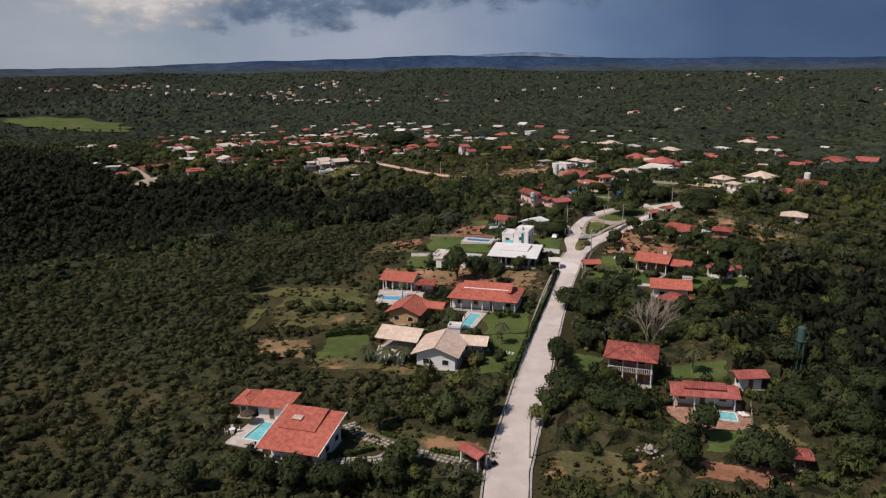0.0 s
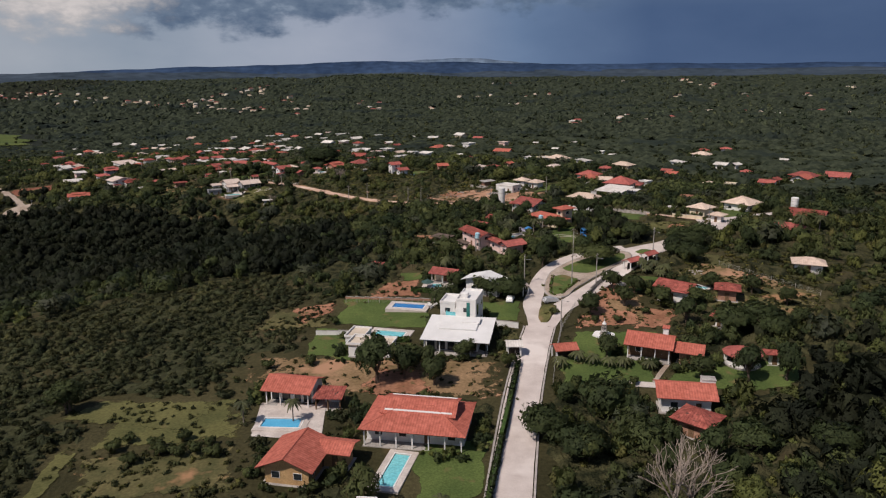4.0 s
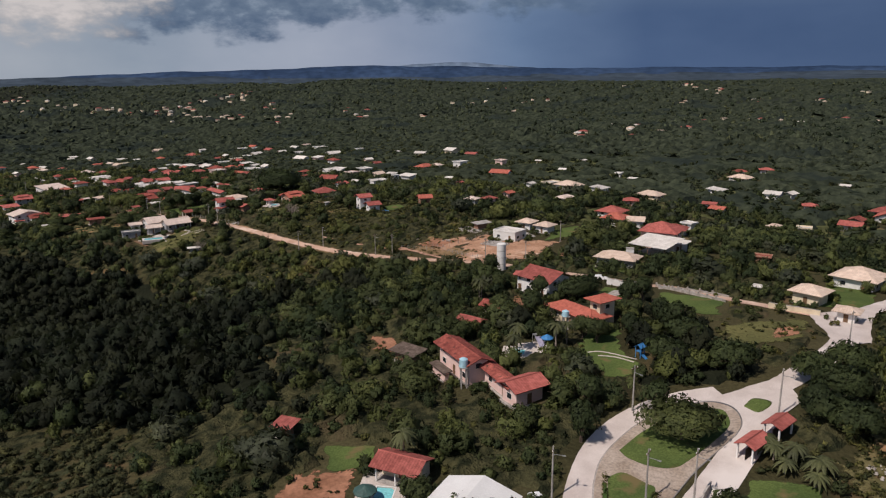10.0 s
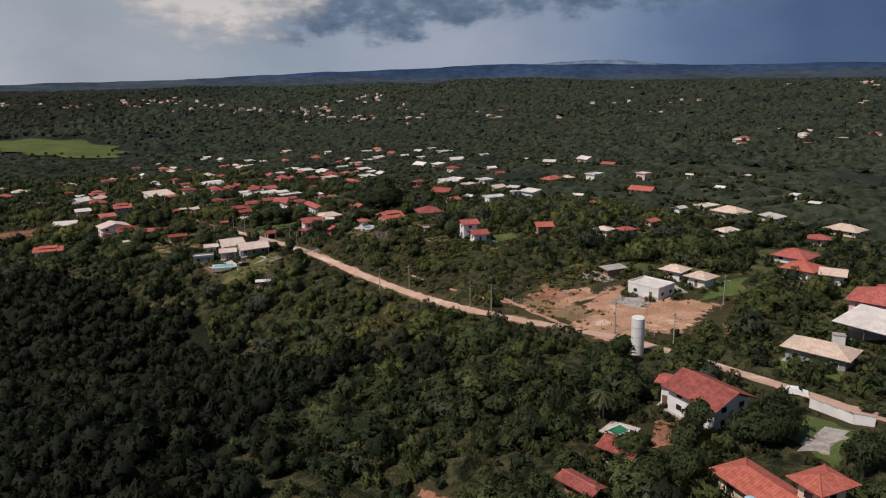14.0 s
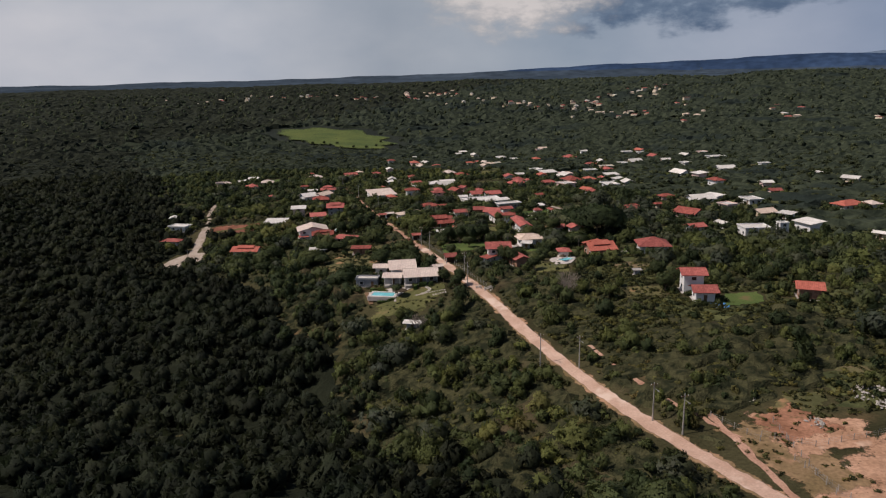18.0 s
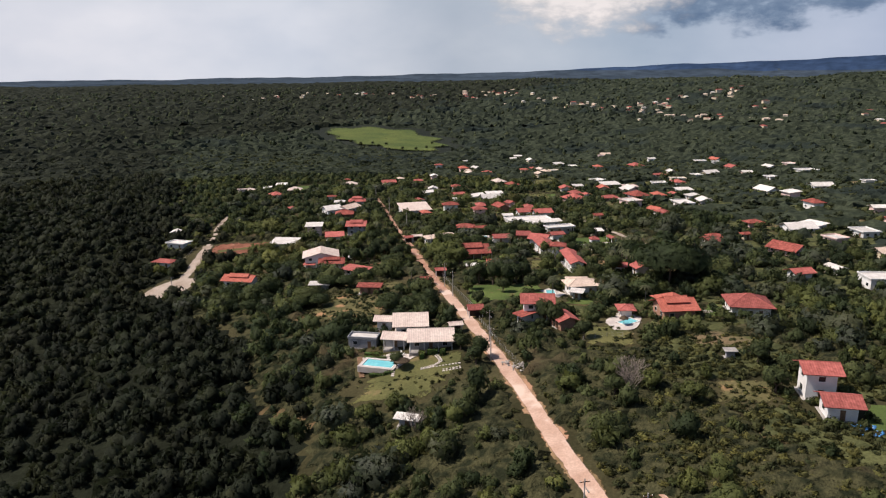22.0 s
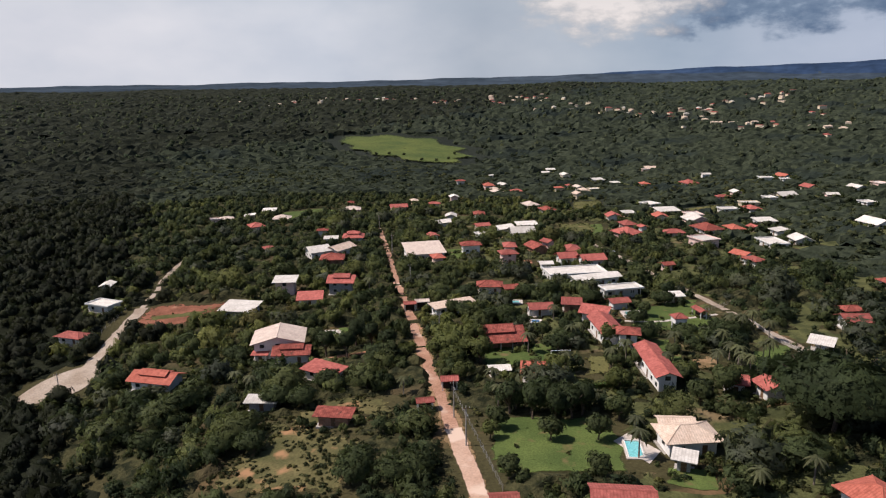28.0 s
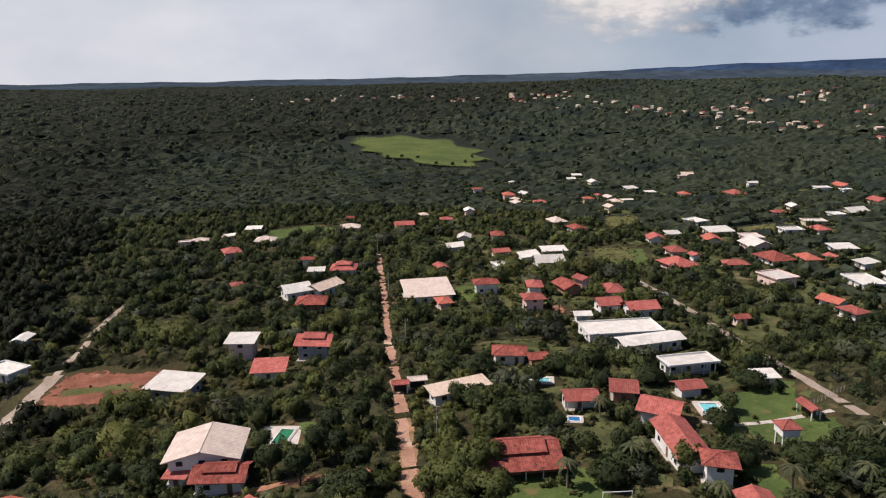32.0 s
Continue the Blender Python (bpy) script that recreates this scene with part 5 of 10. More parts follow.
def play_slide(x, y, turn):
    ob = tagged(base("play_slide", x, y, turn), "blue plastic playground slide beside a lawn", "slide")
    for i in (-1, 1):
        for j in (-1, 1):
            box("post", i * 0.6, j * 0.6, -0.2, 0.12, 0.12, 2.4, "bluetarp", ob)
    box("platform", 0, 0, 1.3, 1.3, 1.3, 0.1, "bluetarp", ob)
    roof_mesh("roof", 1.4, 1.4, "gable", 0.6, 0.15, "bluetarp", ob, 2.2, thick=0.06)
    chute = box("chute", 0, -1.7, 0.1, 0.7, 0.12, 2.5, "bluetarp", ob)
    chute.rotation_euler = (radians(-60), 0, 0)
    free_disc(x, y, 2.5)
    return ob


STONES = []


def rubble(x, y, r, n, label="heap of broken pale stones and building rubble", material="stone", big=0.5):
    """A heap of uneven stones."""
    rng = random.Random(int(abs(x * 11 + y * 5)))
    v, f = [], []
    for _ in range(n):
        a, d = rng.uniform(0, 6.28), r * math.sqrt(rng.random())
        px, py = x + math.cos(a) * d, y + math.sin(a) * d
        s = rng.uniform(0.3, 1.0) * big
        z = h(px, py) + 0.15 + s * 0.2 + (1 - d / r) * big * 0.7
        k = len(v)
        for q in ((1, 0, 0), (-1, 0, 0), (0, 1, 0), (0, -1, 0), (0, 0, 1), (0, 0, -1), (0.7, 0.7, 0.4), (-0.7, 0.6, 0.5)):
            v.append((px + q[0] * s * rng.uniform(0.5, 1), py + q[1] * s * rng.uniform(0.5, 1), z + q[2] * s * rng.uniform(0.4, 0.8)))
        f += [(k + a_, k + b_, k + c_) for a_, b_, c_ in ((0, 6, 4), (6, 2, 4), (2, 7, 4), (7, 1, 4), (1, 3, 4), (3, 0, 4), (2, 6, 5), (6, 0, 5), (7, 2, 5), (1, 7, 5), (3, 1, 5), (0, 3, 5))]
    return tagged(mesh_object("rubble", v, f, material), label, "rubble", kind="stuff")


def roof_tank(x, y, up):
    """A white plastered tank room that rises through a roof."""
    ob = tagged(base("roof_tank", x, y, -15, h(x, y) + up - 1.2), "white plastered tank box on a tiled roof", "tank")
    box("body", 0, 0, 0, 2.4, 1.8, 2.8, "white", ob)
    box("lid", 0, 0, 2.803, 2.6, 2.0, 0.14, "concrete", ob)
    return ob


def water_slide(x, y, turn):
    ob = tagged(base("water_slide", x, y, turn), "pale mauve children's slide beside a pool", "slide")
    for i in (-1, 1):
        for j in (0, 1):
            box("post", i * 0.5, j * 1.0, -0.2, 0.12, 0.12, 2.3, "metal", ob)
    box("platform", 0, 0.5, 2.1, 1.2, 1.2, 0.1, "metal", ob)
    chute = box("chute", 0, -1.2, 0.9, 1.1, 2.9, 0.1, "mauve", ob)
    chute.rotation_euler = (radians(40), 0, 0)
    for i in (-1, 1):
        side = box("chute_side", i * 0.55, -1.2, 0.9, 0.08, 2.9, 0.3, "mauve", ob)
        side.rotation_euler = (radians(40), 0, 0)
    return ob

# ---------------------------------------------------------------- far hills
def hill_range(name, r, crest_line, seed, material, deep=500, label=""):
    """A far range: a slope with depth that rises to a crest, given as heights over bearings (degrees east of north)."""
    rng = random.Random(seed)
    ph = [rng.uniform(0, 6.3) for _ in range(4)]
    b0, b1 = crest_line[0][0], crest_line[-1][0]
    rows, n = [[], [], [], [], []], 420
    for i in range(n + 1):
        deg = b0 + (b1 - b0) * i / n
        b = radians(deg)
        crest = float(np.interp(deg, [p[0] for p in crest_line], [p[1] for p in crest_line]))
        crest += 2.2 * math.sin(b * 31 + ph[0]) + 1.5 * math.sin(b * 67 + ph[1]) + 1.0 * math.sin(b * 149 + ph[2])
        for k, (dr, f) in enumerate(((-deep, -0.9), (-deep * 0.6, 0.62), (-deep * 0.3, 0.80), (0, 1.0), (deep * 0.25, 0.6))):
            fold = 1 + (0.05 * math.sin(b * 53 + ph[3] + k) if 0 < k < 3 else 0)
            rows[k].append(((r + dr) * math.sin(b), (r + dr) * math.cos(b) + 200, crest * f * fold if f > 0 else -40))
    return tagged(sheet(name, rows, material), label, "hills", kind="structure")


hill_range("backdrop", 4420, [(-115, 64), (-67, 66), (-53, 65), (-48, 71), (-45, 67), (-40, 74), (-36, 73), (-32, 82), (-26, 87), (-20, 90), (-10, 86), (10, 84), (30, 80), (75, 70)], 3, "plain", 260, "far wooded plain at the horizon, painted grey-blue with haze")
hill_range("backdrop", 4560, [(-34, 40), (-26, 82), (-20, 104), (-15.5, 120), (-12, 119), (-9, 126), (-5, 139), (-1, 148), (3, 139), (6, 143), (11, 125), (13, 121), (19, 117), (26, 112), (40, 102), (75, 85)], 8, "hazed_blue_hills", 300, "low wooded hills on the horizon, painted dark blue with haze")
hill_range("backdrop", 4700, [(-4, 90), (1, 138), (4, 158), (6.5, 164), (9, 156), (14, 120), (22, 80)], 5, "hazed_pale_hills", 100, "far mountain ridge, painted pale blue with haze")

# ---------------------------------------------------------------- roads
main_line = [(-6, -60), (3, 40), (8.7, 90.3), (10.9, 102.5), (16.4, 124.9), (22.4, 150.8), (30.5, 181.8), (37.4, 204), (42, 217)]
strip("road", main_line, 6.6, "paved", 0.14, 0.02, label="straight pale paved road between garden walls")
for s in (-1, 1):
    strip("pavement", [(x + s * 3.55, y - s * 0.8) for x, y in main_line], 0.34, "kerb", 0.24, 0.0, label="low concrete kerb along the paved road", category="kerb", cols=3)
west_branch = [(41.5, 216), (42.4, 223), (43.0, 230.4), (45.4, 237.4), (48.3, 245.6), (52.6, 253.8), (57.5, 259.6), (64, 264.2), (72, 267.2), (80, 268)]
east_branch = [(43, 217), (48.5, 225.5), (53.8, 230.4), (60.0, 236.6), (66.0, 242.2), (73.0, 249.0), (80.0, 255.8), (86, 262)]
strip("road", west_branch, 4.6, "paved", 0.15, 0.02, label="pale paved street that bends round a planted island")
strip("road", east_branch, 5.4, "paved", 0.16, 0.02, label="pale paved street on the far side of the planted island")
patch("road", [(77, 266), (94.2, 271.8), (91.3, 262.2), (78, 253.8)], "paved", 0.19, "pale paved forecourt beside two gates", "road", wobble=0.2)
strip("road", [(86, 266), (94, 270), (101, 274.5), (108, 279.5), (115, 285.5), (120, 292)], 4.6, "paved", 0.17, 0.05, clear=2.2, label="pale paved street that climbs to a junction")
patch("road", [(112.3, 283.5), (119, 303), (139.4, 308), (119.5, 283.5)], "paved", 0.20, "pale paved junction with a small planted ring", "road", wobble=0.3)
strip("road", [(128, 301), (137.8, 306.5), (159.1, 318.6)], 4.6, "paved", 0.16, 0.05, label="pale paved street past the junction")
upper = [(127, 300), (120, 303), (114, 310.5), (107.5, 319.5), (101, 333), (92, 344), (84, 357), (72, 375), (60, 390), (46, 402)]
strip("road", upper, 4.4, "dirt", 0.15, 0.1, clear=0.2, label="pinkish earth road along a garden wall")
dirt_line = [(50, 399), (43, 404.5), (34, 412), (24.5, 420.5), (10.3, 433.5), (-5.3, 448), (-23.5, 465), (-46.2, 487.3), (-72.7, 513.7), (-100, 541.5), (-128, 570), (-152, 595), (-171, 614.2), (-193, 636.3), (-223, 668),
             (-272, 719), (-317, 766), (-350, 800)]
strip("ground", dirt_line[:12], 5.0, "barren", 0.12, 0.3, clear=-3.5, label="bare red-brown verge of the earth road", category="verge")
strip("road", dirt_line[:10], 4.0, "dirt", 0.16, 0.12, clear=1.3, label="long straight red earth road through the village")
strip("road", dirt_line[9:13], 3.5, "redroad", 0.155, 0.25, clear=-0.3, label="redder stretch of the earth road between gardens")
strip("road", dirt_line[12:16], 3.0, "redroad", 0.15, 0.3, clear=-0.7, label="narrow far end of the red earth road")
strip("road", [(-250, 562), (-262, 577), (-277, 592), (-292, 612)], 3.0, "sand", 0.145, 0.3, clear=-0.6, label="narrow far end of a pale track")
strip("road", [(-226, 514), (-222, 520), (-225, 530), (-236, 545), (-253, 566)], 5.6, "sand", 0.15, 0.2, clear=0.2, label="pale winding earth track at the edge of the woods")
strip("road", [(-45, 625), (-71.6, 653), (-97, 679), (-109, 691.3), (-127.2, 711.7), (-149.3, 734.3), (-190, 776)], 3.4, "sand", 0.15, 0.2, clear=-0.6, label="pale earth street between houses")
strip("road", [(36, 423), (24, 433), (8, 447), (-4, 459)], 1.2, "redroad", 0.13, 0.6, clear=-0.4, label="bare red earth path beside the road", category="path")
strip("road", [(-143, 575), (-152, 566), (-160, 556)], 2.0, "earth", 0.13, 0.3, label="bare red earth driveway", category="path")

# planted islands in the street
def ring_sheet(name, points, material, lift, label, drop=0.0, kind="structure", room=1.6):
    """A draped sheet inside a closed rounded line, with a turned-down edge where it has one."""
    line = smooth_line(points + [points[0]], 6)
    cx, cy = sum(p[0] for p in line) / len(line), sum(p[1] for p in line) / len(line)
    rows = [[(cx + (x - cx) * f, cy + (y - cy) * f, h(cx + (x - cx) * f, cy + (y - cy) * f) + lift) for x, y in line] for f in (1.0, 0.75, 0.5, 0.25, 0.02)]
    if drop:
        rows.insert(0, [(x, y, z - drop) for x, y, z in rows[0]])
    for f in (1.0, 0.7, 0.4, 0.1):
        for x, y in line:
            free_disc(cx + (x - cx) * f, cy + (y - cy) * f, room)
    rim = [0.0 if i == 0 and name == "field" else 1.0 for i in range(len(rows)) for _ in line]
    return tagged(sheet(name, rows, material, edge=rim), label, name, kind=kind)


ring_sheet("road", [(-229.4, 511.0), (-231.6, 521.0), (-228.0, 530.0), (-219.0, 532.5), (-213.0, 522.0), (-219.2, 513.0)], "sand", 0.17, "pale sandy turning place at the end of a track")
outline = [(50.5, 247.0), (48.3, 240.2), (48.3, 235.4), (50.8, 233.0), (53.6, 234.3), (56.5, 238.3), (60.7, 242.2), (66.9, 247.8), (76.1, 254.7), (79.2, 258.8), (79.5, 263.1), (76.0, 265.4), (69.0, 264.0), (62.9, 261.3), (56.9, 256.4), (53.1, 252.1)]
ring_sheet("kerb", outline, "kerb", 0.31, "raised kerb of a long planted island in the street", 0.3)
ring_sheet("pavement", [(x + (64 - x) * 0.022, y + (249 - y) * 0.022) for x, y in outline], "sand", 0.335, "sandy walk inside the kerb of a planted island")
ring_sheet("lawn", [(53.1, 248.0), (50.6, 240.4), (50.0, 236.4), (50.8, 235.1), (52.6, 236.1), (55.8, 240.0), (58.7, 244.0), (57.9, 245.6), (55.6, 248.6)], "lawn", 0.36, "small lawn bed edged with low yellow-green plants")
ring_sheet("lawn", [(56.9, 254.1), (57.5, 252.0), (59.6, 249.6), (62.9, 248.2), (66.7, 249.9), (75.2, 256.1), (77.3, 259.5), (77.0, 262.4), (71.4, 262.9), (62.9, 258.7)], "lawn", 0.36, "large lawn bed shaded by a spreading tree")
ring_sheet("kerb", [(81.6, 262.6), (83.0, 260.4), (86.6, 262.8), (84.4, 264.6)], "lawn", 0.38, "small triangular planted bed in the paving", 0.2)
ring_sheet("kerb", [(123.5, 297.5), (126, 296.6), (127.3, 298.8), (125, 300.2)], "lawn", 0.40, "small round planted bed in the junction", 0.2)
ring_sheet("kerb", [(42.7, 219.0), (42.9, 222.6), (45.3, 228.8), (48.6, 227.8), (46.4, 222.8), (44.4, 219.0)], "meadow", 0.38, "narrow planted bed where the street forks", 0.2)
ring_sheet("field", [(-727.0, 1156.0), (-690.0, 1142.0), (-668.0, 1118.0), (-640.0, 1122.0), (-612.0, 1100.0), (-580.0, 1112.0), (-556.0, 1095.0), (-514.0, 1103.0), (-489.0, 1122.0), (-512.0, 1150.0), (-503.0, 1178.0), (-545.0, 1196.0), (-552.0, 1232.0), (-600.0, 1238.0), (-640.0, 1276.0), (-672.0, 1256.0), (-718.0, 1258.0), (-728.0, 1226.0), (-752.0, 1204.0)], "field", 1.5, "bright green pasture in a clearing of the woods", room=17.0)


# ---------------------------------------------------------------- houses on their plots
house(-23.3, 102.6, -16, 9.1, 9.4, 3.0, "mono", "orange", "white", "sprawling house with a two-sheet red tiled roof and white edges", rise=1.9, over=0.9, plate=True, veranda="s")
house(-30.5, 114.7, -14, 6.0, 4.3, 3.0, "mono", "orange", "white", "long annex with a sloping red tiled roof beside a pool")
house(-35.8, 116.1, -12, 2.4, 4.7, 3.0, "hip", "orange", "white", "small wing with a red tiled hip roof")
house(-0.9, 139.3, 76, 10.2, 9.0, 3.2, "gable", "tan", "white", "white house with a broad pale weathered tile roof", rise=1.9)
house(6.3, 142.9, -12, 5.2, 4.6, 3.0, "gable", "tan", "white", "open porch with a pale tiled roof", open_sides=True)
house(-9.5, 147.5, -20, 8.8, 6.9, 2.9, "gable", "tan", "white", "open-sided pavilion with a pale tiled roof", open_sides=True)
house(-9.0, 165.0, 73, 8.8, 8.0, 3.0, "gable", "orange", "ochre", "ochre house with an orange tiled roof")
house(-2.6, 166.6, -18, 4.6, 3.8, 3.0, "gable", "orange", "ochre", "ochre side wing with an orange tiled roof")
house(-12.4, 191.2, -18, 8.8, 6.8, 3.2, "gable", "orange", "white", "white pool house with columns and a red tiled roof", veranda="s", glazed=True)
house(-5.2, 187.2, -10, 5.0, 4.2, 2.5, "mono", "oldred", "white", "open pergola with a weathered red tiled roof", open_sides=True, rise=0.5, over=0.3)
house(11.0, 174.6, -15.5, 16.9, 11.6, 3.3, "hip", "orange", "white", "long house with a two-tier red tiled roof and a columned veranda", tiers="back", veranda="s", rise=2.0)
house(37.2, 130.0, -19, 8.4, 7.5, 5.8, "hip", "oldred", "brickwall", "two-storey brick house with a weathered tile roof and white balcony", storeys=2, veranda="s", over=1.0, balcony=True)
house(47.6, 118.8, -10, 10.8, 4.7, 3.0, "gable", "red", "white", "long pool house with a two-tier red tiled roof", tiers=True, veranda="s")
house(59.1, 125.9, 4, 5.1, 2.9, 2.8, "gable", "red", "white", "small house with a red tiled roof among trees")
house(55.8, 98.4, -15, 1.8, 2.4, 2.4, "gable", "oldred", "brickwall", "small hut with a red tiled roof")
house(59.9, 177.4, -15, 9.3, 6.6, 3.2, "gable", "orange", "white", "house with an orange tiled roof on a lawn")
house(58.4, 168.5, -48, 5.8, 5.5, 3.0, "hip", "oldred", "brickwall", "house wing with a weathered red tiled roof")
house(22.2, 211.4, -16, 13.9, 12.1, 3.3, "mono", "cleanroof", "white", "white modern house with a low sloping white roof and veranda", veranda="se", rise=1.1, tiers="slab", glazed=True)
house(-0.6, 217.0, -18, 4.2, 6.0, 2.7, "flat", "beige", "white", "narrow flat-roofed wing of a garden pavilion", over=0.2)
house(2.6, 210.6, -18, 9.4, 5.0, 2.9, "flat", "beige", "white", "beige flat-roofed garden pavilion beside a pool", over=0.35)
house(32.7, 242.7, 56, 5.1, 10.0, 3.8, "gable", "cleanroof", "white", "large shed with a white sheet gable roof", rise=1.6)
house(23.3, 255.1, -31, 6.9, 4.8, 2.8, "gable", "red", "cream", "poolside house with a red tiled roof and veranda", veranda="s")
house(3.5, 273.7, -27, 2.8, 2.4, 2.5, "mono", "red", "brickwall", "small brick hut with a red tiled roof")
house(26.4, 300.2, -45, 6.0, 3.4, 2.3, "mono", "rust", "brickwall", "old brick shed with a brown sheet roof")
house(49.6, 325.6, -40, 5.2, 4.0, 2.4, "gable", "oldred", "concrete", "low outbuilding with a worn clay tile roof")
house(32.4, 288.8, -68, 6.2, 1.7, 2.1, "mono", "rust", "pink", "narrow lean-to with a brown sheet roof against a pink wall", windows=False, over=0.15)
house(37.0, 289.4, -69, 13.5, 4.9, 4.6, "gable", "oldred", "pink", "tall pink house with a weathered red tiled roof")
house(42.8, 278.9, -72, 10.9, 2.5, 3.2, "gable", "oldred", "pink", "low pink link building with a red tiled roof")
house(45.9, 274.2, 26, 6.7, 4.9, 3.3, "gable", "red", "pink", "pink wing with a red tiled gable roof")
house(66.8, 342.0, -56, 11.0, 9.4, 4.6, "gable", "red", "white", "white two-storey house with a red tiled roof", storeys=2)
house(61.3, 348.6, -32, 2.2, 3.6, 4.8, "gable", "red", "white", "white stair tower with a small red tiled roof", storeys=2)
house(66.3, 309.9, -62, 14.3, 5.7, 3.1, "hip", "orange", "cream", "long low house with an orange-red tiled roof")
house(71.3, 307.2, -62, 3.9, 5.4, 6.2, "hip", "orange", "cream", "cream two-storey tower with a red tiled roof", storeys=2)
house(42.2, 314.7, -45, 5.5, 2.4, 2.6, "gable", "red", "brickwall", "small red-roofed outbuilding in the trees")
house(97.7, 371.4, -39, 12.5, 7.3, 3.3, "hip", "tan", "grey", "grey house with a pale tiled hip roof and white windows")
house(117.8, 389.5, -50, 13.0, 12.3, 4.0, "mono", "slab", "white", "large open shed with a pale sheet roof", open_sides=True)
house(128.2, 392.8, -48, 4.2, 4.9, 3.2, "mono", "slab", "white", "white annex with a pale roof")
house(125.7, 404.1, -36, 13.0, 12.3, 6.4, "hip", "red", "pink", "two-storey house of pink brick with red tiled roofs", storeys=2)
house(73.4, 429.4, -44, 10.4, 8.2, 3.4, "flat", "slab", "white", "new white flat-roofed house with dark windows on bare earth", over=0.1)
house(84.0, 446.0, -40, 6.5, 6.1, 3.0, "hip", "tan", "white", "house with a pale tiled hip roof")
house(90.0, 438.1, -46, 6.5, 6.1, 3.0, "hip", "tan", "white", "house with a pale tiled hip roof and white walls")
house(123.6, 448.4, -41, 9.4, 8.9, 3.5, "hip", "orange", "white", "house with a broad red hip roof")
house(131.0, 443.7, -27, 6.6, 6.2, 3.0, "gable", "tan", "white", "low house with a weathered pale roof")
house(125.4, 313.0, -55, 6.8, 6.4, 3.2, "hip", "tan", "cream", "cream house with a pale tiled hip roof")
house(149.9, 328.9, -55, 10.8, 10.2, 3.2, "hip", "tan", "white", "long white house with a pale tiled roof")
house(79.3, 226.8, -46, 8.6, 5.7, 3.2, "gable", "oldred", "white", "long house with a weathered red tiled gable roof")
house(61.6, 198.4, -29, 8.6, 7.0, 3.3, "gable", "orange", "wood", "house with an orange tiled roof and a railed veranda", veranda="s", chimney=(2.9, 0.9))
house(68.6, 194.6, -29, 4.6, 5.2, 2.8, "gable", "orange", "brickwall", "lower stone wing with an orange tiled roof")
house(78.3, 226.2, -39, 6.5, 4.6, 3.0, "hip", "red", "white", "white house with a red tiled hip roof")
house(91.4, 224.4, -27, 5.0, 4.9, 3.0, "hip", "oldred", "brickwall", "house with a weathered red tiled roof")
house(83.0, 209.7, -57, 2.5, 3.4, 2.6, "gable", "red", "white", "small white hut with a red tiled roof")
house(84.9, 190.8, -15, 2.8, 1.7, 2.6, "hip", "oldred", "white", "small white hut with an old tiled roof")
modern = house(25.9, 221.4, -20, 4.6, 8.4, 7.6, "flat", "cleanroof", "white", "white cubic upper storeys of a modern house", storeys=2, over=0.1)
box("glass_strip", 0.55, -4.24, 3.6, 0.8, 0.08, 3.6, "greenglass", modern, "tall green glass strip window")
box("glass_strip", 2.34, -2.2, 3.8, 0.08, 1.6, 2.6, "glass", modern, "tall dark corner window")
box("roof_hatch", -0.9, -1.2, 7.62, 1.6, 1.9, 1.0, "white", modern)
terrace = box("terrace_slab", -3.6, -2.6, 3.5, 2.6, 3.0, 0.18, "white", modern)
for px, py, sx, sy in ((0, -1.47, 2.6, 0.04), (-1.28, 0, 0.04, 2.9)):
    box("glass_rail", px, py, 0.183, sx, sy, 0.95, "water", terrace)
house(21.5, 223.4, -20, 3.6, 6.2, 6.4, "flat", "cleanroof", "white", "lower white stair block of a modern house", storeys=2, over=0.1)
house(23.6, 218.6, -20, 2.6, 1.6, 5.4, "flat", "cleanroof", "white", "narrow white pier of a modern house", windows=False, over=0.05)
# grey walls on the two front wings stand in for their shaded openings
house(-74.5, 496.1, 36, 11.0, 8.1, 3.2, "gable", "paletile", "grey", "modern house wing with a pale pinkish tile roof", veranda="s")
house(-84.4, 494.0, 24, 5.7, 4.8, 3.2, "gable", "paletile", "grey", "middle wing of a modern house with a pale tile roof", veranda="s")
house(-94.6, 493.0, 24, 7.8, 3.8, 2.9, "flat", "slab", "grey", "low grey flat-roofed garage wing", over=0.2)
house(-87.2, 504.7, 36, 8.7, 10.3, 3.2, "gable", "paletile", "white", "rear wing of a modern house with a pale tile roof")
house(-96.2, 504.5, 26, 4.8, 3.9, 3.0, "gable", "paletile", "white", "small side wing with a pale tile roof")
house(-59.1, 464.6, 18, 4.4, 1.6, 2.3, "mono", "slab", "grey", "small grey shed with a sheet roof")
house(-57.2, 523.5, 29, 8.3, 7.0, 5.6, "gable", "red", "white", "two-storey white house with a red tiled roof", storeys=2)
house(-48.8, 520.6, -43, 11.0, 4.8, 3.0, "gable", "red", "brickwall", "long low wing with a red tiled roof")
house(-58.4, 518.1, -23, 2.9, 4.1, 3.0, "mono", "oldred", "white", "lean-to with an old red tiled roof")
house(-57.3, 555.4, 40, 9.5, 6.6, 3.2, "hip", "tan", "white", "house with a pale tiled hip roof beside a pool")
house(-60.5, 558.9, 31, 5.9, 3.1, 3.4, "gable", "tan", "white", "upper wing with a pale tiled roof")
house(-55.2, 547.1, 12, 3.0, 2.7, 2.6, "mono", "slab", "grey", "small grey annex with a pale roof")
house(-26.9, 548.2, -36, 7.9, 7.0, 3.2, "hip", "orange", "white", "house with an orange-red hip roof under a great tree")
house(-24.6, 541.8, 38, 9.4, 8.8, 3.0, "gable", "orange", "brickwall", "house with a two-tier orange-red tiled roof", tiers=True)
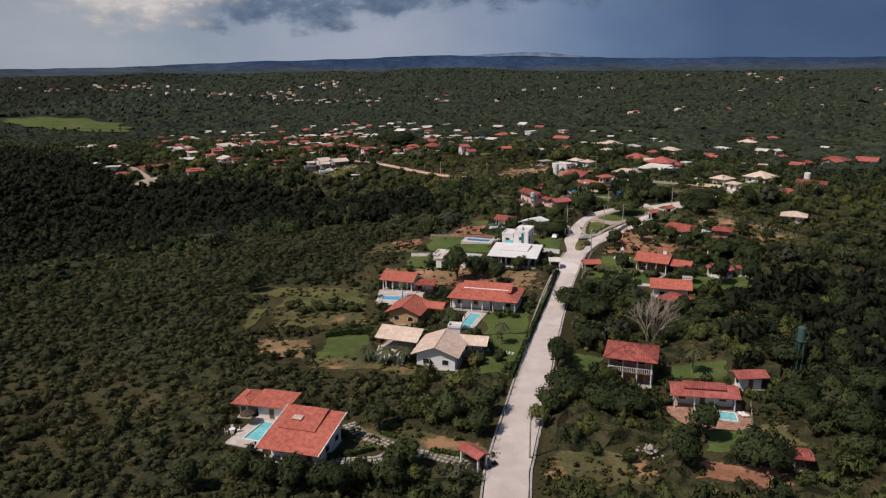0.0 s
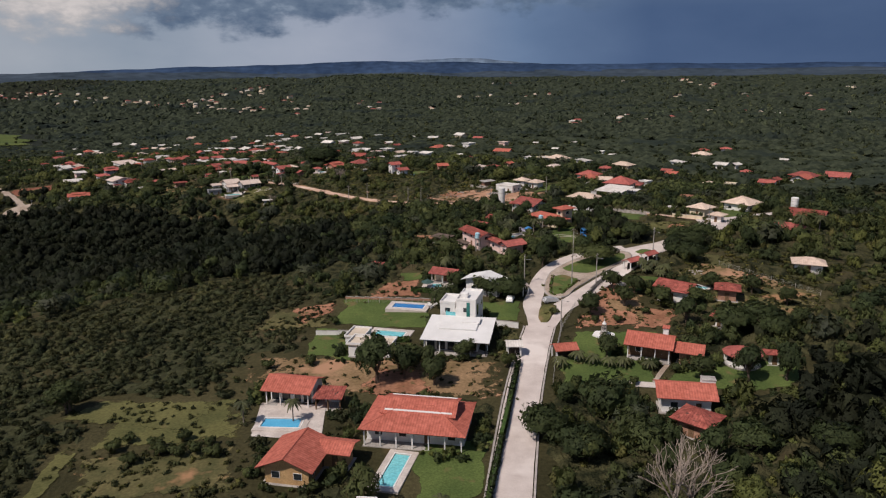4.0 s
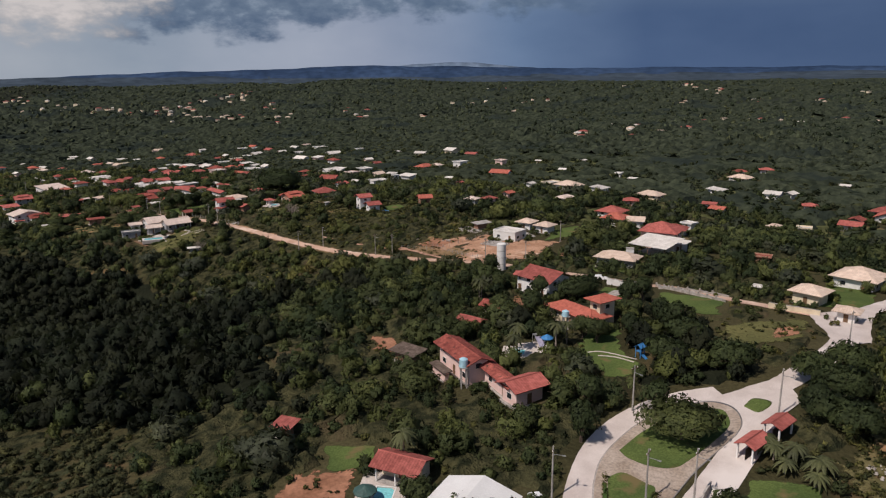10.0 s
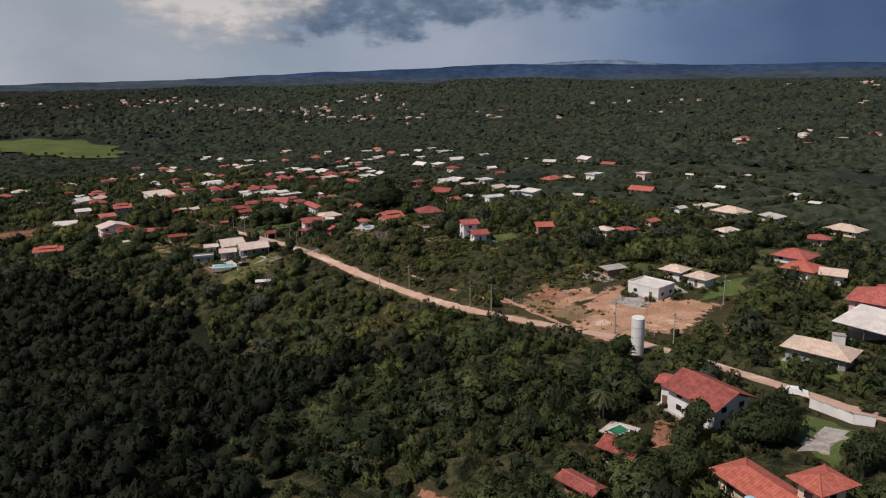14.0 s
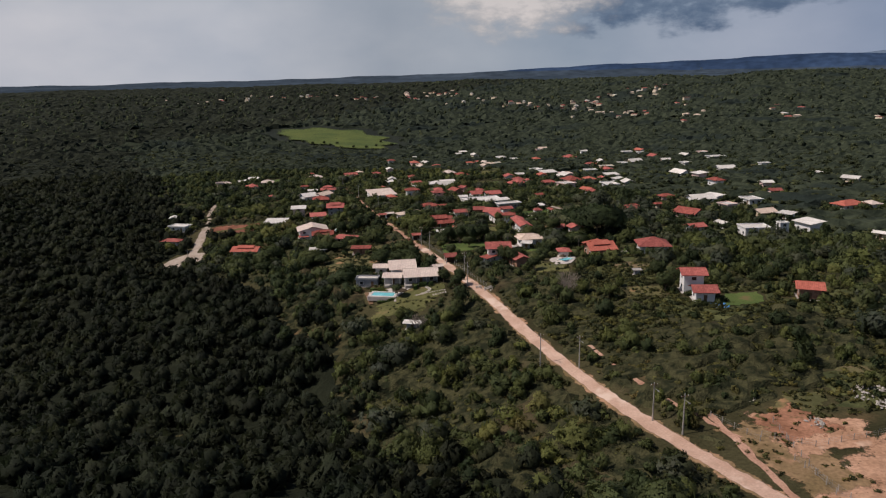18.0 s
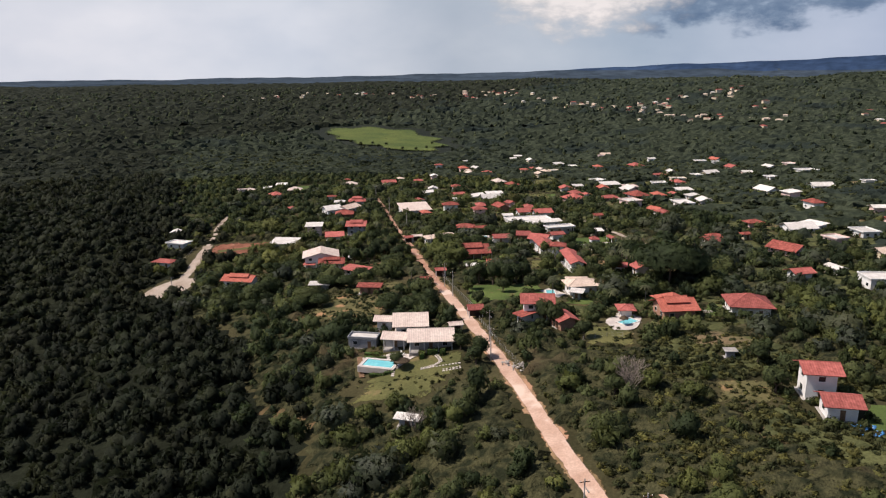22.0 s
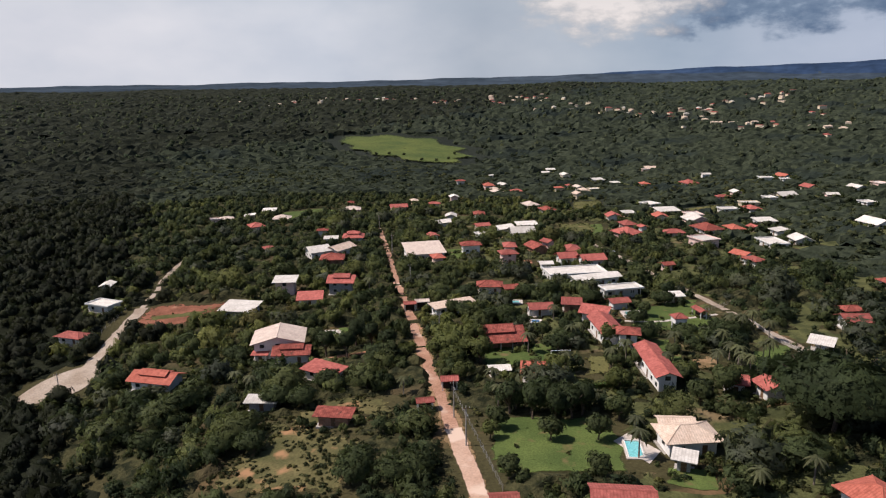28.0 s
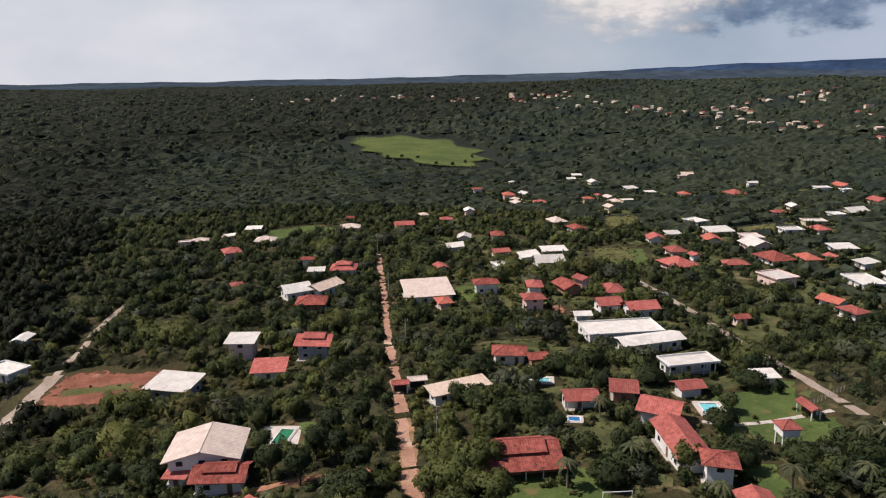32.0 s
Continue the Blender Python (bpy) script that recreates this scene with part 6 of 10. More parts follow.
house(-8.2, 555.7, 23, 10.7, 10.1, 3.2, "hip", "red", "white", "house with a red tiled hip roof and porch")
house(-74.5, 588.8, -55, 19.3, 4.7, 4.3, "gable", "red", "white", "tall white house with a long red tiled roof", storeys=2)
house(-87.4, 604.7, 23, 5.1, 4.8, 5.2, "hip", "oldred", "white", "two-storey white house with a weathered hip roof", storeys=2)
house(-96.3, 611.3, -50, 13.8, 5.9, 4.0, "gable", "red", "white", "long white house with a red tiled gable roof")
house(-104.8, 624.2, 8, 7.6, 7.2, 3.5, "gable", "red", "white", "white house with a red tiled roof")
# the darker brick colour of these walls stands in for veranda shade
house(-119.5, 591.0, 43, 13.1, 10.7, 2.7, "gable", "oldred", "brickwall", "long house with a two-tier weathered red tiled roof", tiers=True, veranda="s")
house(-122.2, 621.2, 40, 6.7, 5.1, 3.0, "gable", "red", "white", "house with a red tiled roof and open porch", veranda="s")
house(-116.1, 631.0, 26, 5.3, 6.3, 3.2, "gable", "red", "brickwall", "small house with red tiled roofs")
house(-150.5, 637.2, 33, 8.1, 6.0, 3.0, "hip", "oldred", "white", "house with a weathered red hip roof")
house(-148.0, 610.6, 62, 14.1, 4.2, 3.0, "mono", "tan", "white", "long shed with a pale tiled roof half hidden by trees")
house(-134.8, 673.1, 44, 21.9, 10.7, 2.8, "flat", "slab", "white", "long white flat-roofed house", over=0.3)
house(-123.9, 666.6, 53, 17.9, 6.1, 3.2, "gable", "slab", "white", "white house with a white sheet roof", rise=1.0)
house(-109.4, 655.4, 48, 12.4, 5.2, 3.4, "flat", "slab", "white", "white house with a flat pale roof and open porch", veranda="s")
house(-149.3, 696.2, 45, 7.4, 7.0, 3.0, "gable", "red", "white", "house with a red tiled roof beside a white compound")
house(-138.3, 696.8, 46, 9.4, 7.2, 3.3, "gable", "red", "white", "house with stepped red tiled roofs")
house(-169.5, 682.4, 46, 6.4, 6.0, 4.6, "hip", "red", "pink", "pink two-storey house with a red hip roof", storeys=2)
house(-206.8, 673.0, 48, 16.0, 15.1, 3.2, "mono", "paletile", "white", "large shed with a broad pale roof")
house(-245.8, 646.6, 67, 9.1, 8.5, 3.2, "gable", "slab", "white", "white house with a pale sheet roof")
house(-240.7, 655.6, 93, 12.1, 7.2, 3.2, "gable", "tan", "white", "house wing with a pale tiled roof")
house(-230.6, 640.4, 40, 9.0, 8.4, 3.0, "hip", "oldred", "brickwall", "house with a weathered red tiled roof")
house(-255.8, 680.8, 38, 9.3, 8.8, 3.0, "hip", "red", "white", "house with a two-tier red tiled roof", tiers=True)
house(-197.7, 611.9, 32, 8.9, 7.8, 4.6, "gable", "red", "grey", "grey house with a two-tier red tiled roof", tiers=True)
house(-215.6, 600.9, 37, 7.3, 6.1, 5.2, "mono", "slab", "pink", "two-storey pale house with a white roof", storeys=2, frame_mat="dark")
house(-197.7, 595.7, 42, 7.8, 6.8, 2.9, "mono", "red", "white", "small house with a red sheet roof")
house(-211.1, 576.6, 25, 11.0, 8.1, 3.3, "mono", "slab", "grey", "grey block house with a bright white roof on red earth")
house(-173.3, 560.2, 133, 11.0, 13.6, 4.8, "gable", "paletile", "white", "tall white house with a broad pale gable roof", rise=2.0)
house(-164.5, 557.0, 39, 9.3, 6.2, 3.0, "gable", "oldred", "white", "low house with a two-tier weathered red tiled roof", tiers=True)
house(-172.6, 552.6, 34, 3.5, 2.1, 2.8, "mono", "red", "white", "lean-to with a red tiled roof")
house(-189.6, 531.3, 22, 12.0, 6.9, 2.9, "gable", "orange", "white", "house with a two-tier orange-red roof among trees", tiers=True)
house(-147.9, 532.3, 33, 6.6, 2.9, 2.6, "mono", "slab", "grey", "low grey shed with a pale sheet roof")
house(-125.3, 533.1, 28, 7.3, 3.2, 2.7, "mono", "oldred", "brickwall", "long low outbuilding with a weathered red roof")
house(-146.6, 551.2, 4, 9.8, 5.0, 2.7, "mono", "red", "white", "low house with a red roof among palms")
house(-248.6, 538.8, 18, 9.1, 4.6, 2.8, "hip", "red", "white", "small house with a red roof beside the track")
house(-264.7, 558.6, 13, 9.6, 5.5, 2.8, "flat", "slab", "white", "pale flat-roofed hut beside the track")
house(-56.7, 589.2, 17, 4.2, 4.9, 3.0, "gable", "red", "white", "house with a red tiled gable roof")
house(-49.5, 590.2, -46, 4.8, 5.1, 3.0, "gable", "red", "white", "house wing with a red tiled roof under a great tree")
house(-97.6, 574.4, 28, 7.8, 6.4, 2.7, "gable", "orange", "white", "small house with an orange hip roof")
house(-45.1, 630.4, 0, 5.0, 4.9, 2.7, "mono", "slab", "white", "open shed with a white roof", open_sides=True)
house(-40.5, 656.9, 33, 6.8, 6.3, 3.0, "gable", "red", "white", "white house with a red tiled roof among palms")
house(14.3, 502.0, 23, 6.3, 5.9, 5.6, "gable", "red", "white", "two-storey white house with a red tiled roof in the scrub", storeys=2)
house(18.8, 494.4, 22, 5.9, 5.6, 3.0, "gable", "red", "white", "low white wing with a red tiled roof")
house(44.9, 507.7, 8, 6.2, 5.8, 3.2, "gable", "orange", "brickwall", "brick house with an orange gable roof")
house(22.0, 613.4, 29, 11.0, 8.5, 3.6, "flat", "slab", "white", "unfinished pale house with a flat roof", over=0.3)
house(33.0, 605.5, 29, 3.6, 3.6, 7.0, "flat", "slab", "white", "pale square water tower beside a house", storeys=3, over=0.1)

# houses farther off
house(-283.4, 570.7, -50, 5.5, 3.4, 2.4, "gable", "slab", "white", "white house with a white gable roof among trees")
house(-343.8, 666.4, 53, 4.2, 3.0, 4.2, "flat", "slab", "pink", "pink house with a flat white roof among trees")
house(-350.3, 678.8, 51, 6.5, 4.8, 2.4, "hip", "paletile", "white", "white house with a pale pinkish tiled hip roof among trees")
house(-317.8, 672.6, -26, 8.1, 6.6, 2.7, "hip", "red", "pink", "pink house with a red tiled hip roof among trees")
house(-327.9, 699.6, 39, 8.8, 7.5, 2.7, "hip", "paletile", "cream", "cream house with a pale pinkish tiled hip roof among trees")
house(-357.9, 716.3, 41, 7.2, 5.6, 2.7, "mono", "slab", "white", "white house with a sloping white roof among trees")
house(-327.1, 756.8, 41, 9.9, 7.5, 2.7, "hip", "paletile", "pink", "pink house with a pale pinkish tiled hip roof among trees")
house(-306.6, 778.1, 48, 10.1, 6.9, 4.2, "gable", "red", "pink", "pink house with a red tiled gable roof among trees")
house(-330.9, 826.0, -36, 5.7, 4.2, 2.7, "hip", "tan", "pink", "pink house with a pale tiled hip roof among trees")
house(-308.7, 820.1, 37, 6.9, 4.9, 2.7, "hip", "red", "white", "white house with a red tiled hip roof among trees")
house(-316.8, 855.4, -47, 7.4, 5.6, 4.2, "gable", "slab", "pink", "pink house with a white gable roof among trees")
house(-251.3, 750.3, -52, 9.7, 7.4, 2.4, "mono", "slab", "white", "white house with a sloping white roof among trees")
house(-227.6, 708.1, -36, 6.5, 3.9, 2.7, "gable", "red", "white", "white house with a red tiled gable roof among trees")
house(-249.4, 784.7, -53, 8.2, 6.0, 4.2, "hip", "oldred", "white", "white house with a weathered red tiled hip roof among trees")
house(-226.9, 752.1, 52, 7.3, 5.2, 2.7, "gable", "red", "cream", "cream house with a red tiled gable roof among trees")
house(-275.0, 679.0, 37, 4.7, 3.3, 4.2, "hip", "oldred", "white", "white house with a weathered red tiled hip roof among trees")
house(-269.0, 639.1, -27, 5.0, 3.5, 2.7, "hip", "red", "white", "white house with a red tiled hip roof among trees")
house(-194.8, 666.8, -38, 6.1, 4.1, 2.7, "hip", "orange", "pink", "pink house with an orange-red tiled hip roof among trees")
house(-194.4, 691.7, 42, 8.3, 5.7, 4.2, "hip", "oldred", "white", "white house with a weathered red tiled hip roof among trees")
house(-255.2, 859.6, -37, 11.0, 8.5, 2.5, "hip", "paletile", "cream", "cream house with a pale pinkish tiled hip roof among trees")
house(-233.3, 842.0, -35, 10.3, 7.3, 2.4, "hip", "oldred", "white", "white house with a weathered red tiled hip roof among trees")
house(-200.0, 748.5, 44, 11.7, 9.7, 2.5, "gable", "slab", "white", "white house with a white gable roof among trees")
house(-184.2, 833.0, -56, 9.3, 7.6, 2.4, "gable", "red", "white", "white house with a red tiled gable roof among trees")
house(-153.0, 775.6, -33, 13.6, 11.2, 2.4, "hip", "red", "pink", "pink house with a red tiled hip roof among trees")
house(-163.7, 869.4, 45, 13.6, 9.1, 2.7, "mono", "slab", "cream", "cream house with a sloping white roof among trees")
house(-159.1, 843.6, -59, 10.3, 7.3, 2.5, "gable", "orange", "cream", "cream house with an orange-red tiled gable roof among trees")
house(-136.3, 837.7, -51, 13.6, 11.7, 2.5, "gable", "slab", "pink", "pink house with a white gable roof among trees")
house(-133.5, 788.3, 37, 9.5, 6.3, 2.4, "hip", "red", "pink", "pink house with a red tiled hip roof among trees")
house(-122.6, 809.0, -39, 13.6, 10.7, 2.5, "hip", "oldred", "white", "white house with a weathered red tiled hip roof among trees")
house(-110.5, 815.6, -50, 9.7, 6.6, 2.4, "hip", "orange", "white", "white house with an orange-red tiled hip roof among trees")
house(-112.0, 764.5, -36, 10.2, 8.8, 4.2, "flat", "slab", "pink", "pink house with a flat white roof among trees")
house(-131.7, 889.7, 39, 9.7, 8.1, 2.4, "flat", "slab", "white", "white house with a flat white roof among trees")
house(-119.1, 894.5, -45, 9.5, 7.1, 2.7, "hip", "red", "white", "white house with a red tiled hip roof among trees")
house(-101.7, 844.8, 40, 10.4, 7.3, 2.7, "mono", "slab", "white", "white house with a sloping white roof among trees")
house(-85.4, 780.6, -51, 13.4, 8.3, 2.4, "flat", "slab", "white", "white house with a flat white roof among trees")
house(-82.9, 731.9, -37, 7.1, 5.0, 2.7, "hip", "red", "white", "white house with a red tiled hip roof among trees")
house(-322.7, 925.2, -31, 10.0, 6.3, 2.4, "hip", "paletile", "white", "white house with a pale pinkish tiled hip roof among trees")
house(-347.0, 952.5, -47, 10.7, 8.1, 4.2, "hip", "orange", "pink", "pink house with an orange-red tiled hip roof among trees")
house(-265.4, 970.3, -47, 8.4, 6.1, 2.7, "hip", "tan", "pink", "pink house with a pale tiled hip roof among trees")
house(-284.9, 963.9, 40, 6.8, 4.5, 4.2, "hip", "orange", "cream", "cream house with an orange-red tiled hip roof among trees")
house(-289.5, 1055.1, 51, 9.7, 8.2, 2.7, "mono", "slab", "white", "white house with a sloping white roof among trees")
house(-250.5, 926.8, -38, 7.7, 6.1, 4.2, "gable", "tan", "cream", "cream house with a pale tiled gable roof among trees")
house(-276.3, 1159.1, 34, 10.8, 8.2, 2.4, "gable", "tan", "white", "white house with a pale tiled gable roof among trees")
house(-236.2, 1032.0, -45, 8.8, 6.6, 2.7, "hip", "orange", "white", "white house with an orange-red tiled hip roof among trees")
house(-201.6, 1044.1, -39, 13.6, 10.6, 2.7, "hip", "red", "white", "white house with a red tiled hip roof among trees")
house(-202.9, 1098.9, 40, 7.5, 5.0, 4.2, "gable", "slab", "white", "white house with a white gable roof among trees")
house(-150.5, 952.5, 35, 8.4, 5.2, 2.5, "hip", "red", "pink", "pink house with a red tiled hip roof among trees")
house(-148.0, 980.7, -56, 8.8, 6.7, 2.7, "gable", "slab", "pink", "pink house with a white gable roof among trees")
house(-113.0, 967.4, 53, 13.6, 9.7, 2.5, "gable", "slab", "cream", "cream house with a white gable roof among trees")
house(-137.8, 1101.4, -46, 13.6, 8.7, 2.4, "gable", "orange", "white", "white house with an orange-red tiled gable roof among trees")
house(-264.5, 1034.9, 44, 7.3, 4.7, 2.7, "mono", "slab", "pink", "pink house with a sloping white roof among trees")
house(-169.3, 718.4, -23, 5.0, 4.2, 4.2, "gable", "red", "pink", "pink house with a red tiled gable roof among trees")
house(-109.6, 704.5, 48, 4.0, 3.4, 2.7, "gable", "oldred", "pink", "pink house with a weathered red tiled gable roof among trees")
house(-372.6, 1120.7, 40, 9.0, 6.3, 2.7, "mono", "slab", "cream", "cream house with a sloping white roof among trees")
house(-331.7, 1072.8, -49, 12.3, 8.0, 4.2, "gable", "slab", "cream", "cream house with a white gable roof among trees")
house(-401.8, 1045.5, -46, 5.9, 3.9, 2.5, "mono", "slab", "white", "white house with a sloping white roof among trees")
house(-387.8, 968.9, 49, 7.6, 4.8, 4.2, "hip", "red", "white", "white house with a red tiled hip roof among trees")
house(-293.3, 1001.8, -35, 7.2, 4.4, 2.4, "hip", "red", "white", "white house with a red tiled hip roof among trees")
house(-211.9, 752.3, -47, 10.2, 7.7, 2.7, "mono", "slab", "white", "white house with a sloping white roof among trees")
house(-178.7, 699.4, -54, 7.6, 4.7, 4.2, "hip", "red", "white", "white house with a red tiled hip roof among trees")
house(-280.0, 991.0, -36, 8.8, 5.9, 2.7, "gable", "paletile", "white", "white house with a pale pinkish tiled gable roof among trees")
house(-163.7, 803.6, -45, 9.0, 7.1, 2.7, "hip", "red", "pink", "pink house with a red tiled hip roof among trees")
house(-185.6, 901.6, -27, 10.8, 8.0, 2.4, "flat", "slab", "white", "white house with a flat white roof among trees")
house(-90.1, 742.6, -27, 7.3, 5.5, 2.5, "gable", "orange", "white", "white house with an orange-red tiled gable roof among trees")
house(-75.4, 792.6, -58, 9.2, 7.8, 2.5, "gable", "slab", "white", "white house with a white gable roof among trees")
house(-34.7, 716.6, 44, 7.3, 5.0, 2.5, "hip", "oldred", "pink", "pink house with a weathered red tiled hip roof among trees")
house(-14.4, 710.1, 41, 13.6, 9.6, 2.4, "gable", "slab", "white", "white house with a white gable roof among trees")
house(-42.3, 670.3, 38, 5.7, 4.2, 2.5, "hip", "oldred", "cream", "cream house with a weathered red tiled hip roof among trees")
house(-31.1, 680.8, 45, 4.7, 2.9, 2.7, "hip", "oldred", "cream", "cream house with a weathered red tiled hip roof among trees")
house(-50.3, 854.4, -42, 13.6, 10.2, 2.4, "gable", "slab", "white", "white house with a white gable roof among trees")
house(-33.1, 830.1, -47, 9.4, 7.5, 4.2, "mono", "slab", "pink", "pink house with a sloping white roof among trees")
house(-21.3, 877.8, 35, 13.6, 8.8, 2.7, "gable", "slab", "white", "white house with a white gable roof among trees")
house(-16.1, 787.5, -45, 9.6, 6.7, 4.2, "hip", "oldred", "white", "white house with a weathered red tiled hip roof among trees")
house(-11.5, 656.2, -24, 11.8, 9.2, 2.4, "gable", "oldred", "pink", "pink house with a weathered red tiled gable roof among trees")
house(-1.7, 611.8, 45, 7.1, 5.2, 2.7, "gable", "red", "white", "white house with a red tiled gable roof among trees")
house(2.8, 688.1, -40, 7.2, 6.1, 2.7, "flat", "slab", "pink", "pink house with a flat white roof among trees")
house(-60.6, 936.1, -47, 8.4, 6.4, 2.4, "flat", "slab", "white", "white house with a flat white roof among trees")
house(-276.0, 1146.4, 33, 7.3, 5.4, 2.7, "flat", "slab", "pink", "pink house with a flat white roof among trees")
house(-366.2, 1095.8, 38, 7.4, 6.1, 2.4, "gable", "slab", "white", "white house with a white gable roof among trees")
house(-131.8, 1075.8, 44, 6.0, 4.9, 2.7, "flat", "slab", "white", "white house with a flat white roof among trees")
house(-332.6, 939.8, -39, 7.8, 6.2, 2.7, "hip", "tan", "white", "white house with a pale tiled hip roof among trees")
house(-264.2, 776.3, -57, 8.1, 5.9, 2.4, "gable", "slab", "white", "white house with a white gable roof among trees")
house(-209.8, 771.4, 44, 10.9, 6.6, 2.7, "mono", "slab", "cream", "cream house with a sloping white roof among trees")
house(-349.2, 981.4, -28, 9.9, 6.5, 2.4, "gable", "slab", "cream", "cream house with a white gable roof among trees")
house(-156.6, 716.9, -51, 9.8, 6.4, 2.4, "hip", "red", "white", "white house with a red tiled hip roof among trees")
house(-143.9, 857.8, -51, 10.4, 8.0, 2.7, "flat", "slab", "pink", "pink house with a flat white roof among trees")
house(-36.0, 535.3, -60, 4.3, 3.7, 2.5, "hip", "red", "white", "white house with a red tiled hip roof among trees")
house(-92.0, 658.0, 40, 4.7, 3.6, 2.7, "mono", "slab", "cream", "cream house with a sloping white roof among trees")
house(-88.7, 814.2, -47, 7.0, 6.1, 2.7, "mono", "slab", "white", "white house with a sloping white roof among trees")
house(-8.8, 720.9, -33, 10.0, 6.1, 2.7, "mono", "slab", "white", "white house with a sloping white roof among trees")
house(12.3, 710.3, -53, 9.7, 7.2, 2.7, "flat", "slab", "white", "white house with a flat white roof among trees")
house(32.2, 663.2, -26, 6.5, 5.0, 2.7, "mono", "slab", "white", "white house with a sloping white roof among trees")
house(42.2, 630.7, -45, 9.7, 7.2, 4.2, "mono", "slab", "white", "white house with a sloping white roof among trees")
house(62.3, 802.0, -23, 9.6, 6.7, 2.7, "gable", "slab", "cream", "cream house with a white gable roof among trees")
house(90.1, 791.8, -54, 11.3, 9.3, 4.2, "gable", "slab", "cream", "cream house with a white gable roof among trees")
house(58.4, 699.1, 48, 13.6, 8.2, 2.7, "hip", "orange", "white", "white house with an orange-red tiled hip roof among trees")
house(86.8, 703.0, 45, 9.0, 7.0, 4.2, "flat", "slab", "white", "white house with a flat white roof among trees")
house(69.0, 622.8, -22, 5.4, 3.2, 2.5, "gable", "slab", "cream", "cream house with a white gable roof among trees")
house(107.6, 639.2, -36, 13.6, 8.4, 2.5, "gable", "orange", "white", "white house with an orange-red tiled gable roof among trees")
house(72.0, 589.1, 46, 5.0, 3.0, 2.5, "gable", "red", "white", "white house with a red tiled gable roof among trees")
house(110.2, 557.4, 39, 4.6, 3.7, 4.2, "gable", "slab", "white", "white house with a white gable roof among trees")
house(128.2, 578.7, 33, 8.5, 7.0, 2.4, "flat", "slab", "cream", "cream house with a flat white roof among trees")
house(130.7, 548.6, -51, 13.5, 9.5, 4.2, "hip", "tan", "white", "white house with a pale tiled hip roof among trees")
house(147.7, 544.6, 43, 8.9, 7.2, 2.7, "mono", "slab", "white", "white house with a sloping white roof among trees")
house(118.0, 509.3, 32, 8.0, 5.4, 2.4, "hip", "paletile", "white", "white house with a pale pinkish tiled hip roof among trees")
house(68.6, 504.1, -38, 5.8, 4.6, 2.7, "hip", "paletile", "white", "white house with a pale pinkish tiled hip roof among trees")
house(91.4, 527.4, 41, 5.3, 4.3, 2.4, "gable", "orange", "pink", "pink house with an orange-red tiled gable roof among trees")
house(167.1, 518.1, -49, 12.4, 8.4, 2.5, "hip", "tan", "cream", "cream house with a pale tiled hip roof among trees")
house(148.4, 497.1, -23, 6.7, 5.7, 2.7, "hip", "red", "pink", "pink house with a red tiled hip roof among trees")
house(181.1, 470.6, -48, 6.2, 5.2, 2.5, "gable", "orange", "cream", "cream house with an orange-red tiled gable roof among trees")
house(211.4, 532.6, 40, 9.7, 7.5, 2.4, "mono", "slab", "white", "white house with a sloping white roof among trees")
house(249.9, 578.0, -59, 12.3, 8.9, 2.5, "hip", "tan", "white", "white house with a pale tiled hip roof among trees")
house(263.0, 603.7, -23, 7.8, 5.7, 2.5, "hip", "oldred", "white", "white house with a weathered red tiled hip roof among trees")
house(283.4, 607.3, -23, 7.9, 5.7, 2.7, "hip", "red", "white", "white house with a red tiled hip roof among trees")
house(182.2, 585.7, -38, 4.4, 3.1, 2.7, "mono", "slab", "white", "white house with a sloping white roof among trees")
house(117.9, 696.8, -51, 7.0, 5.2, 4.2, "flat", "slab", "pink", "pink house with a flat white roof among trees")
house(182.3, 611.4, 53, 4.0, 3.2, 2.7, "flat", "slab", "white", "white house with a flat white roof among trees")
house(140.2, 425.4, -34, 8.8, 7.2, 2.7, "hip", "red", "cream", "cream house with a red tiled hip roof among trees")
house(151.6, 436.9, -59, 4.3, 3.7, 2.5, "flat", "slab", "white", "white house with a flat white roof among trees")
house(147.4, 695.1, -29, 4.0, 2.7, 2.5, "gable", "slab", "cream", "cream house with a white gable roof among trees")
house(152.2, 640.7, -39, 4.5, 3.8, 2.7, "gable", "slab", "cream", "cream house with a white gable roof among trees")
house(180.1, 685.0, 42, 4.3, 2.7, 2.5, "gable", "slab", "pink", "pink house with a white gable roof among trees")
house(253.1, 451.4, -56, 13.6, 9.0, 2.7, "hip", "red", "white", "white house with a red tiled hip roof among trees")
house(269.6, 444.7, -46, 12.2, 10.1, 2.7, "gable", "red", "white", "white house with a red tiled gable roof among trees")
house(224.7, 434.2, 41, 7.0, 5.1, 2.7, "gable", "oldred", "white", "white house with a weathered red tiled gable roof among trees")
house(157.8, 297.3, -47, 11.5, 8.4, 2.7, "gable", "oldred", "cream", "cream house with a weathered red tiled gable roof among trees")
house(137.6, 276.9, -45, 9.0, 6.4, 2.4, "hip", "red", "white", "white house with a red tiled hip roof among trees")
house(122.7, 240.5, -28, 7.4, 5.6, 2.4, "hip", "tan", "white", "white house with a pale tiled hip roof among trees")
house(129.1, 469.0, -45, 11.2, 9.7, 2.4, "hip", "red", "white", "white house with a red tiled hip roof among trees")
house(124.1, 297.4, -46, 4.3, 3.7, 2.7, "hip", "tan", "white", "white house with a pale tiled hip roof among trees")
house(291.6, 536.9, -50, 4.9, 3.6, 2.5, "gable", "slab", "pink", "pink house with a white gable roof among trees")
house(215.3, 424.1, -49, 7.8, 6.1, 2.5, "gable", "red", "white", "white house with a red tiled gable roof among trees")
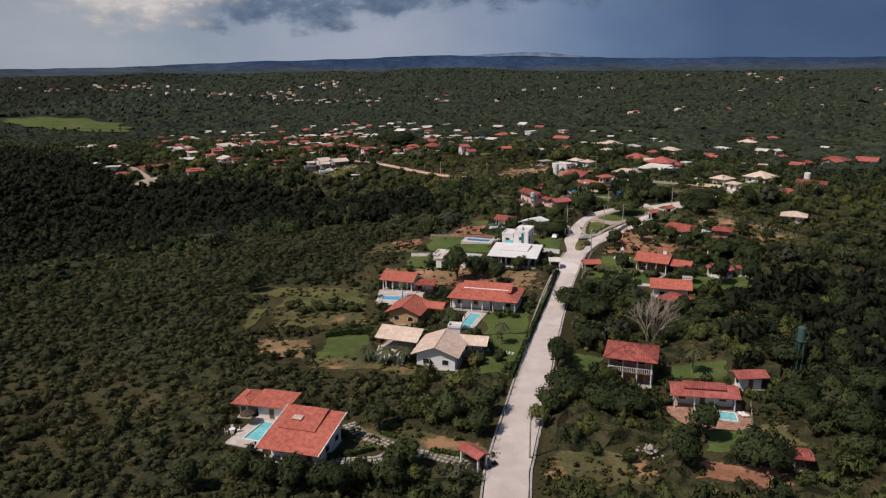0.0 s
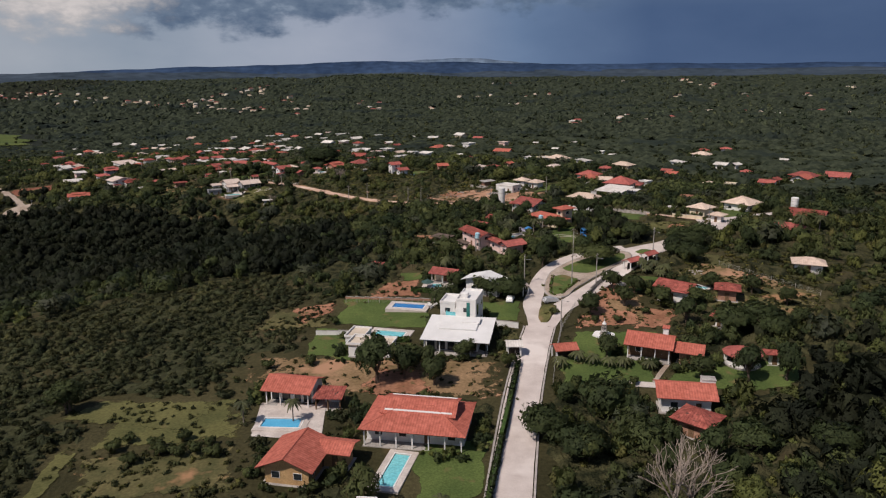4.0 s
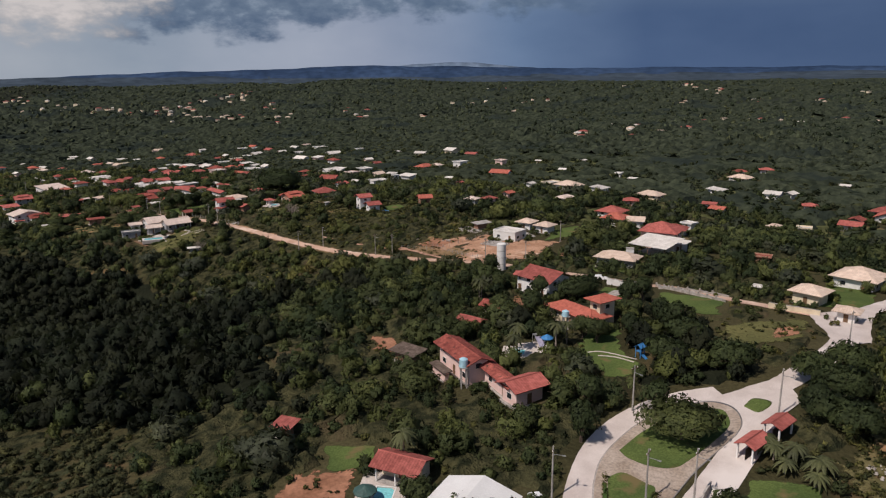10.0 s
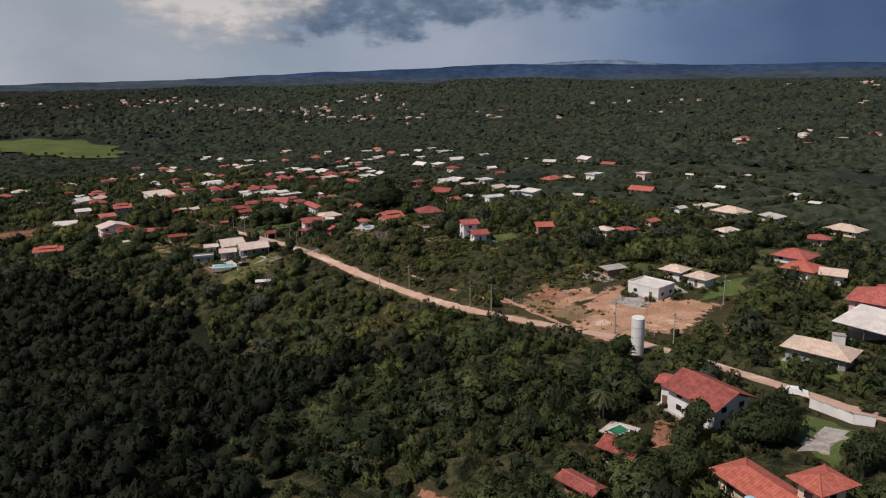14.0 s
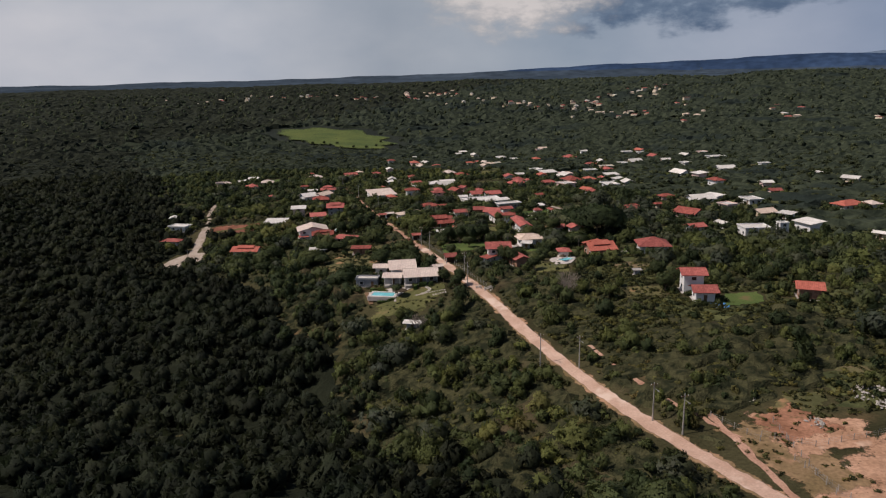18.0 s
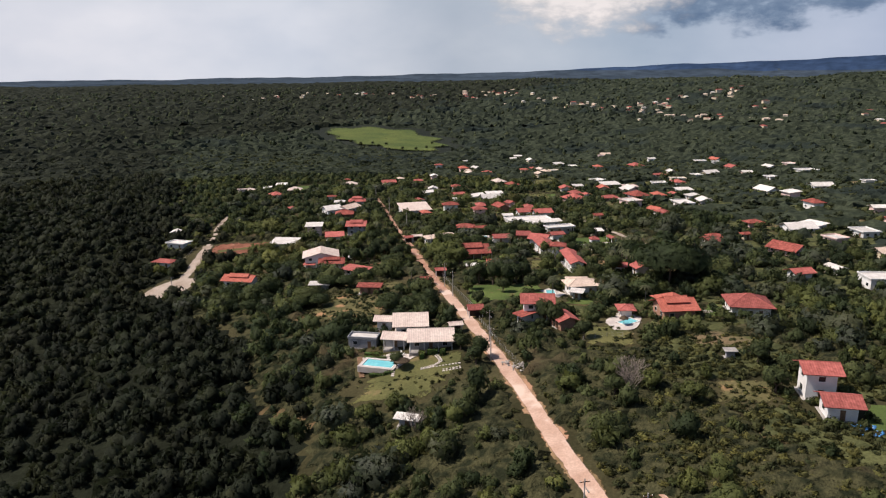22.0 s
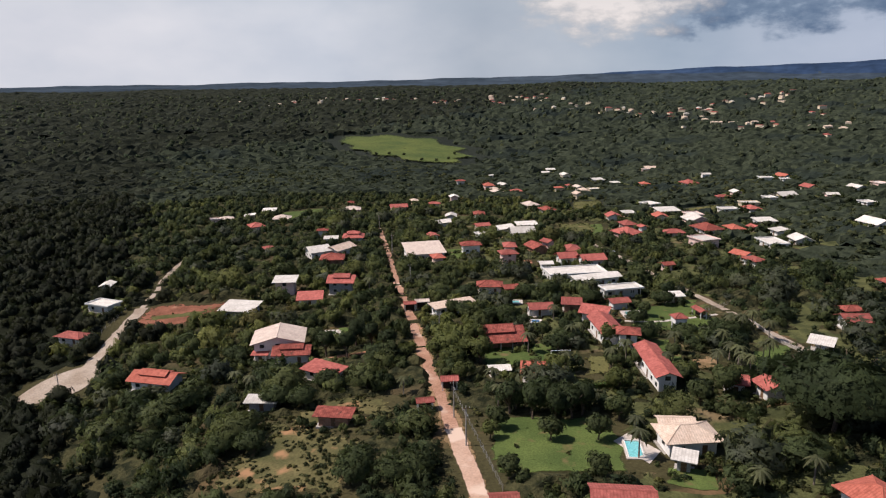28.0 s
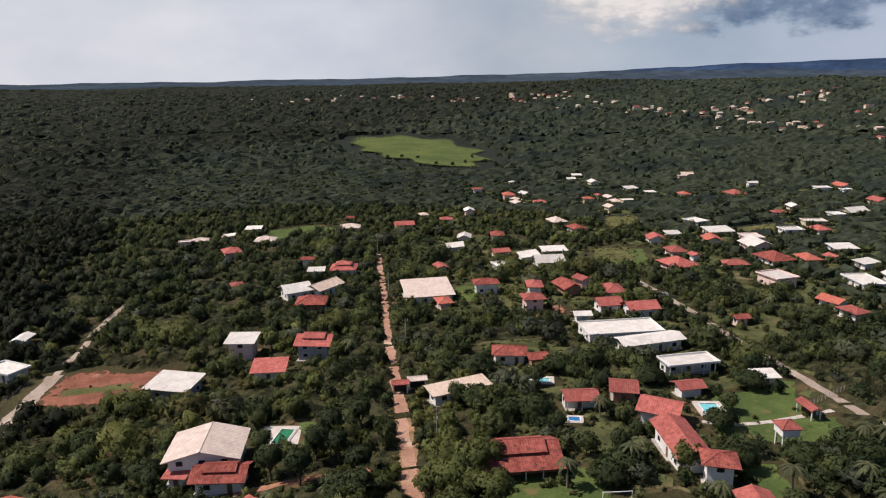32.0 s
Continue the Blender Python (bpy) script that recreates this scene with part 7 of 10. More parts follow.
house(244.7, 441.0, 42, 11.5, 8.9, 2.5, "gable", "orange", "white", "white house with an orange-red tiled gable roof among trees")
house(182.7, 425.8, 35, 4.0, 3.2, 2.7, "hip", "tan", "pink", "pink house with a pale tiled hip roof among trees")
house(143.1, 364.9, -36, 4.0, 2.5, 2.7, "flat", "oldred", "brickwall", "brick house with a flat weathered red tiled roof among trees")
house(183.6, 483.9, -38, 6.0, 3.7, 2.7, "gable", "red", "white", "white house with a red tiled gable roof among trees")
house(230.3, 475.4, -29, 6.0, 5.0, 2.4, "hip", "red", "white", "white house with a red tiled hip roof among trees")

house(-310.6, 937.2, 40, 8.4, 6.7, 2.5, "hip", "red", "white", "white house with a red tiled hip roof among trees", windows=False)
house(-260.1, 978.4, 48, 7.8, 6.3, 2.9, "flat", "slab", "cream", "cream house with a white flat roof among trees", windows=False)
house(-148.8, 1084.9, 32, 9.8, 8.4, 2.9, "flat", "slab", "white", "white house with a white flat roof among trees", windows=False)
house(-105.2, 1018.5, -46, 10.9, 8.3, 2.7, "gable", "red", "cream", "cream house with a red tiled gable roof among trees", windows=False)
house(-181.1, 849.0, 40, 6.9, 5.6, 2.7, "mono", "slab", "pink", "pink house with a white sloping roof among trees", windows=False)
house(-126.4, 921.0, 32, 10.8, 7.3, 2.7, "flat", "slab", "cream", "cream house with a white flat roof among trees", windows=False)
house(-119.9, 952.7, -46, 8.4, 5.5, 2.5, "flat", "slab", "white", "white house with a white flat roof among trees", windows=False)
house(-152.3, 795.5, -46, 4.5, 3.6, 2.9, "gable", "red", "white", "white house with a red tiled gable roof among trees", windows=False)
house(-101.8, 821.3, -46, 5.6, 4.4, 2.5, "gable", "red", "cream", "cream house with a red tiled gable roof among trees", windows=False)
house(-210.6, 726.5, -35, 5.9, 4.4, 2.7, "flat", "slab", "white", "white house with a white flat roof among trees", windows=False)
house(-170.9, 710.2, -35, 9.4, 7.1, 2.9, "gable", "oldred", "brickwall", "brick house with a weathered red tiled gable roof among trees", windows=False)
house(-150.1, 679.1, 40, 4.5, 3.6, 2.9, "gable", "slab", "white", "white house with a white gable roof among trees", windows=False)
house(-104.8, 641.6, 48, 5.6, 4.0, 2.5, "gable", "red", "white", "white house with a red tiled gable roof among trees", windows=False)
house(-142.6, 637.9, 48, 4.5, 3.8, 2.9, "gable", "oldred", "brickwall", "brick house with a weathered red tiled gable roof among trees", windows=False)
house(-351.7, 781.8, -46, 5.1, 3.6, 2.7, "hip", "oldred", "white", "white house with a weathered red tiled hip roof among trees", windows=False)
house(-348.1, 693.4, -46, 5.8, 5.0, 2.9, "mono", "slab", "pink", "pink house with a white sloping roof among trees", windows=False)
house(-262.0, 671.7, 40, 5.7, 4.1, 2.7, "mono", "slab", "white", "white house with a white sloping roof among trees", windows=False)
house(-84.8, 972.1, 32, 7.8, 5.7, 2.5, "gable", "slab", "pink", "pink house with a white gable roof among trees", windows=False)
house(-74.1, 1015.9, -46, 11.0, 6.8, 2.9, "gable", "slab", "white", "white house with a white gable roof among trees", windows=False)
house(-61.6, 1043.6, -46, 11.3, 6.8, 2.7, "flat", "slab", "pink", "pink house with a white flat roof among trees", windows=False)
house(-42.0, 984.1, 40, 13.2, 11.1, 2.7, "flat", "slab", "white", "white house with a white flat roof among trees", windows=False)
house(4.5, 906.5, 40, 7.1, 4.6, 2.5, "flat", "slab", "white", "white house with a white flat roof among trees", windows=False)
house(14.5, 784.3, 32, 6.9, 5.4, 2.7, "gable", "slab", "pink", "pink house with a white gable roof among trees", windows=False)
house(21.8, 746.2, 32, 6.5, 4.9, 2.7, "gable", "red", "pink", "pink house with a red tiled gable roof among trees", windows=False)
house(21.8, 666.7, 48, 10.0, 6.7, 2.5, "gable", "tan", "cream", "cream house with a pale tiled gable roof among trees", windows=False)
house(7.9, 627.2, -46, 5.9, 3.6, 2.5, "gable", "slab", "white", "white house with a white gable roof among trees", windows=False)
house(68.9, 704.3, -52, 6.9, 5.4, 2.5, "hip", "paletile", "white", "white house with a pale pinkish tiled hip roof among trees", windows=False)
house(43.1, 837.5, 48, 4.5, 3.6, 2.5, "mono", "slab", "white", "white house with a white sloping roof among trees", windows=False)
house(104.4, 764.3, -35, 9.7, 6.1, 2.7, "gable", "red", "pink", "pink house with a red tiled gable roof among trees", windows=False)
house(233.3, 512.5, -52, 8.1, 6.5, 2.7, "gable", "slab", "white", "white house with a white gable roof among trees", windows=False)
house(242.0, 511.7, 32, 6.6, 5.3, 2.7, "gable", "slab", "white", "white house with a white gable roof among trees", windows=False)
house(190.9, 418.1, -35, 4.5, 3.6, 2.9, "flat", "slab", "cream", "cream house with a white flat roof among trees", windows=False)
house(77.3, 503.7, 32, 5.5, 4.6, 2.9, "hip", "red", "pink", "pink house with a red tiled hip roof among trees", windows=False)

# ---------------------------------------------------------------- lawns, yards and bare ground
patch("lawn", [(-28.2, 138.9), (-15.5, 138.7), (-16.4, 154.7), (-28.4, 155.1)], "field", 0.1, "mown green garden lawn", "lawn")
patch("ground", [(-42.3, 141.8), (-28.3, 140.1), (-31.3, 152.3), (-43.4, 153.6)], "barren", 0.1, "dry grass and bare soil", "dry grass")
patch("ground", [(-46.5, 174.8), (-18.5, 176.2), (-22.6, 193.2), (-47.5, 195.9)], "meadow", 0.1, "rough olive-green grass plot", "grass")
patch("ground", [(-44.5, 158.8), (-17.0, 160.2), (-19.6, 174.2), (-46.5, 173.9)], "dry", 0.1, "dry grass and bare soil", "dry grass")
patch("lawn", [(7.1, 131.3), (14.3, 129.5), (20.2, 154.3), (9.9, 155.3)], "lawn", 0.1, "mown green garden lawn", "lawn")
patch("lawn", [(8.2, 153.9), (19.1, 154.3), (23.7, 171.4), (10.6, 171.8)], "lawn", 0.11, "mown green garden lawn", "lawn")
patch("ground", [(-15.9, 104.1), (6.6, 97.3), (8.5, 104.2), (-15.1, 114.1)], "dry", 0.1, "dry grass and bare soil", "dry grass")
patch("ground", [(14.6, 93.9), (32.7, 93.0), (34.8, 102.7), (16.7, 103.9)], "dry", 0.1, "dry grass and bare soil", "dry grass")
patch("ground", [(38.0, 94.8), (51.3, 91.7), (54.1, 97.6), (40.8, 100.2)], "earth", 0.1, "bare red-brown earth", "bare earth")
patch("lawn", [(42.5, 102.2), (50.3, 102.3), (53.3, 110.4), (44.9, 110.4)], "lawn", 0.1, "mown green garden lawn", "lawn")
patch("lawn", [(24.3, 125.0), (30.4, 124.5), (33.0, 138.7), (28.3, 139.3)], "lawn", 0.1, "mown green garden lawn", "lawn")
patch("ground", [(50.8, 104.5), (59.3, 104.5), (61.9, 113.9), (55.4, 112.9)], "dry", 0.1, "dry grass and bare soil", "dry grass")
patch("lawn", [(-7.5, 229.8), (17.0, 222.1), (18.3, 239.7), (-5.5, 251.4)], "lawn", 0.1, "mown green garden lawn", "lawn")
patch("lawn", [(-12.7, 211.6), (-1.9, 208.7), (-2.5, 224.2), (-11.7, 229.0)], "lawn", 0.1, "mown green garden lawn", "lawn")
patch("lawn", [(28.3, 224.4), (37.9, 221.7), (41.2, 234.4), (31.1, 235.9)], "lawn", 0.1, "mown green garden lawn", "lawn")
patch("ground", [(28.4, 203.5), (33.6, 201.7), (37.1, 215.9), (31.7, 219.3)], "dry", 0.1, "dry grass and bare soil", "dry grass")
patch("ground", [(-25.4, 196.7), (29.2, 184.4), (32.6, 201.3), (-23.8, 215.4)], "barren", 0.1, "bare orange-brown soil with dry grass", "bare earth")
patch("ground", [(-0.4, 190.2), (16.5, 187.6), (11.9, 201.0), (2.4, 202.7)], "earth", 0.13, "bare red-brown earth", "bare earth")
patch("lawn", [(39.1, 189.4), (56.4, 184.5), (67.6, 209.2), (49.1, 213.6)], "lawn", 0.1, "mown green garden lawn", "lawn")
patch("lawn", [(56.5, 184.8), (83.5, 179.9), (91.3, 190.5), (70.4, 195.8)], "lawn", 0.1, "mown green garden lawn", "lawn")
patch("ground", [(48.6, 213.7), (65.2, 212.4), (67.5, 221.4), (56.1, 226.7)], "earth", 0.12, "bare red-brown earth", "bare earth")
patch("ground", [(79.4, 244.4), (108.7, 214.0), (117.2, 225.4), (94.7, 247.3)], "dry", 0.1, "dry grass and bare soil", "dry grass")
patch("ground", [(-0.2, 248.6), (17.6, 242.8), (14.4, 260.6), (6.2, 260.6)], "earth", 0.1, "bare red-brown earth", "bare earth")
patch("ground", [(-19.8, 248.6), (-15.6, 232.6), (-9.4, 239.6), (-6.4, 249.0)], "earth", 0.13, "bare red earth bank below a lawn", "bare earth")
patch("ground", [(-27.7, 230.9), (-6.8, 228.3), (-9.6, 243.3), (-25.5, 248.2)], "dry", 0.1, "dry grass and bare soil", "dry grass")
patch("ground", [(51.5, 215.3), (58.6, 214.0), (65.4, 235.6), (59.8, 235.7)], "earth", 0.13, "bare red-brown earth", "bare earth")
patch("ground", [(62.6, 210.1), (71.4, 209.2), (76.7, 221.0), (68.4, 223.7)], "earth", 0.13, "bare red-brown earth", "bare earth")
patch("ground", [(81.5, 221.4), (100.7, 204.4), (109.4, 216.2), (91.6, 232.4)], "dry", 0.125, "dry grass and bare soil", "dry grass")
patch("lawn", [(11.0, 260.2), (18.1, 256.8), (19.5, 265.8), (11.7, 268.8)], "lawn", 0.1, "mown green garden lawn", "lawn")
patch("ground", [(55.2, 228.0), (68.9, 227.1), (72.2, 237.6), (64.3, 240.7)], "earth", 0.12, "bare red-brown earth", "bare earth")
patch("ground", [(90.6, 240.7), (107.3, 225.9), (111.8, 232.1), (95.9, 251.4)], "barren", 0.14, "bare brown bank along a fence", "bare earth")
patch("ground", [(50.7, 214.3), (68.0, 212.0), (72.0, 230.0), (60.0, 240.0)], "barren", 0.11, "bare brown bank with shrubs", "bare earth")
patch("lawn", [(61.4, 277.6), (70.8, 278.6), (70.2, 295.0), (62.0, 297.6)], "lawn", 0.1, "mown green garden lawn", "lawn")
patch("lawn", [(66.4, 235.0), (77.1, 231.7), (81.1, 240.8), (72.1, 244.5)], "lawn", 0.1, "mown green garden lawn", "lawn")
patch("ground", [(84.9, 239.4), (95.1, 234.0), (108.2, 251.6), (101.2, 260.4)], "dry", 0.1, "bare red-brown earth", "bare earth")
patch("lawn", [(85.1, 312.6), (99.5, 306.2), (107.4, 318.5), (96.0, 331.7)], "lawn", 0.1, "mown green garden lawn", "lawn")
patch("lawn", [(116.2, 309.7), (137.8, 304.7), (154.7, 330.6), (149.9, 337.3)], "lawn", 0.1, "mown green garden lawn", "lawn")
patch("ground", [(45.7, 413.3), (74.0, 387.5), (94.4, 420.0), (63.0, 442.4)], "site", 0.1, "pale red-brown soil of a building site", "bare earth")
patch("ground", [(29.5, 426.4), (50.5, 402.5), (60.0, 412.5), (40.5, 434.5)], "barren", 0.11, "trodden orange-brown soil beside the road", "bare earth")
patch("ground", [(35.5, 429.4), (44.2, 420.8), (54.4, 432.3), (43.6, 439.8)], "earth", 0.12, "bare red-brown earth", "bare earth")
patch("ground", [(83.2, 392.8), (92.5, 391.2), (94.4, 402.2), (86.5, 402.7)], "earth", 0.1, "bare red-brown earth", "bare earth")
patch("lawn", [(86.1, 423.0), (100.6, 428.4), (106.7, 448.2), (93.0, 442.1)], "lawn", 0.1, "mown green garden lawn", "lawn")
patch("lawn", [(86.3, 365.1), (96.0, 357.5), (101.7, 367.8), (91.4, 376.6)], "lawn", 0.1, "mown green garden lawn", "lawn")
patch("lawn", [(63.0, 295.4), (69.8, 292.7), (74.0, 302.4), (68.3, 305.5)], "lawn", 0.1, "mown green garden lawn", "lawn")
patch("ground", [(53.8, 327.7), (62.6, 329.3), (64.2, 341.0), (57.5, 340.9)], "earth", 0.1, "bare red-brown earth", "bare earth")
patch("ground", [(17.9, 308.9), (24.3, 305.6), (24.0, 317.1), (17.8, 320.9)], "earth", 0.1, "bare red-brown earth", "bare earth")
patch("pavement", [(47.2, 294.3), (55.1, 292.9), (56.4, 300.4), (50.6, 300.7)], "deck", 0.1, "pale paved pool terrace", "yard")
patch("ground", [(38.7, 432.6), (51.0, 435.5), (50.1, 447.2), (41.4, 443.3)], "dry", 0.1, "dry grass and bare soil", "dry grass")
patch("lawn", [(-87.2, 533.6), (-62.6, 540.3), (-72.9, 561.5), (-95.1, 549.7)], "lawn", 0.1, "mown green garden lawn", "lawn")
patch("lawn", [(-83, 474.0), (-56.6, 484.6), (-63.9, 495.1), (-74.5, 493.4)], "meadow", 0.1, "rough olive lawn below a modern house", "lawn")
patch("lawn", [(-80, 468.0), (-61, 474), (-60, 485), (-80, 478.0)], "meadow", 0.09, "rough sloping grass below a garden", "grass")
patch("ground", [(-37.9, 507.2), (-23.9, 512.6), (-31.9, 527.8), (-44.1, 521.8)], "meadow", 0.1, "rough grass below a pool terrace", "grass")
patch("ground", [(-3.0, 488.8), (10.1, 495.0), (5.9, 506.3), (-4.1, 500.7)], "dry", 0.1, "dry grass and bare soil", "dry grass")
patch("lawn", [(-17.6, 545.5), (-10.1, 547.6), (-13.9, 563.2), (-20.5, 558.9)], "lawn", 0.1, "mown green garden lawn", "lawn")
patch("lawn", [(-82.7, 528.7), (-66.5, 538.9), (-74.4, 561.8), (-96.7, 548.4)], "lawn", 0.1, "mown green garden lawn", "lawn")
patch("ground", [(-131.8, 501.6), (-101.7, 512.6), (-113.3, 530.1), (-142.7, 530.3)], "dry", 0.1, "dry grass and bare soil", "dry grass")
patch("ground", [(-133.4, 526.2), (-113.6, 540.5), (-123.4, 549.8), (-144.5, 538.8)], "dry", 0.12, "dry grass and bare soil", "dry grass")
patch("lawn", [(-115.9, 576.7), (-98.0, 586.4), (-104.7, 600.1), (-122.9, 590.1)], "lawn", 0.1, "mown green garden lawn", "lawn")
patch("lawn", [(-55.8, 539.8), (-48.9, 541.8), (-50.2, 550.4), (-57.1, 546.7)], "lawn", 0.1, "mown green garden lawn", "lawn")
patch("ground", [(-241.4, 549.3), (-215.8, 569.9), (-223.9, 588.9), (-253.3, 567.3)], "redsoil", 0.1, "bare dark red earth of a levelled plot", "bare earth")
patch("ground", [(-241.0, 558.6), (-243.2, 563.0), (-226.5, 576.4), (-224.8, 572.2)], "meadow", 0.13, "strip of low weeds across a red earth plot", "grass", clear=False, wobble=0.5)
patch("lawn", [(-56.5, 612.2), (-49.6, 616.8), (-52.9, 631.6), (-58.6, 626.2)], "lawn", 0.1, "mown green garden lawn", "lawn")
patch("lawn", [(-97.2, 637.9), (-78.5, 643.0), (-77.1, 629.2), (-93.3, 623.8)], "lawn", 0.1, "mown green garden lawn", "lawn")
patch("lawn", [(-114.8, 579.4), (-100.0, 589.0), (-104.2, 595.3), (-117.2, 586.1)], "lawn", 0.1, "mown green garden lawn", "lawn")
patch("lawn", [(-162.9, 574.8), (-159.7, 576.5), (-167.8, 584.9), (-171.6, 582.8)], "lawn", 0.1, "mown green garden lawn", "lawn")
patch("pavement", [(-169.4, 570.0), (-162.0, 573.2), (-169.2, 581.2), (-176.9, 577.0)], "deck", 0.1, "pale tiled yard", "yard")
patch("lawn", [(-322.3, 760.6), (-336.1, 709.5), (-357.9, 723.6), (-356.8, 759.1)], "lawn", 0.1, "mown green garden lawn", "lawn")
patch("lawn", [(-178.3, 764.3), (-164.6, 774.3), (-181.7, 811.8), (-195.3, 802.5)], "lawn", 0.1, "mown green garden lawn", "lawn")
patch("lawn", [(-196.7, 674.0), (-188.8, 679.8), (-202.3, 699.8), (-208.4, 691.7)], "lawn", 0.1, "mown green garden lawn", "lawn")
patch("pavement", [(64.3, 423.3), (84.5, 430.0), (82.3, 438.6), (64.3, 429.0)], "concrete", 0.16, "pale concrete slab round a new house", "yard")
patch("pavement", [(-91.5, 486.0), (-76.2, 483.4), (-75.2, 490.8), (-82.1, 490.6)], "deck", 0.16, "pale terrace beside a pool", "yard")
patch("pavement", [(-69.7, 551.2), (-60.8, 545.9), (-60.7, 551.6), (-68.7, 555.8)], "deck", 0.14, "pale terrace beside a pool", "yard")

# ---------------------------------------------------------------- pools
pool(-31.8, 108.7, -19, 2.9, 6.1, "water", 2.2, "garden pool with turquoise water and pale tiled edge")
pool(6.3, 163.0, -19, 2.6, 9.5, "water", 1.2, "garden pool with turquoise water and pale tiled edge")
pool(-13.5, 181.0, -9, 7.2, 3.3, "bluewater", 1.2, "garden pool with sky-blue water and white edge")
patch("pavement", [(-18.4, 177.1), (-6.0, 174.1), (-6.1, 187.4), (-18.7, 190.3)], "deck", 0.13, "white terrace round a pool", "yard")
pool(-12.0, 141.4, -23, 3.3, 2.3, "water", 0.3, "small turquoise pool in a pale terrace")
patch("pavement", [(-15.7, 139.5), (-9.0, 136.5), (-8.4, 147.1), (-15.0, 147.9)], "deck", 0.13, "pale tiled terrace behind palms", "yard")
patch("ground", [(-28.9, 136.4), (-3.1, 130.0), (-1.5, 138.0), (-28.8, 142.0)], "dry", 0.12, "dry grass and bare soil", "dry grass")
patch("lawn", [(24.0, 490.5), (34.0, 495.7), (32.9, 507.1), (23.4, 502.6)], "lawn", 0.1, "mown green garden lawn", "lawn")
pool(48.7, 114.5, -15, 6.6, 2.9, "water", 0.4, "garden pool with turquoise water and pale tiled edge")
patch("pavement", [(40.2, 113.1), (52.9, 110.0), (56.5, 119.0), (42.8, 122.1)], "brickwall", 0.12, "red-brown tiled pool terrace", "yard")
pool(11.9, 237.3, -18, 8.2, 3.6, "deepwater", 1.4, "long blue pool in a broad white deck on a lawn")
pool(6.7, 220.2, -19, 7.0, 3.4, "water", 1.6, "garden pool with turquoise water and pale tiled edge")
pool(20.3, 251.1, -14, 2.8, 3.9, "water", 1.2, "pool with blue water in a pinkish terrace")
pool(88.1, 231.7, -56, 3.3, 1.7, "water", 0.7, "garden pool with turquoise water and pale tiled edge")
pool(49.2, 295.4, -16, 3.2, 2.7, "water", 1.5, "garden pool with turquoise water and pale tiled edge")
pool(-81.7, 483.4, 18, 7.8, 4.2, "water", 0.9, "long turquoise pool in a pale terrace")
ring_sheet("pavement", [(-39.1, 528.4), (-38.3, 534.2), (-32.9, 536.9), (-30.8, 532.8), (-29.8, 524.4), (-34.3, 522.0)], "deck", 0.22, "six-sided pale terrace round a pool")
pool(-33.1, 529.2, 70, 5.4, 3.0, "water", 0.3, "garden pool with turquoise water and pale tiled edge")
pool(-65.0, 549.5, 30, 2.6, 6.0, "water", 0.5, "garden pool with turquoise water and pale tiled edge")
pool(-168.8, 575.4, 28, 2.9, 6.3, "greenwater", 0.6, "pool with murky green water in a pale terrace")
pool(-97.9, 636.1, 35, 3.7, 4.7, "water", 1.2, "garden pool with turquoise water and pale tiled edge")

# ---------------------------------------------------------------- towers, gates, cars and poles
water_tower(61.0, 379.5, 8.7, 1.50, "white", False, label="tall white cylindrical water tank")
water_tower(36.2, 282.4, 4.2, 0.85, "palegreenblue", True, 1.5, "pale blue round water tank on a tall stand")
water_tower(72.5, 133.5, 6.4, 0.8, "teal", True, 2.7, "dark green water tank on a tall green stand", "teal")
water_tower(170.3, 325.9, 5.4, 1.4, "white", False, label="white cylindrical water tank beside a house")
water_tower(62.5, 306.2, 3.1, 0.85, "palegreenblue", True, 1.1, "small pale blue water tank on a stand")
tower_house(-81.0, 627.1, 40, 5.1)
gate_roof(4.3, 98.6, -50, 4.2, 2.0, 2.5, "red")
gate_roof(75.9, 249.5, 35, 5.0, 2.6, 2.5, "red")
gate_roof(82.3, 253.6, 35, 4.6, 2.6, 2.5, "red")
gate_roof(43.5, 200.3, 5, 4.6, 3.4, 2.4, "orange", "small orange-tiled garage roof beside the road")
gate_roof(33.2, 203.6, -5, 3.0, 3.0, 2.6, "slab", "white slab roof on posts over a gate")
gate_roof(-73.3, 506.3, 45, 3.4, 2.2, 2.5, "paletile")
gate_roof(-75.1, 519.8, 40, 4.2, 3.6, 2.6, "red", "small kiosk with a red tiled roof beside the road")
gate_roof(-113.2, 559.0, 40, 3.6, 2.6, 2.5, "red")
gate_roof(-110.9, 546.4, 45, 3.4, 2.2, 2.5, "red")
gate_roof(-159.9, 609.9, 45, 4.2, 2.2, 2.5, "paletile")
gate_roof(-80.1, 644.8, -45, 5.2, 2.2, 2.5, "red")
gate_roof(42.7, 238.5, 90, 3.2, 1.6, 2.4, "paletile", "narrow pale gate roof beside the road")
gate_roof(-161.9, 605.9, 45, 3.6, 2.2, 2.5, "red")
car(38.2, 234.6, 70, "carpaint")
car(41.8, 244.5, 95, "carpaint", "white van-like car parked under trees")
car(48.0, 231.0, 10, "silver", "silver car parked on the pale paving")
car(85.6, 351.7, -20, "carpaint", "white car parked beside a hedge")
car(-140.7, 726.0, 130, "silver", "grey car parked on the earth street")
gazebo(78.7, 192.1)
pole(13.4, 100.5, 8.5, 80)
pole(46.3, 214.1, 8.5, 60)
pole(62.7, 240.5, 8.5, 50)
pole(63.1, 265.2, 8.5, 30)
pole(85.6, 259.0, 8.5, 50)
pole(112.8, 280.7, 8.5, 30)
pole(70.1, 383.8, 8.5, 45)
pole(26.1, 422.2, 8.5, 45)
pole(-2.1, 447.2, 8.5, 45)
pole(19.6, 426.5, 8.5, 45)
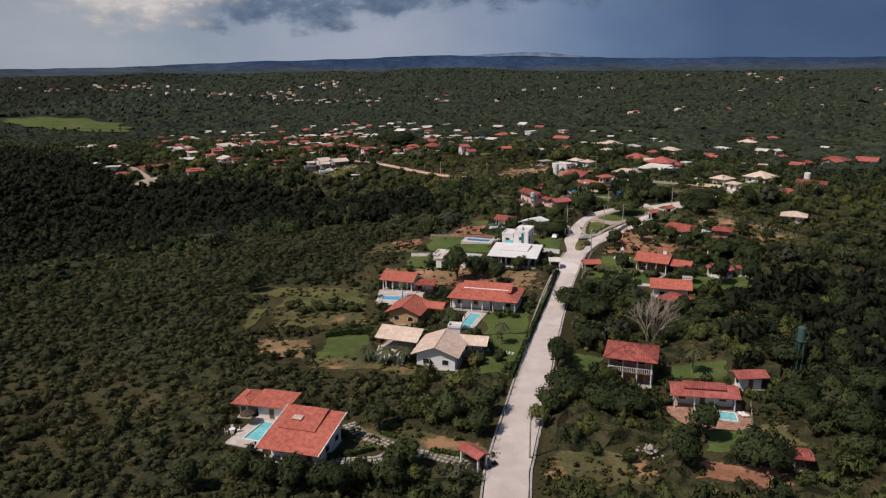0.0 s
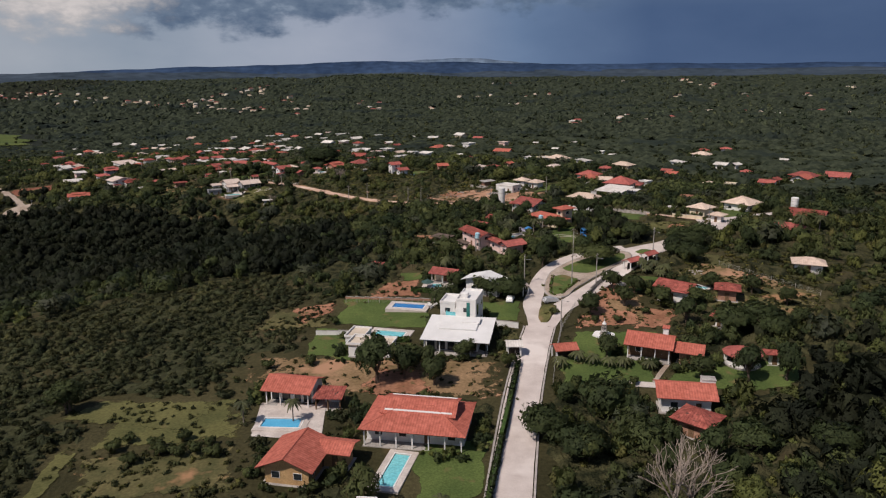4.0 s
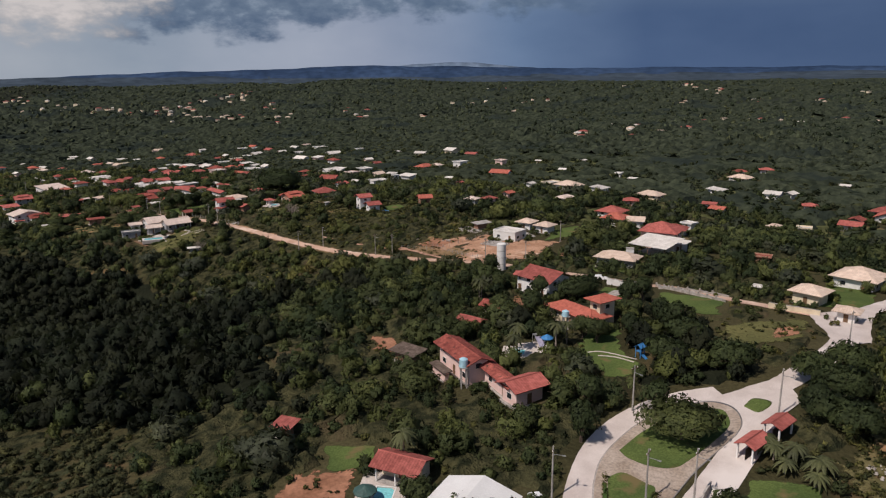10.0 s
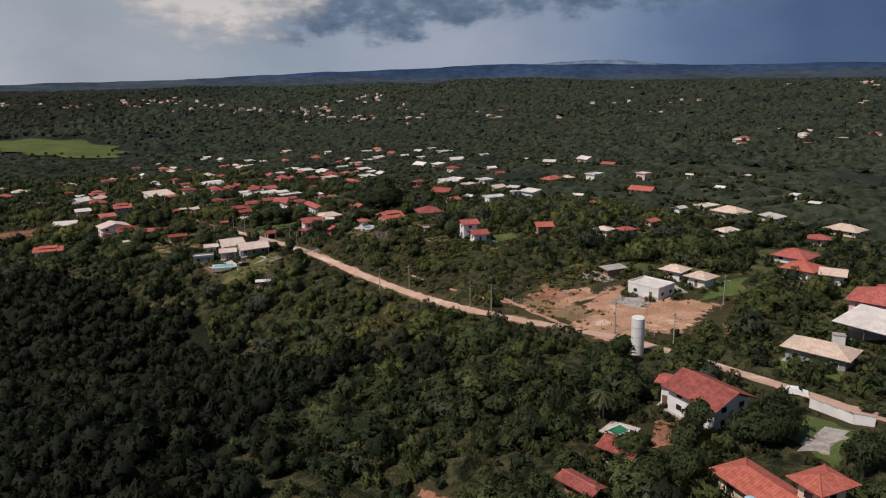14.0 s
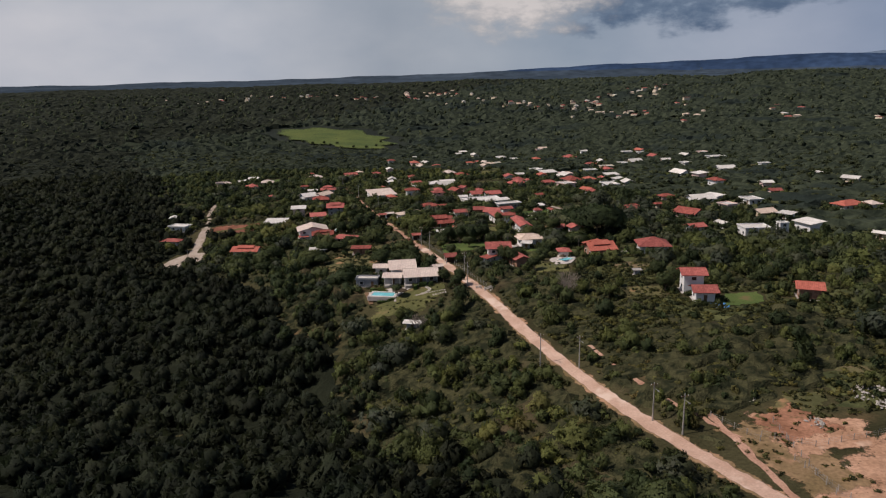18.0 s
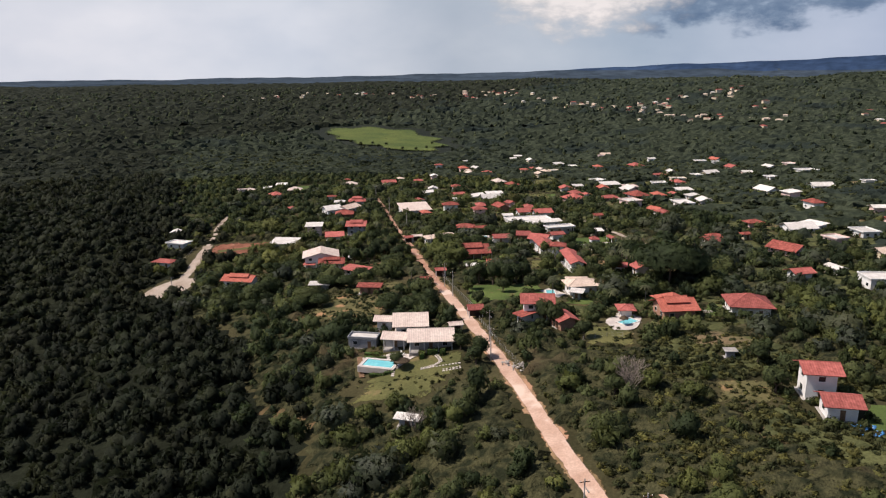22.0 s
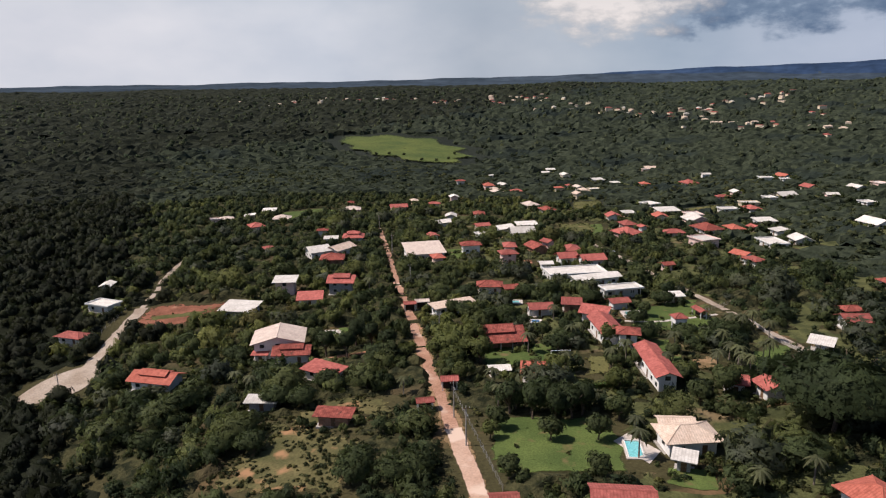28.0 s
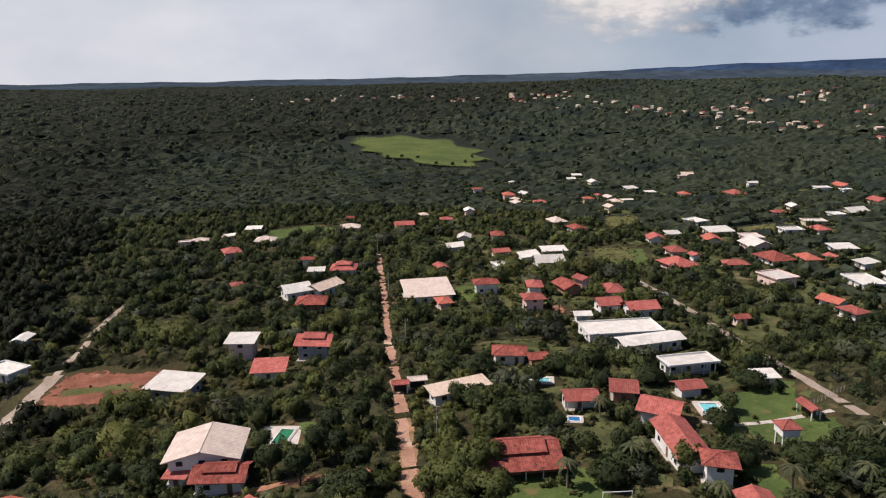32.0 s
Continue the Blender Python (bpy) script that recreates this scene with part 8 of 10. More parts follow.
pole(-54.4, 492.5, 8.5, 45)
pole(-212.2, 516.2, 8.5, 45)
pole(56.3, 241.6, 8.5, 50)
pole(44.0, 245.0, 8.5, 70)
pole(-60.6, 502.7, 8.5, 45)
pole(-93.4, 536.4, 8.5, 45)
pole(-102.9, 546.0, 8.5, 45)
pole(58.3, 395.7, 8.5, 45)
pole(-12.3, 448.1, 8.5, 45)
pole(91.4, 419.0, 8.5, 45)
pole(-266.4, 712.5, 8.5, 45)
pole(-223.5, 671.3, 8.5, 45)
pole(-180.6, 630.1, 8.5, 45)
pole(-137.7, 589.0, 8.5, 45)

# garden walls and fences
garden_wall([(85.3, 345.2), (89.2, 337.6), (92.1, 336.4)], 1.8, "white", "white garden wall with a gate", 0, 0.18)
garden_wall([(96.4, 334.7), (102.0, 329.7), (106.1, 324.1), (108.7, 320.5)], 0.7, "stone", "low rubble wall with square pillars along the road", 4, 0.18)
garden_wall([(96.5, 337.0), (105.6, 316.3)], 0.7, "stone", "low rubble wall with square pillars along the road", 4, 0.18)
garden_wall([(112.8, 309.6), (120.6, 301.6)], 1.4, "cream", "low pale garden wall beside the junction", 0, 0.18)
garden_wall([(-5.1, 250.6), (5.5, 245.8), (17.9, 240.8)], 0.6, "brickwall", "low brick garden wall behind a lawn", 0, 0.18)
garden_wall([(-11.1, 224.8), (-3.0, 222.9)], 1.2, "white", "low white garden wall", 0, 0.18)
garden_wall([(31.3, 220.3), (36.9, 217.3)], 1.4, "white", "white garden wall beside the road", 0, 0.18)
garden_wall([(56.2, 229.4), (61.8, 238.0), (66.4, 243.2)], 1.3, "concrete", "low concrete wall along the street", 0, 0.18)
garden_wall([(66.2, 242.2), (69.4, 235.7)], 1.1, "white", "low white garden wall", 0, 0.18)

# fences
fence([(5.8, 94.5), (12.5, 122.5), (21.3, 157.8), (34.2, 206.0)], 3.0, "post and wire fence with pale posts")
fence([(13.9, 99.2), (22.8, 132.6)], 3.0, "post and wire fence with pale posts")
fence([(38.3, 188.8), (42.4, 202.9), (47.3, 216.1)], 3.0, "post and wire fence with pale posts")
fence([(29.3, 185.8), (34.2, 204.3)], 3.0, "post and wire fence with pale posts")
fence([(30.0, 430.1), (39.5, 422.7)], 3.0, "timber post fence round a building site")
fence([(-71.8, 516.7), (-55.4, 500.0), (-44.2, 489.7)], 2.4, "white post fence beside the earth road")
fence([(-112.2, 558.6), (-90.9, 537.6), (-78.7, 525.5)], 2.4, "white post fence beside the earth road")
fence([(-246.4, 547.1), (-258.1, 564.4)], 3.0, "timber post fence beside the track")
fence([(100.5, 247.4), (106.7, 236.7), (115.3, 222.9)], 3.0, "post and wire fence across the slope")
fence([(41.1, 430.4), (48.8, 413.4), (59.4, 392.4)], 3.0, "rough post fence round bare earth")
fence([(-4.8, 246.6), (7.3, 242.5), (18.7, 238.9)], 3.0, "post and wire fence behind a lawn")

# ---------------------------------------------------------------- trees that stand out
plant("round", -55.7, 191.9, 1.3)
plant("round", -31.4, 94.4, 0.95)
plant("round", -27.1, 92.7, 0.95)
plant("round", -22.7, 91.8, 0.95)
plant("round", -18.0, 91.2, 0.95)
plant("round", -12.8, 93.0, 0.95)
plant("round", -7.8, 95.6, 0.95)
plant("tall", -38.1, 90.2, 0.8)
plant("tall", -15.7, 89.5, 0.8)
plant("lowpalm", -16.8, 139.3, 1.15)
plant("lowpalm", -12.6, 137.7, 1.15)
plant("lowpalm", -8.8, 137.7, 1.15)
plant("bare", 45.7, 145.8, 1.75)
plant("palm", 50.3, 131.9, 1.0)
plant("broad", 32.7, 170.8, 1.0)
plant("broad", 36.8, 162.8, 1.0)
plant("broad", 45.1, 178.4, 1.0)
plant("broad", 32.0, 145.7, 1.0)
plant("broad", 22.6, 121.4, 1.0)
plant("broad", 28.6, 117.0, 1.0)
plant("broad", 33.3, 114.9, 1.0)
plant("broad", 64.6, 161.5, 1.0)
plant("broad", 66.1, 148.0, 1.0)
plant("broad", 78.2, 160.9, 1.0)
plant("broad", 70.8, 136.2, 1.0)
plant("broad", 73.7, 125.9, 1.0)
plant("broad", 63.9, 117.0, 1.0)
plant("broad", 49.0, 97.1, 1.0)
plant("broad", 69.8, 109.0, 1.0)
plant("broad", 79.8, 121.2, 1.0)
plant("tall", 36.9, 97.8, 1.0)
plant("tall", 43.1, 105.4, 1.0)
plant("tall", 23.0, 134.0, 1.0)
plant("tall", 56.7, 158.3, 1.0)
plant("tall", 76.1, 184.5, 1.0)
plant("tall", 83.7, 184.0, 1.0)
plant("tall", 95.8, 161.8, 1.0)
plant("tall", 96.4, 148.5, 1.0)
plant("round", 18.4, 114.8, 1.0)
plant("round", 36.2, 138.1, 1.0)
plant("round", 48.1, 164.1, 1.0)
plant("round", 49.8, 146.9, 1.0)
plant("round", 63.9, 110.0, 1.0)
plant("round", 82.6, 137.3, 1.0)
plant("round", 65.8, 99.5, 1.0)
plant("round", 52.2, 198.4, 1.0)
plant("round", 69.9, 196.4, 1.0)
plant("light", 58.4, 149.8, 0.8)
plant("light", 25.5, 138.2, 0.8)
plant("light", 32.0, 127.4, 0.8)
plant("light", 63.1, 137.7, 0.8)
plant("light", 16.4, 110.8, 0.8)
plant("bush", 41.0, 119.2, 0.9)
plant("bush", 29.4, 99.8, 0.9)
plant("bush", 23.9, 101.8, 0.9)
plant("bush", -34.0, 175.4, 0.9)
plant("bush", -39.1, 178.3, 0.9)
plant("bush", -29.9, 177.5, 0.9)
plant("bush", -25.0, 174.7, 0.9)
plant("bush", -12.5, 167.2, 0.9)
plant("bush", -5.8, 158.8, 0.9)
plant("bush", 13.0, 134.0, 0.9)
plant("bush", 11.0, 138.3, 0.9)
plant("bush", -45.1, 155.9, 0.62)
plant("bush", -42.4, 155.8, 0.62)
plant("bush", -37.8, 155.6, 0.62)
plant("bush", -34.4, 155.4, 0.62)
plant("bush", -43.7, 141.2, 0.62)
plant("bush", -39.1, 141.7, 0.62)
plant("bush", -34.7, 141.5, 0.62)
plant("bush", -29.0, 141.4, 0.62)
plant("round", -11.7, 109.7, 1.0)
plant("round", 7.2, 114.8, 1.0)
plant("round", 5.8, 107.8, 1.0)
plant("round", -6.2, 97.5, 1.0)
plant("round", -8.4, 91.6, 1.0)
plant("palm", 12.4, 147.6, 0.85)
plant("palm", -11.6, 181.7, 0.85)
plant("palm", -20.4, 181.6, 0.85)
plant("shrub", -13.2, 114.7, 0.8)
plant("shrub", -6.8, 109.7, 0.8)
plant("shrub", 1.9, 106.0, 0.8)
plant("shrub", 10.2, 144.5, 0.8)
plant("shrub", 12.6, 151.0, 0.8)
plant("shrub", 16.6, 165.7, 0.8)
plant("shrub", 11.8, 132.7, 0.8)
plant("tall", 3.7, 195.3, 1.4)
plant("tall", 9.2, 196.6, 1.0)
plant("round", 10.9, 200.8, 1.0)
plant("round", 8.1, 201.7, 1.0)
plant("round", 15.0, 192.4, 1.2)
plant("round", 13.9, 200.6, 1.1)
plant("round", 23.2, 204.0, 0.75)
plant("round", 21.7, 203.8, 0.75)
plant("light", 30.9, 197.8, 0.7)
plant("broad", 35.7, 239.4, 1.0)
plant("broad", 38.5, 237.2, 1.0)
plant("bush", -7.1, 231.0, 1.0)
plant("bush", -11.0, 207.0, 1.0)
plant("bush", -19.5, 206.7, 1.0)
plant("bush", -53.2, 293.6, 1.0)
plant("lowpalm", 41.6, 196.0, 0.8)
plant("lowpalm", 45.8, 197.9, 0.8)
plant("lowpalm", 48.6, 196.3, 0.8)
plant("lowpalm", 51.4, 194.5, 0.8)
plant("lowpalm", 54.2, 194.1, 0.8)
plant("lowpalm", 59.1, 192.1, 0.8)
plant("lowpalm", 78.2, 244.6, 0.8)
plant("lowpalm", 80.6, 240.9, 0.8)
plant("broad", 84.7, 206.6, 1.15)
plant("broad", 90.4, 201.9, 1.15)
plant("broad", 90.5, 208.8, 1.15)
plant("round", 67.6, 186.4, 1.1)
plant("round", 55.5, 221.4, 1.0)
plant("round", 64.9, 224.4, 1.0)
plant("round", 65.2, 235.1, 1.0)
plant("round", 81.5, 221.4, 1.0)
plant("round", 89.9, 230.4, 1.0)
plant("round", 99.0, 226.3, 1.0)
plant("round", 103.6, 218.1, 1.0)
plant("round", 70.0, 231.2, 1.0)
plant("round", 99.4, 205.6, 1.0)
plant("round", 73.7, 222.7, 1.0)
plant("tall", 75.1, 211.1, 1.0)
plant("tall", 115.8, 261.2, 1.0)
plant("tall", 125.9, 264.9, 1.0)
plant("tall", 90.6, 256.6, 1.0)
plant("tall", 66.2, 262.5, 1.0)
plant("palm", 130.6, 269.6, 1.1)
plant("palm", 140.7, 274.7, 1.1)
plant("palm", 149.6, 277.6, 1.1)
plant("bush", 54.8, 226.4, 0.8)
plant("bush", 55.1, 216.8, 0.8)
plant("bush", 60.4, 215.8, 0.8)
plant("bush", 68.5, 218.9, 0.8)
plant("bush", 46.8, 223.2, 0.8)
plant("bush", 47.0, 187.5, 0.8)
plant("bush", 42.7, 188.1, 0.8)
plant("bush", 53.7, 186.6, 0.8)
plant("shrub", 48.2, 224.1, 0.6)
plant("shrub", 45.1, 223.5, 0.6)
plant("shrub", 52.3, 238.1, 0.6)
plant("shrub", 55.3, 240.3, 0.6)
plant("shrub", 58.0, 242.8, 0.6)
plant("shrub", 48.6, 242.1, 0.6)
plant("shade", 67.2, 254.9, 1.0)
plant("lowpalm", 80.9, 246.9, 1.0)
plant("lowpalm", 82.5, 243.1, 1.0)
plant("lowpalm", 78.4, 248.0, 1.0)
plant("lowpalm", 78.1, 250.3, 1.0)
plant("round", 25.3, 245.8, 1.0)
plant("round", 32.7, 239.3, 1.0)
plant("round", 31.2, 241.5, 1.0)
plant("round", 40.7, 239.4, 1.0)
plant("round", 43.7, 262.7, 1.0)
plant("round", 52.0, 270.1, 1.0)
plant("round", 57.8, 283.2, 1.0)
plant("round", 66.6, 295.4, 1.0)
plant("round", 42.6, 288.7, 1.0)
plant("round", 56.6, 299.2, 1.0)
plant("broad", 85.9, 275.4, 1.0)
plant("broad", 83.5, 290.1, 1.0)
plant("broad", 76.0, 281.1, 1.0)
plant("tall", 52.1, 258.2, 1.0)
plant("tall", 55.6, 266.5, 1.0)
plant("tall", 81.8, 299.5, 1.0)
plant("tall", 84.1, 296.5, 1.0)
plant("tall", 72.7, 293.4, 1.0)
plant("tall", 62.9, 332.2, 1.0)
plant("light", 77.5, 291.9, 1.0)
plant("light", 80.4, 276.7, 1.0)
plant("light", 54.8, 272.0, 1.0)
plant("bush", 5.2, 251.2, 0.5)
plant("bush", 8.6, 248.6, 0.5)
plant("bush", 11.3, 251.4, 0.5)
plant("bush", 14.2, 246.3, 0.5)
plant("bush", 6.0, 258.6, 0.5)
plant("palm", 47.8, 292.3, 1.0)
plant("palm", 23.7, 258.6, 1.0)
plant("palm", 47.8, 340.3, 1.0)
plant("palm", 48.5, 340.6, 1.0)
plant("palm", 49.5, 296.8, 1.0)
plant("palm", 57.5, 295.3, 1.0)
plant("palm", 60.1, 296.3, 1.0)
plant("broad", 72.4, 331.3, 1.1)
plant("broad", 75.5, 332.6, 1.1)
plant("round", 59.2, 326.3, 1.0)
plant("round", 51.7, 314.6, 1.0)
plant("round", 50.5, 324.4, 1.0)
plant("round", 38.5, 305.9, 1.0)
plant("round", 66.8, 297.0, 1.0)
plant("round", 79.6, 309.1, 1.0)
plant("round", 84.4, 302.6, 1.0)
plant("round", 88.3, 300.4, 1.0)
plant("round", 64.3, 299.0, 1.0)
plant("round", 36.4, 314.0, 1.0)
plant("round", 54.9, 349.1, 1.0)
plant("tall", 51.3, 367.9, 1.0)
plant("tall", 56.1, 371.5, 1.0)
plant("tall", 45.4, 351.9, 1.0)
plant("tall", 81.6, 317.8, 1.0)
plant("tall", 85.9, 319.7, 1.0)
plant("tall", 56.2, 313.6, 1.0)
plant("light", 177.0, 433.3, 0.9)
plant("light", 77.2, 303.7, 0.9)
plant("light", 41.5, 308.8, 0.9)
plant("bush", 69.0, 375.8, 0.9)
plant("bush", 73.7, 377.4, 0.9)
plant("bush", 78.6, 379.1, 0.9)
plant("bush", 93.8, 342.5, 0.9)
plant("bush", 95.7, 340.3, 0.9)
plant("bush", 72.0, 392.1, 0.9)
plant("shrub", 98.8, 336.2, 0.8)
plant("shrub", 103.7, 328.8, 0.8)
plant("shrub", 106.2, 322.6, 0.8)
plant("shrub", 94.2, 367.9, 0.8)
plant("shrub", 90.6, 365.9, 0.8)
plant("bare", -17.8, 486.1, 0.9)
plant("bare", -55.7, 463.0, 0.9)
plant("round", -45.0, 458.7, 1.0)
plant("round", -47.2, 468.7, 1.0)
plant("round", -50.3, 525.7, 1.0)
plant("round", -38.9, 513.0, 1.0)
plant("round", -20.8, 485.4, 1.0)
plant("round", 1.7, 513.4, 1.0)
plant("bare", -19.1, 488.3, 1.1)
plant("round", -76.7, 484.1, 0.8)
plant("round", -65.3, 496.2, 0.8)
plant("round", -71.4, 500.6, 0.8)
plant("round", -60.1, 510.0, 0.8)
plant("bush", -59.9, 490.5, 0.7)
plant("tall", -48.7, 476.3, 1.0)
plant("round", 7.5, 499.2, 1.2)
plant("round", 9.3, 507.8, 1.2)
plant("round", -54.0, 521.1, 1.2)
plant("round", -49.7, 518.4, 1.2)
plant("light", -134.4, 589.1, 1.0)
plant("light", -139.4, 609.2, 1.0)
plant("light", -20.4, 524.3, 1.0)
plant("giant", -36.0, 577.7, 1.3)
plant("tall", -87.9, 552.9, 1.0)
plant("tall", -83.3, 553.9, 1.0)
plant("tall", -80.9, 556.8, 1.0)
plant("tall", -93.5, 553.2, 1.0)
plant("tall", -89.1, 559.6, 1.0)
plant("tall", -79.9, 559.6, 1.0)
plant("round", -44.2, 544.8, 1.0)
plant("round", -72.2, 550.3, 1.0)
plant("round", -86.0, 589.6, 1.0)
plant("round", -84.1, 588.5, 1.0)
plant("round", -60.6, 576.5, 1.0)
plant("round", -67.5, 587.7, 1.0)
plant("palm", -103.6, 562.8, 1.0)
plant("palm", -108.6, 588.9, 1.0)
plant("palm", -93.8, 580.5, 1.0)
plant("palm", -63.2, 547.0, 1.0)
plant("palm", -35.9, 552.7, 1.0)
plant("palm", -62.8, 609.1, 1.0)
plant("palm", -58.5, 602.3, 1.0)
plant("palm", -55.8, 613.7, 1.0)
plant("palm", -157.6, 536.8, 1.0)
plant("palm", -164.4, 537.8, 1.0)
plant("palm", -54.6, 614.5, 1.0)
plant("palm", -42.7, 544.0, 1.0)
plant("light", -126.3, 572.5, 1.35)
plant("light", -119.5, 569.1, 1.35)
plant("light", -121.0, 575.1, 1.35)
plant("light", -129.3, 580.6, 1.35)
plant("broad", -139.7, 515.4, 0.9)
plant("broad", -133.3, 517.6, 0.9)
plant("broad", -105.2, 519.4, 0.9)
plant("broad", -98.0, 520.5, 0.9)
plant("broad", -138.8, 537.1, 0.9)
plant("broad", -104.5, 515.7, 0.9)
plant("broad", -95.4, 523.7, 0.9)
plant("broad", -183.4, 522.6, 0.9)
plant("broad", -169.1, 521.3, 0.9)
plant("broad", -159.4, 509.3, 0.9)
plant("broad", -204.2, 550.4, 0.9)
plant("broad", -180.5, 550.6, 0.9)
plant("broad", -159.5, 542.9, 0.9)
plant("lowpalm", -147.0, 557.0, 0.8)
plant("lowpalm", -151.4, 557.3, 0.8)
plant("lowpalm", -143.9, 564.6, 0.8)
plant("round", -79.7, 529.1, 1.0)
plant("round", -66.2, 536.3, 1.0)
plant("round", -91.9, 545.4, 1.0)
plant("round", -80.1, 545.9, 1.0)
plant("round", -72.4, 560.7, 1.0)
plant("round", -167.3, 568.7, 1.0)
plant("round", -138.1, 567.1, 1.0)
plant("round", -131.1, 550.1, 1.0)
plant("round", -80.2, 593.2, 1.0)
plant("round", -74.5, 601.6, 1.0)
plant("round", -137.9, 611.2, 1.0)
plant("round", -136.6, 626.5, 1.0)
plant("round", -123.7, 651.1, 1.0)
plant("round", -94.5, 637.0, 1.0)
plant("round", -110.8, 601.2, 1.0)
plant("round", -145.8, 607.0, 1.0)
plant("broad", -102.7, 593.9, 0.9)
plant("broad", -101.8, 599.3, 0.9)
plant("broad", -93.8, 627.2, 0.9)
plant("broad", -86.5, 612.3, 0.9)
plant("broad", -76.5, 619.4, 0.9)
plant("broad", -69.3, 619.6, 0.9)
plant("broad", -67.7, 628.3, 0.9)
plant("broad", -127.3, 611.0, 0.9)
plant("broad", -132.4, 607.7, 0.9)
plant("broad", -140.9, 609.2, 0.9)
plant("broad", -135.6, 637.0, 0.9)
plant("broad", -131.4, 644.6, 0.9)
plant("broad", -114.2, 642.7, 0.9)
plant("broad", -93.5, 653.0, 0.9)
plant("tall", -150.5, 574.0, 1.0)
plant("tall", -154.5, 571.7, 1.0)
plant("tall", -142.1, 571.6, 1.0)
plant("tall", -158.3, 580.0, 1.0)
plant("tall", -151.1, 564.4, 1.0)
plant("tall", -157.7, 563.0, 1.0)
plant("tall", -156.5, 586.8, 1.0)
plant("light", -124.1, 575.7, 1.5)
plant("light", -130.5, 580.8, 1.5)
plant("light", -124.0, 582.5, 1.5)
plant("palm", -105.4, 722.8, 1.1)
plant("palm", -76.1, 607.8, 1.1)
plant("palm", -66.2, 614.9, 1.1)
plant("palm", -186.5, 613.8, 1.1)
plant("palm", -152.7, 743.2, 1.1)
plant("palm", -158.7, 680.7, 1.1)


# ---------------------------------------------------------------- garden paths, hedges and furniture
stone_path([(-17.0, 111.2), (-14.4, 107.7), (-11.6, 105.9), (-9.3, 104.1), (-9.2, 101.9), (-11.0, 99.9), (-15.3, 99.4), (-18.9, 99.4)], "pale square stepping stones across the grass", 3, 0.6, 0.25, "stone")
stone_path([(-5.0, 101.9), (-1.8, 101.1), (1.4, 99.6), (4.6, 98.2)], "pale square stepping stones across the grass", 3, 0.6, 0.25, "stone")
hedge([(-19.0, 100.3), (-15.1, 101.5), (-12.0, 103.1)], 0.9, 0.8, "low dark hedge beside a stone path", 0.3)
hedge([(-2.6, 102.4), (0.9, 101.4), (3.8, 100.4)], 0.8, 0.7, "low dark hedge beside a stone path", 0.3)
hedge([(-11.0, 108.1), (-8.5, 106.3)], 0.8, 0.8, "low dark hedge beside a stone path", 0.35)
garden_table(-36.6, 108.2)
thatch_umbrella(-34.7, 111.3, 1.3, 2.3)
house(2.2, 147.6, -10, 2.6, 2.4, 4.6, "flat", "slab", "white", "square white tank tower beside a tiled roof", windows=False, over=0.15, clear=False)
hedge([(-28.1, 152.9), (-22.4, 154.9), (-17.1, 155.1)], 1.0, 1.5, "tall dark hedge behind a lawn", 0.2)
rubble(33.4, 102.4, 2.2, 40, "heap of pale stones in scrub")
fence([(46.9, 113.1), (53.3, 110.0), (56.2, 117.7)], 1.8, "dark railing round a pool terrace")
sun_lounger(53.2, 114.3, 20)
sun_lounger(53.9, 114.3, 20)
garden_tower(55.1, 209.6)
strip("road", [(63.5, 193.5), (61.1, 190.7), (58.1, 186.7)], 1.2, "sand", 0.16, 0.1, label="pale footpath across a lawn", category="path")
hedge([(1.7, 218.1), (6.0, 216.7), (11.2, 215.4)], 1.2, 1.1, "clipped green hedge beside a pool", 0.5)
sun_lounger(17.3, 237.4, 10)
sun_lounger(19.1, 236.9, 10)
sun_lounger(20.9, 236.4, 10)
garden_table(17.2, 235.4)
hedge([(53.0, 249.0), (50.7, 241.9), (49.3, 236.1), (50.1, 234.5)], 0.7, 0.5, "low yellow-green plants along a lawn bed", 0.95)
hedge([(51.8, 235.0), (54.8, 238.7), (58.8, 243.4)], 0.7, 0.5, "low yellow-green plants along a lawn bed", 0.95)
rubble(91.5, 242.2, 2.0, 24, "pale boulders on a bare slope")
strip("road", [(63.0, 290.9), (66.0, 290.2), (71.1, 284.7)], 0.45, "deck", 0.14, 0.0, label="pale edging of a garden path", category="path", clear=0.6)
strip("road", [(64.5, 288.6), (67.5, 286.9), (70.2, 283.5)], 0.45, "deck", 0.14, 0.0, label="pale edging of a garden path", category="path", clear=0.6)
play_slide(72.2, 285.8, 30)
house(118.0, 322.8, -40, 2.2, 2.0, 2.3, "hip", "slab", "white", "small white pump house with a pale roof", windows=False)
rubble(58.2, 447.7, 4.5, 110)
rubble(61.2, 443.7, 3, 60)
rubble(63.7, 422.9, 3.0, 36)
rubble(69.0, 419.4, 2.5, 40)
rubble(35.2, 438.4, 2, 24)
rubble(48.4, 432.2, 2, 24)
house(65.1, 449.6, 30, 7.0, 3.2, 2.3, "mono", "concrete", "brickwall", "low unfinished brick shed with a grey sheet roof", windows=False)
patch("pavement", [(61.6, 421.6), (67.6, 415.3), (71.7, 420.2), (66.4, 430.4)], "concrete", 0.18, "wet grey concrete apron round a new house", "yard")
fence([(39.6, 424.5), (48.4, 423.3), (58.2, 431.0), (67.4, 439.3)], 2.5, "rough timber post fence on bare earth")
fence([(45.3, 417.4), (58.2, 401.3), (67.4, 392.2)], 2.5, "rough timber post fence on bare earth")
patch("ground", [(41.9, 403.0), (57.7, 385.4), (68.2, 398.1), (72.9, 429.6)], "site", 0.115, "bare red-brown earth of a building site", "bare earth")
